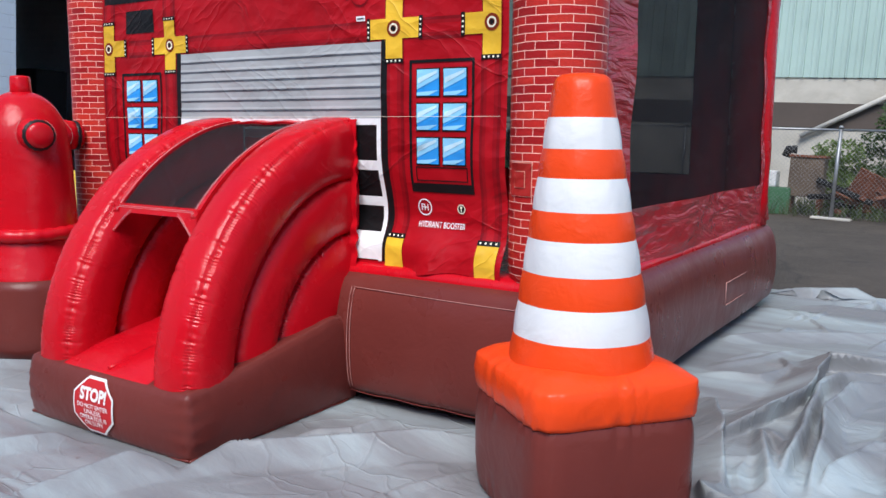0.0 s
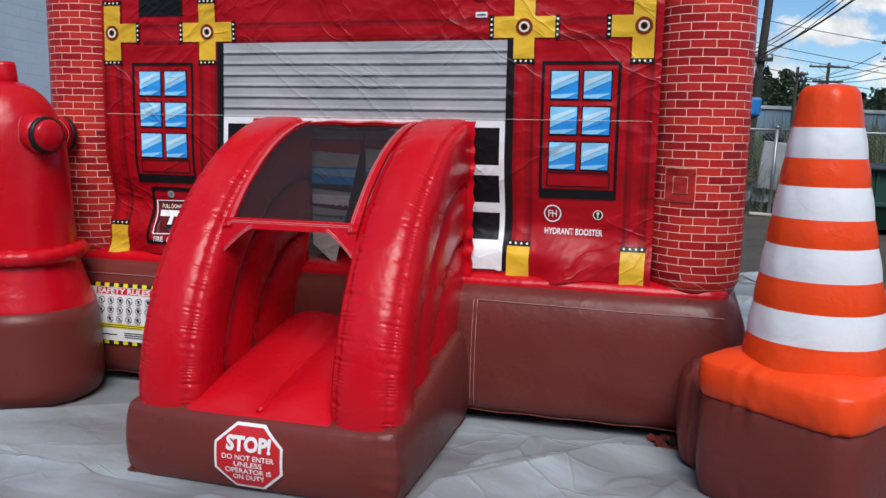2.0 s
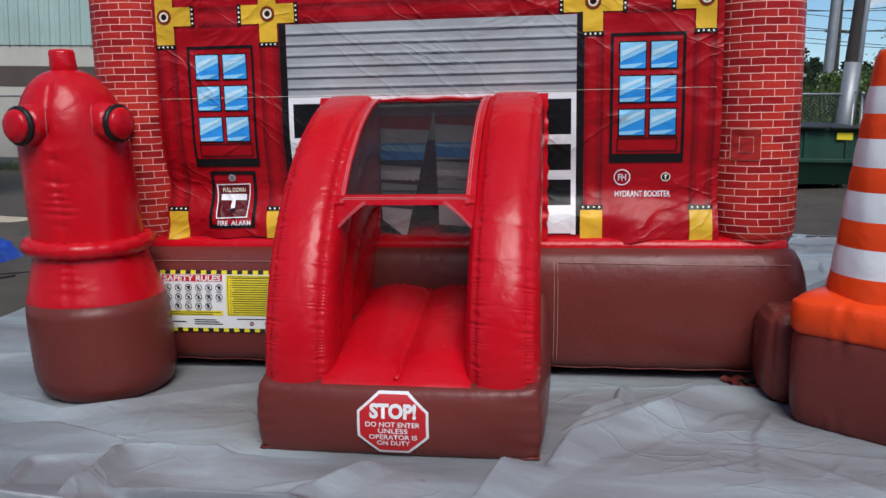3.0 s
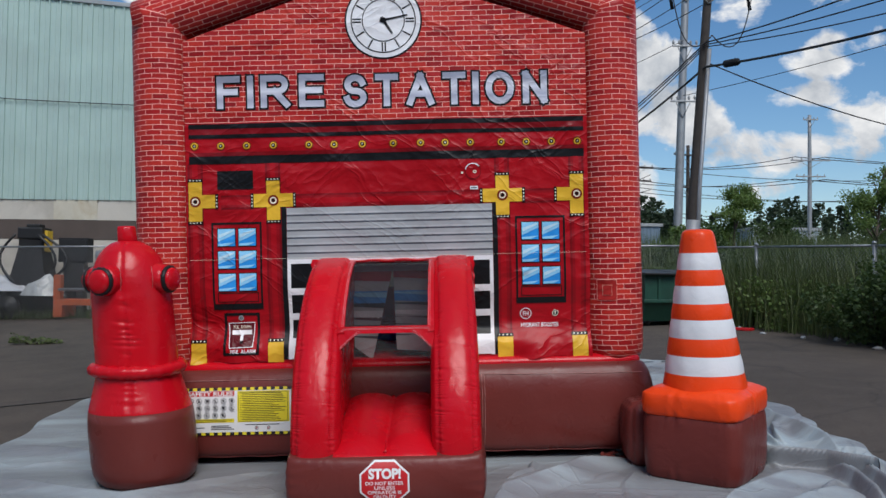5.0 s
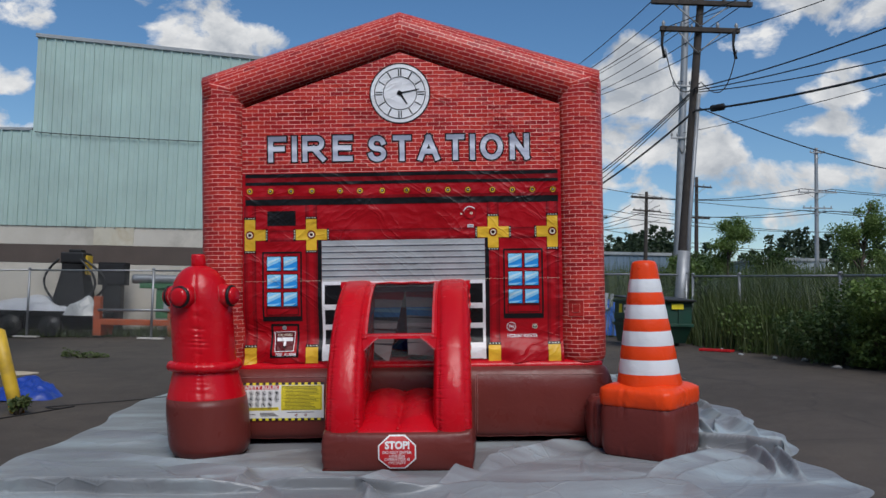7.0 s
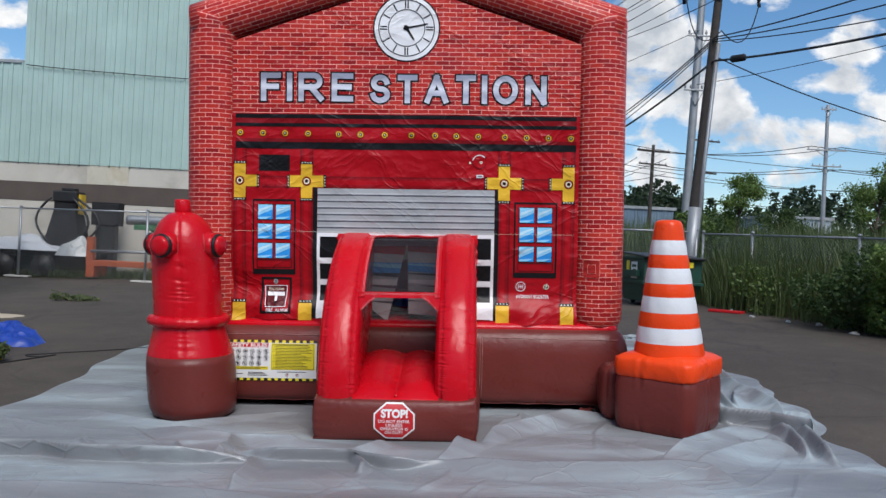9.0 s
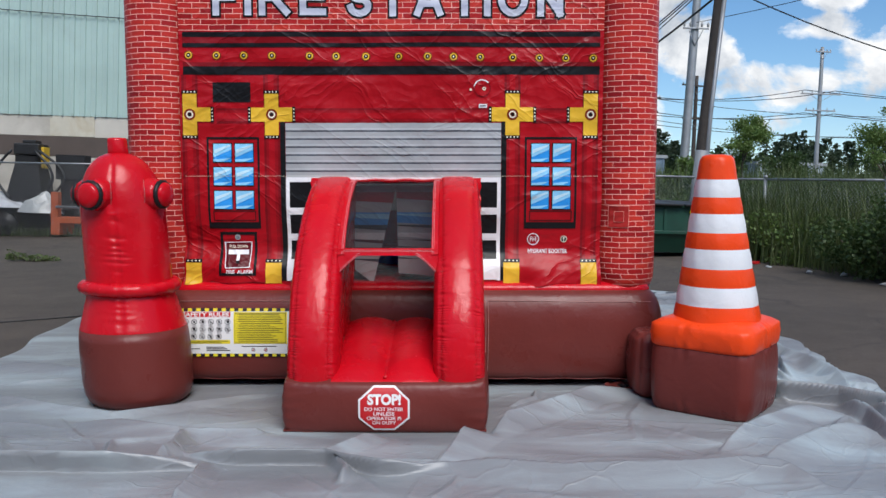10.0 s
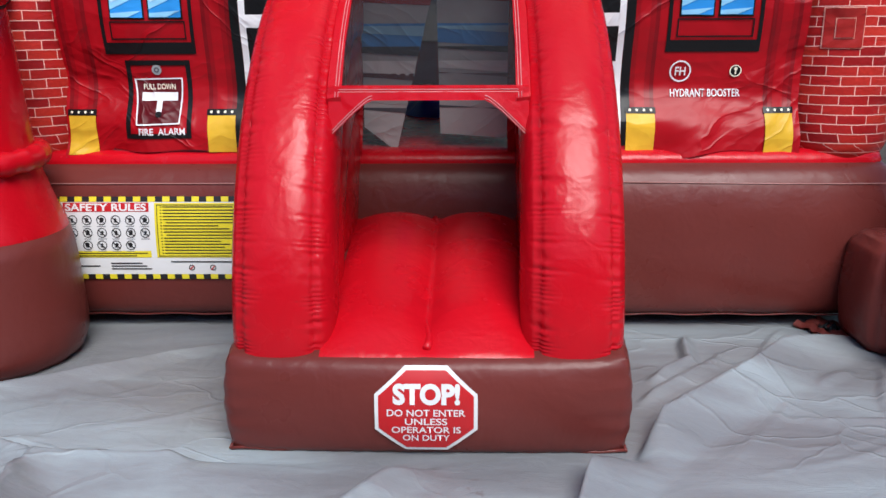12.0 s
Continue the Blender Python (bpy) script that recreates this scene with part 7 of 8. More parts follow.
def heap(name, m, rx, ry, h, material, label, category, seed, n=44, group=""):
    """A crumpled sheet thrown over a heap."""
    bm = bmesh.new()
    g = []
    for j in range(n + 1):
        row = []
        for i in range(n + 1):
            u, v = -1 + 2 * i / n, -1 + 2 * j / n
            a = math.atan2(v, u)
            k = max(abs(u), abs(v))
            e = 1 + 0.18 * noise.noise((math.cos(a) * 1.4 + seed, math.sin(a) * 1.4, seed))
            x, y = rx * e * k * math.cos(a), ry * e * k * math.sin(a)
            fold = 1 - abs(noise.noise((x * 2.6 / max(rx, 0.5) + seed, y * 3.0 / max(ry, 0.5), seed))) * 2
            fine = 1 - abs(noise.noise((x * 7 / max(rx, 0.5), y * 7 / max(ry, 0.5), seed + 4))) * 2
            z = h * (max(0.0, 1 - k ** 2.2) * (0.62 + 0.38 * noise.noise((x / rx * 1.5 + seed, y / ry * 1.5, 2.0))) + (0.16 * fold + 0.07 * fine) * (1 - k ** 4))
            row.append(bm.verts.new((x, y, max(0.004, z))))
        g.append(row)
    for j in range(n):
        for i in range(n):
            bm.faces.new((g[j][i], g[j][i + 1], g[j + 1][i + 1], g[j + 1][i]))
    return solo(name, bm, material, m, label, category, group)


heap("folded_tarp", upright(-5.68, 3.50), 0.54, 0.45, 0.32, M_TARP, "crumpled blue tarpaulin lying on the asphalt", "tarpaulin", 1.3)
heap("blue_sheet", LOT @ pose(-0.02, 1.55, 0.815), 0.22, 0.3, 0.16, M_TARP, "folded blue sheet lying on the red castle floor", "tarpaulin", 6.2, 24)
heap("cloth_sheet", upright(-7.7, 6.6), 0.9, 0.35, 0.05, plain("pale_cloth", (0.42, 0.36, 0.27), 0.9, 0, 0.1, 4.0), "pale dusty cloth lying flat on the asphalt", "cloth", 5.1)
heap("covered_mound", upright(4.75, 14.1), 0.95, 0.8, 1.15, plain("bright_blue_tarp", (0.02, 0.13, 0.52), 0.4, 0, 0.2, 5.0, 0.01, 8.0), "mound of junk under a bright blue tarpaulin behind the fence", "covered mound", 2.2)


# ---- yellow bollards ----
def bollard(x, y, h, lean, group="bollards"):
    b = thing("bollard", upright(x, y), "yellow painted steel bollard, scuffed and leaning", "bollard", group)
    bm = bmesh.new()
    tube(bm, [(lean * z, 0, z) for z in (-0.05, h * 0.3, h * 0.6, h)], 0.085, 20)
    part("post", bm, M_BOLL, b)
    bm = bmesh.new()
    lathe(bm, [(0.085, h), (0.07, h + 0.03), (0.03, h + 0.05)], 20, lambda z: (lean * h, 0))
    part("cap", bm, M_BOLL, b)


bollard(-5.10, 2.15, 1.02, -0.30)
bollard(-9.2, 7.7, 1.15, -0.05)
bollard(-9.2, 3.9, 1.15, 0.0)

# ---- cords on the asphalt ----


def ground_cord(pts, label):
    bm = bmesh.new()
    out = []
    ends = [pts[0]] + list(pts) + [pts[-1]]
    for p0, p1, p2, p3 in zip(ends, ends[1:], ends[2:], ends[3:]):
        for i in range(8):
            t = i / 8
            x, y = (0.5 * (2 * b + (c - a) * t + (2 * a - 5 * b + 4 * c - d) * t * t + (3 * b - a - 3 * c + d) * t ** 3) for a, b, c, d in zip(p0, p1, p2, p3))
            out.append((x, y, ground_z(x, y) + 0.010))
    tube(bm, out, 0.0075, 6)
    return solo("extension_lead", bm, M_CABLE, Matrix(), label, "extension lead", "ground cords")


ground_cord([(-3.2, 3.7), (-3.9, 3.1), (-4.6, 2.7), (-4.9, 2.5), (-4.7, 2.4), (-4.55, 2.55)], "black power cord looping over the asphalt")
ground_cord([(-4.55, 2.55), (-4.9, 1.9), (-5.4, 1.2), (-6.6, 0.4), (-9.6, -0.5)], "black power cord trailing across the asphalt")


# ---- yard clutter behind the left fence ----
def yard_left():
    t = thing("flat_trailer", upright(-12.0, 17.0), "low dark trailer under a silver tarp behind the fence", "trailer")
    box_part("deck", (-2.2, 1.9, -0.5, 0.4, 0.62, 0.78), M_JUNK, t, 0.02)
    box_part("chassis", (-2.2, 1.7, -0.3, 0.35, 0.22, 0.615), M_JUNK, t, 0.04)
    for x in (-1.6, -1.0, 0.2):
        bm = bmesh.new()
        tube(bm, [(x, -0.52, 0.33), (x, -0.36, 0.33)], 0.33, 20)
        wheel = part("wheel", bm, M_LID, t)
        bm = bmesh.new()
        tube(bm, [(x, -0.54, 0.33), (x, -0.50, 0.33)], 0.16, 14)
        part("rim", bm, M_JUNK, wheel)
    heap("trailer_cover", upright(-12.6, 16.95, 0, 0.80), 1.7, 0.6, 0.50, M_SILVER, "rumpled silver-white tarp over the trailer", "tarpaulin", 3.3)
    heap("plastic_wrap", upright(-10.75, 16.5, 0, 0.62), 0.62, 0.4, 0.62, plain("cloudy_plastic", (0.42, 0.43, 0.42), 0.3, 0, 0.2, 5.0), "heap of cloudy plastic sheeting behind the fence", "plastic sheeting", 8.3)

    m = thing("hopper_machine", upright(-11.45, 17.3) @ Matrix.Scale(0.86, 4), "dark hopper machine with hoses on a stand behind the fence", "machine")
    bm = bmesh.new()
    rings = [[(-a, -a * 0.8, z), (a, -a * 0.8, z), (a, a * 0.8, z), (-a, a * 0.8, z)] for z, a in ((0.9, 0.62), (1.3, 0.58), (2.35, 0.38), (2.6, 0.38))]
    loft(bm, rings)
    part("hopper", bm, M_JUNK, m, "tapered black hopper", smooth=False)
    box_part("motor", (-0.42, 0.42, -0.36, 0.36, 2.62, 3.0), M_LID, m, 0.05)
    box_part("motor_cap", (-0.2, 0.25, -0.2, 0.2, 3.0, 3.12), M_LID, m, 0.03)
    box_part("bracket", (0.42, 0.52, -0.2, 0.2, 2.2, 2.9), M_BOLL, m, 0.02, "yellow bracket")
    for x in (-0.52, 0.52):
        bar_part("leg", [(x, -0.5, 0), (x * 0.9, -0.5, 1.0)], 0.05, M_JUNK, m, 8)
    for k, (xa, xb) in enumerate(((-0.4, -0.85), (0.35, 0.8), (0.5, 1.15))):
        pts = [(xa + (xb - xa) * math.sin(math.pi * t) * 1.1 + 0.2 * t * (k > 0), -0.5, 2.75 - 1.6 * t) for t in [i / 14 for i in range(15)]]
        bar_part("hose", pts, 0.045, M_LID, m, 8)

    bx = thing("control_cabinet", upright(-10.2, 17.2), "black control cabinet on a stand behind the fence", "cabinet")
    box_part("cabinet_body", (-0.42, 0.42, -0.2, 0.2, 1.55, 2.25), M_JUNK, bx, 0.02)
    box_part("stand", (-0.3, 0.3, -0.15, 0.15, 0.0, 1.55), M_LID, bx, 0.03)
    box_part("door", (-0.38, 0.38, -0.215, -0.202, 1.6, 2.2), M_LID, bx, 0.005)

    pp = thing("duct_pipe", upright(-8.4, 16.6), "shiny galvanised duct lying on a green machine", "duct")
    bar_part("duct", [(-0.95 + 0.095 * i, 0, 1.68) for i in range(21)], [0.14 + 0.008 * (i % 2) for i in range(21)], M_GALV, pp, 18)
    box_part("cradle", (-0.7, 0.9, -0.15, 0.3, 1.4, 1.55), M_GREENM, pp, 0.02)
    box_part("machine_bed", (-0.2, 1.1, -0.1, 0.5, 0.5, 1.4), M_GREENM, pp, 0.03)
    box_part("panel", (0.05, 0.6, -0.13, -0.10, 0.7, 1.2), M_GREYBOX, pp, 0.01)
    for x in (1.0, 1.2):
        box_part("gearbox", (x, x + 0.25, -0.25, 0.2, 0.9, 1.75), M_JUNK, pp, 0.04)

    fr = thing("steel_frame", upright(-8.95, 15.95), "orange painted steel skid frame behind the fence", "steel frame")
    for dims in ((-1.25, 1.25, -0.1, 0.1, 0.32, 0.48), (-1.25, 1.25, 0.5, 0.7, 0.32, 0.48), (-1.25, -1.05, -0.1, 0.1, 0.48, 1.15), (0.95, 1.15, -0.1, 0.1, 0.48, 0.9)):
        box_part("beam", dims, M_ORFRAME, fr, 0.015)
    for x in (-1.1, 1.1):
        box_part("skid", (x - 0.12, x + 0.12, -0.15, 0.75, 0.0, 0.32), M_ORFRAME, fr, 0.02)
    bar_part("cross_tube", [(-1.1, -0.12, 0.75), (1.05, -0.12, 0.78)], 0.04, M_GALV, fr, 10)


yard_left()


def yard_right():
    c = thing("rusty_cabinet", upright(0.6, 14.7), "rusty brown machine cabinet behind the fence", "cabinet")
    box_part("cabinet_body", (-0.33, 0.33, -0.25, 0.25, 0.35, 1.15), plain("brown_enamel", (0.12, 0.085, 0.06), 0.7, 0, 0.25, 4.0), c, 0.03)
    box_part("cabinet_top", (-0.36, 0.36, -0.28, 0.28, 1.15, 1.2), M_RUST, c, 0.01)
    bm = bmesh.new()
    tube(bm, [(-0.45, -0.1, 1.15), (-0.4, -0.1, 1.3), (-0.25, -0.1, 1.3)], 0.09, 10)
    part("motor", bm, M_JUNK, c)
    for x in (-0.28, 0.28):
        box_part("leg", (x - 0.04, x + 0.04, -0.2, 0.2, 0.0, 0.35), M_RUST, c, 0.01)
    w = thing("white_crate", upright(-0.25, 14.6), "white plastic crate on a green block behind the fence", "crate")
    box_part("crate", (-0.25, 0.3, -0.2, 0.2, 0.55, 0.88), D_WHITE, w, 0.03)
    box_part("block", (-0.4, 0.6, -0.25, 0.25, 0.0, 0.55), M_GREENM, w, 0.02)
    random.seed(21)
    p = thing("scrap_pile", upright(1.95, 14.6), "pile of rusty scrap iron behind the fence", "scrap pile")
    for i in range(26):
        m = pose(random.uniform(-0.9, 0.8), random.uniform(-0.3, 0.3), random.uniform(0.1, 0.75) * (1 - 0.5 * abs(random.uniform(-1, 1))), random.uniform(-40, 40), random.uniform(-35, 35), random.uniform(0, 180))
        l = random.uniform(0.25, 0.6)
        box_part("scrap_piece", (-l, l, -0.05, 0.05, -random.uniform(0.01, 0.07), 0.04), M_RUST if i % 4 else M_JUNK, p, 0.008, m=m)
    box_part("scrap_sheet", (-0.75, 0.75, -0.03, 0.03, 0.0, 0.6), M_RUST, p, 0.01, m=pose(0.1, -0.1, 0.15, 20, 24, 8))
    b = thing("letter_box", upright(2.55, 14.0), "grey steel box on a post behind the fence", "steel box")
    box_part("box", (-0.34, 0.34, -0.2, 0.2, 1.28, 1.56), M_GREYBOX, b, 0.03)
    box_part("post", (-0.09, 0.09, -0.05, 0.05, 0.0, 1.28), M_GREYBOX, b, 0.01)
    box_part("slot_plate", (-0.1, 0.12, -0.215, -0.203, 1.36, 1.46), D_WHITE, b, 0.004)
    k = thing("grey_locker", upright(3.55, 13.9), "grey metal locker leaning behind the fence", "locker")
    box_part("locker_body", (-0.28, 0.28, -0.12, 0.12, 0.45, 1.42), M_GREYBOX, k, 0.03, m=pose(0, 0, 0, 0, 4, 0))
    box_part("hood", (-0.2, 0.2, -0.1, 0.1, 1.42, 1.6), M_JUNK, k, 0.06)
    q = thing("boat_hull", upright(3.9, 14.4), "upturned dull grey-green hull and planks behind the fence", "boat hull")
    bm = bmesh.new()
    rings = []
    for i in range(15):
        t = -1 + 2 * i / 14
        ww = 0.5 * (1 - abs(t) ** 2.4) + 0.02
        rings.append([(1.1 * t, ww * math.cos(a), 0.15 + 0.42 * math.sin(a) * (0.3 + 0.7 * (1 - t * t))) for a in [math.pi * j / 10 for j in range(11)]])
    loft(bm, rings, closed=False)
    part("hull", bm, M_GREYBOX, q)
    for i in range(3):
        box_part("plank", (-1.2, 1.0, -0.4 + i * 0.1, -0.32 + i * 0.1, 0.55 + i * 0.06, 0.59 + i * 0.06), M_RUST, q, 0.01, m=pose(0, 0, 0, 0, 2 * i, 3 * i))
    pal = thing("slatted_pallet", upright(4.3, 13.8), "pale slatted pallet leaning behind the fence", "pallet")
    for i in range(4):
        box_part("slat", (-0.3 + i * 0.16, -0.2 + i * 0.16, -0.02, 0.02, 0.7, 1.2), M_GREYBOX, pal, 0.005, m=pose(0, 0, 0, -14, 8, 0))
    box_part("rail", (-0.32, 0.32, 0.02, 0.06, 0.75, 0.83), M_GREYBOX, pal, 0.005, m=pose(0, 0, 0, -14, 8, 0))
    box_part("stand", (-0.3, 0.3, -0.1, 0.1, 0.0, 0.7), M_JUNK, pal, 0.02)


yard_right()


# ---- plants ----
def mesh_from(name, verts, faces, material, m=Matrix(), parent=None):
    me = bpy.data.meshes.new(name)
    me.from_pydata(verts, [], faces)
    me.materials.append(material)
    ob = new(name, me)
    if parent is not None:
        ob.parent = parent
    else:
        ob.matrix_basis = m
    return ob


def blade(verts, faces, x, y, z, h, w, lean, az):
    """One bent grass blade: three crossing steps that taper to a tip."""
    ca, sa = math.cos(az), math.sin(az)
    k = len(verts)
    for t, ww in ((0, 1.0), (0.45, 0.85), (0.8, 0.5)):
        d = lean * t * t * h
        px, py, pz = x + d * ca, y + d * sa, z + h * t * (1 - 0.25 * abs(lean) * t)
        verts += [(px - sa * w * ww, py + ca * w * ww, pz), (px + sa * w * ww, py - ca * w * ww, pz)]
    d = lean * h
    verts.append((x + d * ca, y + d * sa, z + h * (1 - 0.25 * abs(lean))))
    faces += [(k, k + 1, k + 3, k + 2), (k + 2, k + 3, k + 5, k + 4), (k + 4, k + 5, k + 6)]


def leaf(verts, faces, p, size, rnd):
    a, b = rnd.uniform(0, 6.283), rnd.uniform(-0.9, 0.9)
    u = Vector((math.cos(a) * math.cos(b), math.sin(a) * math.cos(b), math.sin(b)))
    v = u.orthogonal().normalized()
    v = (Matrix.Rotation(rnd.uniform(0, 6.283), 3, u) @ v) * size * 0.42
    u = u * size
    p = Vector(p)
    k = len(verts)
    verts += [tuple(p), tuple(p + u * 0.45 + v), tuple(p + u), tuple(p + u * 0.45 - v)]
    faces.append((k, k + 1, k + 2, k + 3))


def weed_edge(s):
    """The ragged line where the weeds meet the asphalt, from far to near."""
    pts = [(5.75, 11.6), (5.9, 9.9), (6.75, 7.9), (7.5, 5.4), (8.3, 2.6), (9.3, -1.0)]
    f = s * (len(pts) - 1)
    i = min(int(f), len(pts) - 2)
    t = f - i
    return pts[i][0] + (pts[i + 1][0] - pts[i][0]) * t, pts[i][1] + (pts[i + 1][1] - pts[i][1]) * t


def reeds():
    rnd = random.Random(11)
    verts, faces = [], []
    for i in range(17000):
        s = rnd.random()
        ex, ey = weed_edge(s)
        d = rnd.random() ** 0.8 * 4.2
        x, y = ex + d * 0.94, ey + d * 0.33 + rnd.uniform(-0.2, 0.2)
        h = rnd.uniform(0.75, 1.45) + 0.75 * min(1.0, d / 1.5) * rnd.random()
        if d < 0.3:
            h *= 0.55
        blade(verts, faces, x, y, ground_z(x, y) - 0.02, h, rnd.uniform(0.006, 0.013), rnd.uniform(0.05, 0.55), rnd.uniform(0, 6.283))
    tagged(mesh_from("reed_bed", verts, faces, M_REED), "dense tall green reeds and grass along the fence", "reeds", kind="stuff")
    verts, faces = [], []
    for i in range(9000):
        x = rnd.uniform(-17, 11)
        y = 13.9 - 0.19 * x + rnd.uniform(0.15, 2.6)
        if y > 17.6 and x < 2.5:
            continue
        h = rnd.uniform(0.15, 0.5) if x < 2.8 else rnd.uniform(0.4, 1.5)
        blade(verts, faces, x, y, ground_z(x, y) - 0.02, h, rnd.uniform(0.006, 0.012), rnd.uniform(0.1, 0.8), rnd.uniform(0, 6.283))
    tagged(mesh_from("rough_grass", verts, faces, M_REED), "rough green grass behind the chain-link fence", "grass", kind="stuff")
    verts, faces = [], []
    for i in range(16000):
        y = rnd.uniform(16.5, 40)
        x = rnd.uniform(4.2, 8 + y * 0.7)
        h = rnd.uniform(1.2, 2.1) + 0.02 * y
        blade(verts, faces, x, y, ground_z(x, y) - 0.02, h, rnd.uniform(0.012, 0.024), rnd.uniform(0.05, 0.45), rnd.uniform(0, 6.283))
    tagged(mesh_from("reed_field", verts, faces, M_REED), "field of tall pale green reeds behind the lot", "reeds", kind="stuff")


reeds()


def shrub(x, y, blobs, n, material, label, size=0.07, group="shrubs"):
    """blobs: (dx, dy, z, rx, ry, rz) of the clumps that the leaves gather in."""
    s = thing("shrub", upright(x, y), label, "shrub", group)
    rnd = random.Random(int(x * 100 + y * 37))
    bm = bmesh.new()
    for dx, dy, z, rx, ry, rz in blobs:
        tube(bm, [(dx * 0.2, dy * 0.2, 0), (dx * 0.7, dy * 0.7, z * 0.55), (dx, dy, z)], [0.03, 0.02, 0.008], 6)
    part("stems", bm, M_BARK, s)
    verts, faces = [], []
    tot = sum(b[3] * b[4] * b[5] for b in blobs)
    for dx, dy, z, rx, ry, rz in blobs:
        for i in range(int(1.5 * n * rx * ry * rz / tot)):
            while True:
                u = Vector((rnd.uniform(-1, 1), rnd.uniform(-1, 1), rnd.uniform(-1, 1)))
                if 0.2 < u.length < 1.0:
                    break
            u = u.normalized() * u.length ** 0.4
            k = 1 + 0.35 * noise.noise((u.x * 2 + x, u.y * 2 + y, u.z * 2))
            p = (dx + u.x * rx * k, dy + u.y * ry * k, max(0.03, z + u.z * rz * k))
            leaf(verts, faces, p, size * rnd.uniform(0.6, 1.3), rnd)
    mesh_from("foliage", verts, faces, material, parent=s)


rb = random.Random(4)


def blobs_of(n, spread, h, r):
    return [(rb.uniform(-spread, spread), rb.uniform(-spread, spread), rb.uniform(0.3, 1.0) * h, r * rb.uniform(0.6, 1.2), r * rb.uniform(0.6, 1.2), r * rb.uniform(0.6, 1.1)) for _ in range(n)]


for x, y, h, n, mt in ((7.55, 6.9, 1.15, 4200, M_LEAFD), (8.0, 5.7, 1.35, 5200, M_LEAF), (8.3, 4.7, 1.2, 5200, M_LEAFD), (8.9, 3.9, 1.5, 5200, M_LEAFD), (9.2, 2.4, 1.3, 4200, M_LEAF), (6.9, 9.3, 0.6, 1800, M_LEAF), (9.9, 6.2, 2.0, 5200, M_LEAF), (10.6, 4.4, 2.1, 5200, M_LEAFD)):
    shrub(x, y, blobs_of(9, 0.75, h, 0.48), n, mt, "dense dark green shrub among weeds at the lot's edge")
shrub(0.9, 15.6, blobs_of(6, 0.5, 1.3, 0.42), 2600, M_LEAF, "leafy green shrub behind the fence")
shrub(2.2, 15.4, blobs_of(8, 0.6, 1.9, 0.45), 3600, M_LEAFD, "leafy green shrub behind the fence")
shrub(6.4, 13.8, blobs_of(7, 0.6, 1.6, 0.45), 3000, M_LEAF, "leafy green shrub behind the fence")
shrub(7.4, 14.6, blobs_of(7, 0.7, 1.9, 0.5), 3000, M_LEAFD, "leafy green shrub behind the fence")
shrub(-5.02, 1.98, blobs_of(5, 0.12, 0.16, 0.07), 200, M_REED, "small weed growing at the foot of the bollard", 0.06)
shrub(-7.5, 9.4, [(-0.3, 0, 0.07, 0.2, 0.12, 0.08), (0.1, 0, 0.06, 0.22, 0.15, 0.07), (0.35, 0.05, 0.05, 0.16, 0.12, 0.05), (-0.4, 0, 0.12, 0.09, 0.1, 0.10)], 330, M_REED, "low weeds growing from a crack in the asphalt", 0.05)


def tree(x, y, h, spread, n, material, label, leaf_size=0.16, bare=0.3):
    t = thing("tree", upright(x, y), label, "tree", "trees behind the lot")
    rnd = random.Random(int(x * 131 + y * 17))
    bm = bmesh.new()
    bend = [(rnd.uniform(-0.06, 0.06) * h * (i / 6), rnd.uniform(-0.06, 0.06) * h * (i / 6), h * 0.92 * i / 6) for i in range(7)]
    tube(bm, bend, [0.022 * h * (1 - 0.14 * i) for i in range(7)], 8)
    part("trunk", bm, M_BARK, t)
    tips = []
    bm = bmesh.new()
    for i in range(26):
        z = h * rnd.uniform(bare, 0.95)
        k = min(5, int(z / (h * 0.92) * 6))
        a = i * 2.4 + rnd.uniform(-0.4, 0.4)
        reach = spread * (1.0 - 0.65 * max(0.0, (z / h - 0.45) / 0.55)) * rnd.uniform(0.55, 1.1)
        base = Vector(bend[k]); base.z = z
        tip = base + Vector((math.cos(a) * reach, math.sin(a) * reach, reach * rnd.uniform(0.25, 0.8)))
        mid = base.lerp(tip, 0.5) + Vector((0, 0, 0.06 * h))
        tube(bm, [base, mid, tip], [0.009 * h, 0.006 * h, 0.002 * h], 5)
        tips += [(tip, 1.0), (mid, 0.8), (base.lerp(tip, 0.75), 0.8)]
    part("limbs", bm, M_BARK, t)
    tips.append((Vector(bend[-1]) + Vector((0, 0, 0.04 * h)), 0.7))
    verts, faces = [], []
    for i in range(n):
        c, k = tips[rnd.randrange(len(tips))]
        r = spread * 0.27 * k
        p = c + Vector((rnd.gauss(0, r * 0.5), rnd.gauss(0, r * 0.5), rnd.gauss(0, r * 0.42)))
        leaf(verts, faces, p, leaf_size * rnd.uniform(0.6, 1.3), rnd)
    mesh_from("crown", verts, faces, material, parent=t)


tree(9.0, 17.7, 3.3, 0.85, 15000, M_LEAF, "young leafy tree behind the fence", 0.06, 0.12)
tree(13.0, 17.4, 3.7, 1.0, 15000, M_LEAF, "young leafy tree with light green leaves behind reeds", 0.06, 0.15)
tree(15.2, 18.0, 3.6, 1.4, 15000, M_LEAF, "bushy tree behind the reeds", 0.07, 0.15)
tree(17.0, 17.5, 3.7, 1.5, 15000, M_LEAF, "bushy tree behind the reeds", 0.07, 0.15)
tree(11.4, 20.5, 2.3, 1.0, 6000, M_LEAFD, "low bushy tree behind the reeds", 0.09, 0.1)
tree(7.5, 18.5, 2.1, 0.8, 5000, M_LEAF, "low bushy tree beside the poles", 0.09, 0.1)


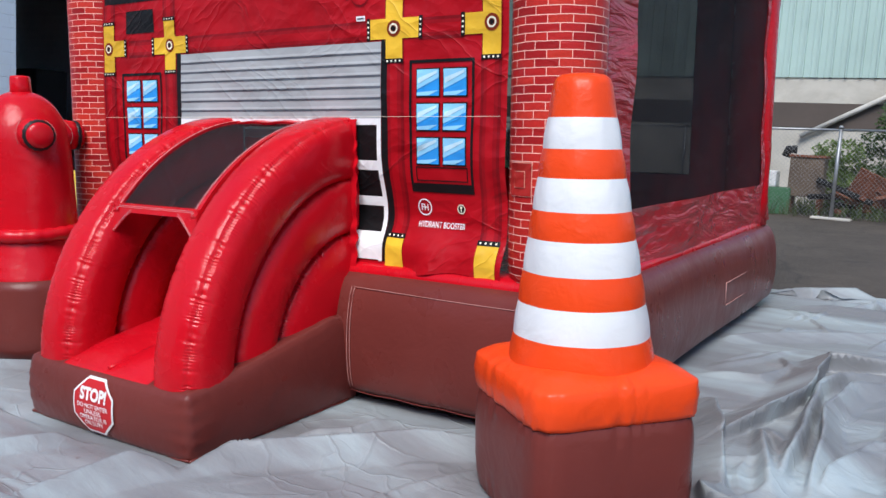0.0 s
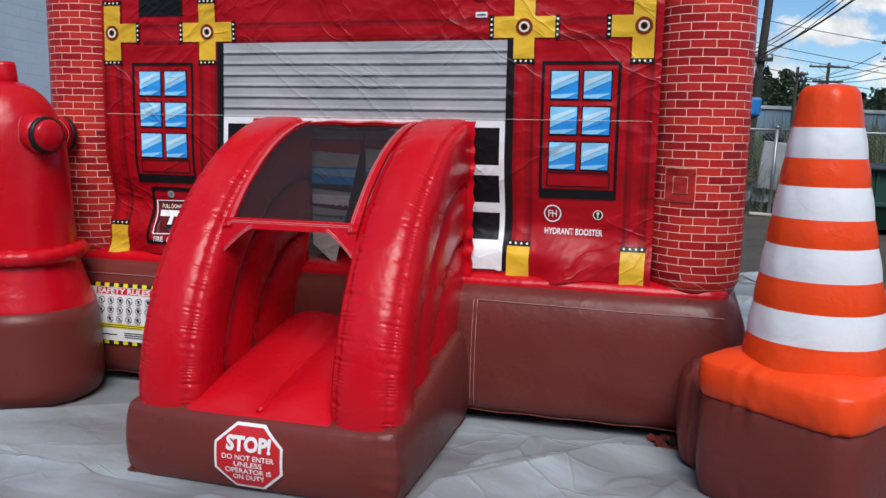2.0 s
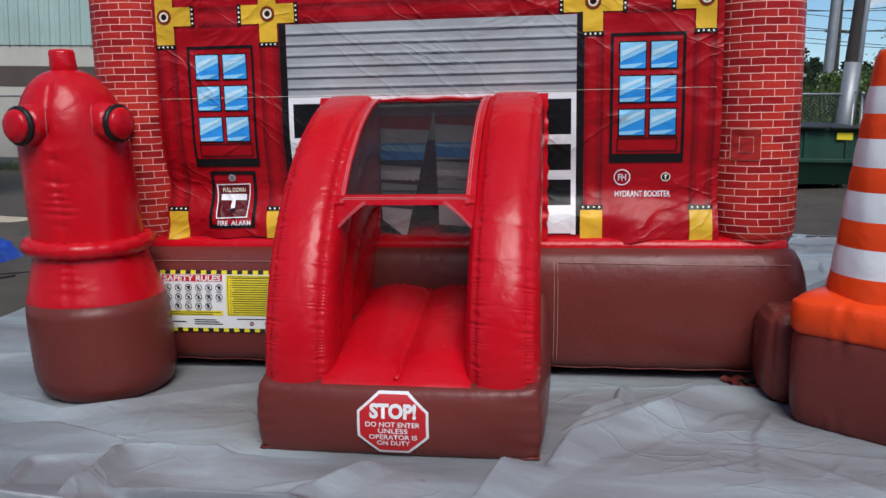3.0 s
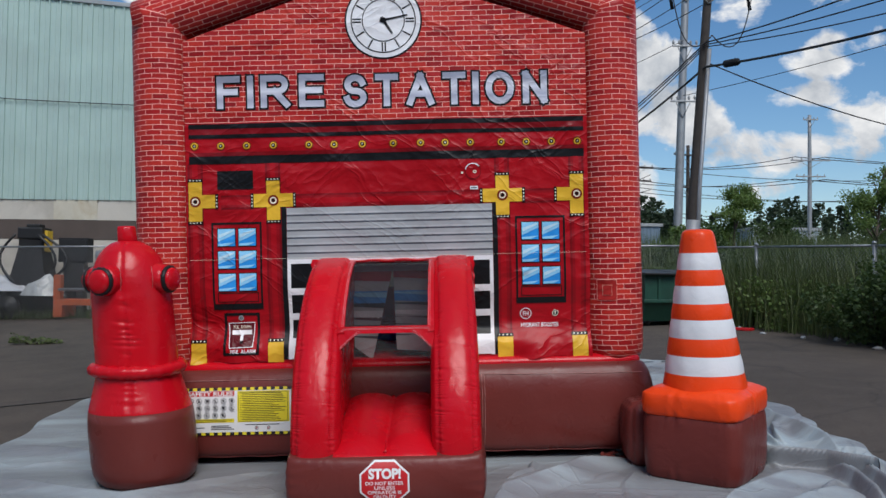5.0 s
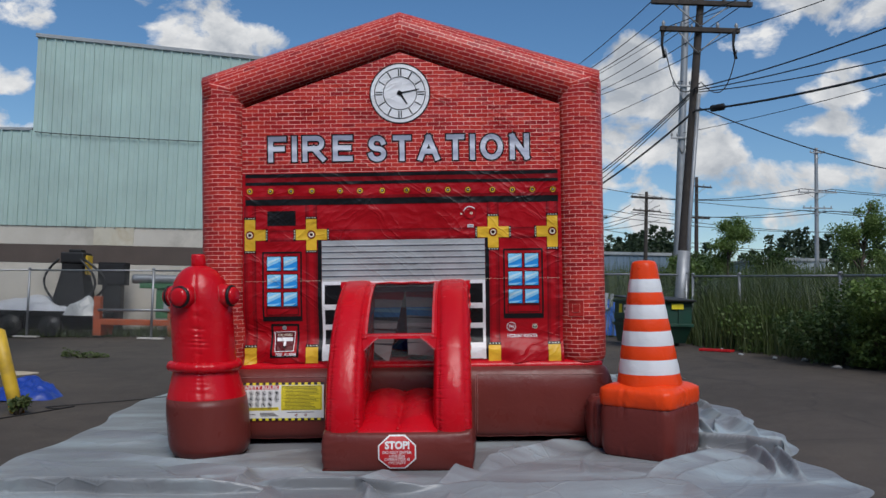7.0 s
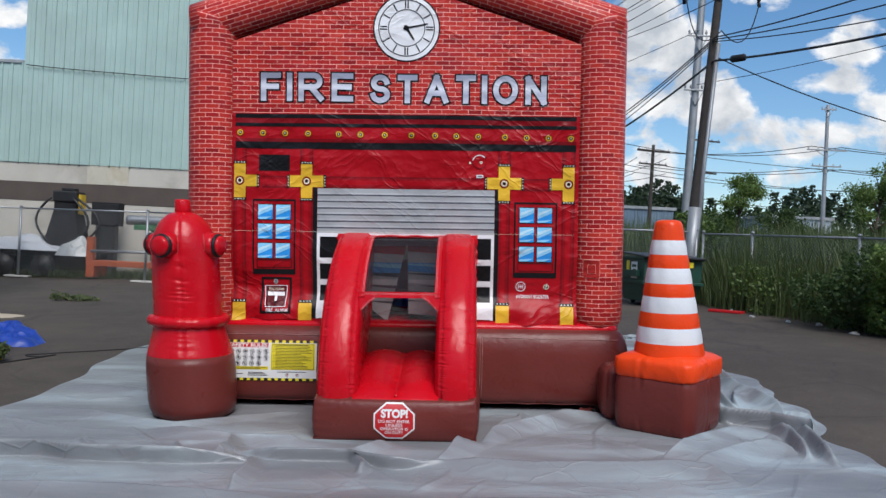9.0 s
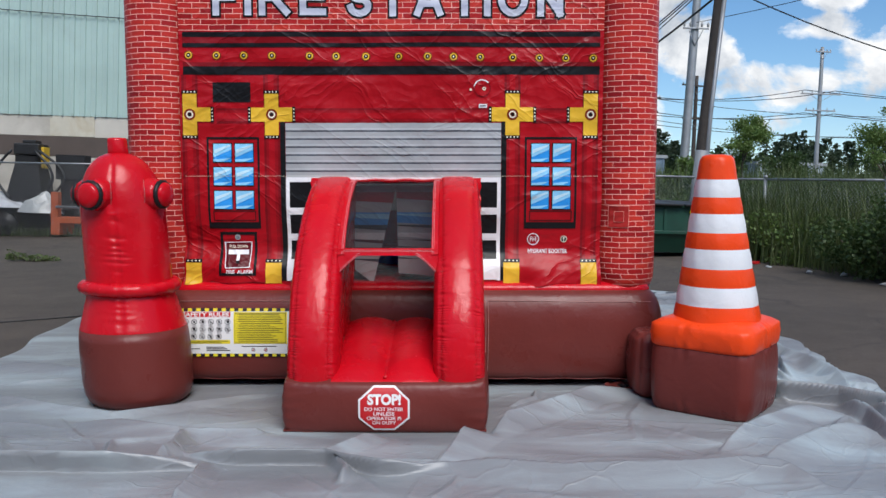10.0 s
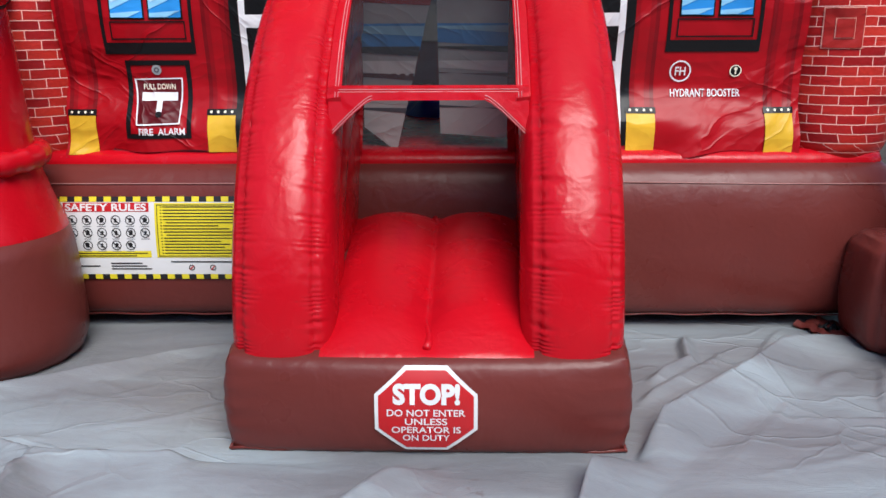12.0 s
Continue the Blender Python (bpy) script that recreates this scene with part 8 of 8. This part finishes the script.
def far_woods():
    """The wooded skyline: many leafy clumps of uneven height."""
    rnd = random.Random(8)
    verts, faces = [], []
    for i in range(540):
        x = rnd.uniform(-6, 125) if i < 420 else rnd.uniform(2, 25)
        y = rnd.uniform(76, 96)
        top = 8.6 + 1.4 * noise.noise((x * 0.09, 0.0, 0.0)) + 1.8 * noise.noise((x * 0.35, 3.0, 0.0)) + rnd.uniform(-1.6, 0.7)
        if 24 < x < 36:
            top *= 0.76
        r = rnd.uniform(0.9, 2.0)
        for k in range(330):
            z = top * (1 - rnd.random() ** 1.5)
            rr = r * math.sqrt(max(0.03, 1 - (z / top) ** 2.2)) * (0.8 + 0.4 * noise.noise((x, z * 0.8, 1.0)))
            a, q = rnd.uniform(0, 6.283), math.sqrt(rnd.random())
            leaf(verts, faces, (x + rr * q * math.cos(a), y + rr * q * math.sin(a), ground_z(11, 16) + z), rnd.uniform(0.22, 0.48), rnd)
    tagged(mesh_from("far_woods", verts, faces, M_FARLEAF), "dark wooded skyline beyond the reeds", "woods", kind="stuff")


far_woods()


def litter():
    """Scraps along the weed edge."""
    rnd = random.Random(17)
    for i in range(7):
        s = 0.2 + 0.42 * rnd.random()
        ex, ey = weed_edge(s)
        x, y = ex - rnd.uniform(-0.05, 0.35), ey - rnd.uniform(0.0, 0.2)
        bm = bmesh.new()
        bmesh.ops.create_icosphere(bm, subdivisions=2, radius=1.0)
        a, b, c = rnd.uniform(0.03, 0.08), rnd.uniform(0.03, 0.06), rnd.uniform(0.02, 0.045)
        for v in bm.verts:
            k = 1 + 0.5 * noise.noise((v.co.x * 1.7 + i, v.co.y * 1.7, v.co.z * 1.7))
            v.co = Vector((v.co.x * a * k, v.co.y * b * k, max(-0.3, v.co.z) * c * k + c * 0.3))
        solo("litter", bm, (M_GREYBOX, M_GREYBOX, M_CONC)[i % 3], upright(x, y, rnd.uniform(0, 180)), "crumpled pale scrap of litter at the weeds' edge", "litter", "litter along the weeds")
    bm = bmesh.new()
    box(bm, -0.34, 0.34, -0.12, 0.12, 0, 0.05, 0.012)
    solo("red_board", bm, D_RED, upright(5.95, 9.1, -40), "flat red plastic piece lying by the weeds", "litter", "litter along the weeds", smooth=False)


litter()
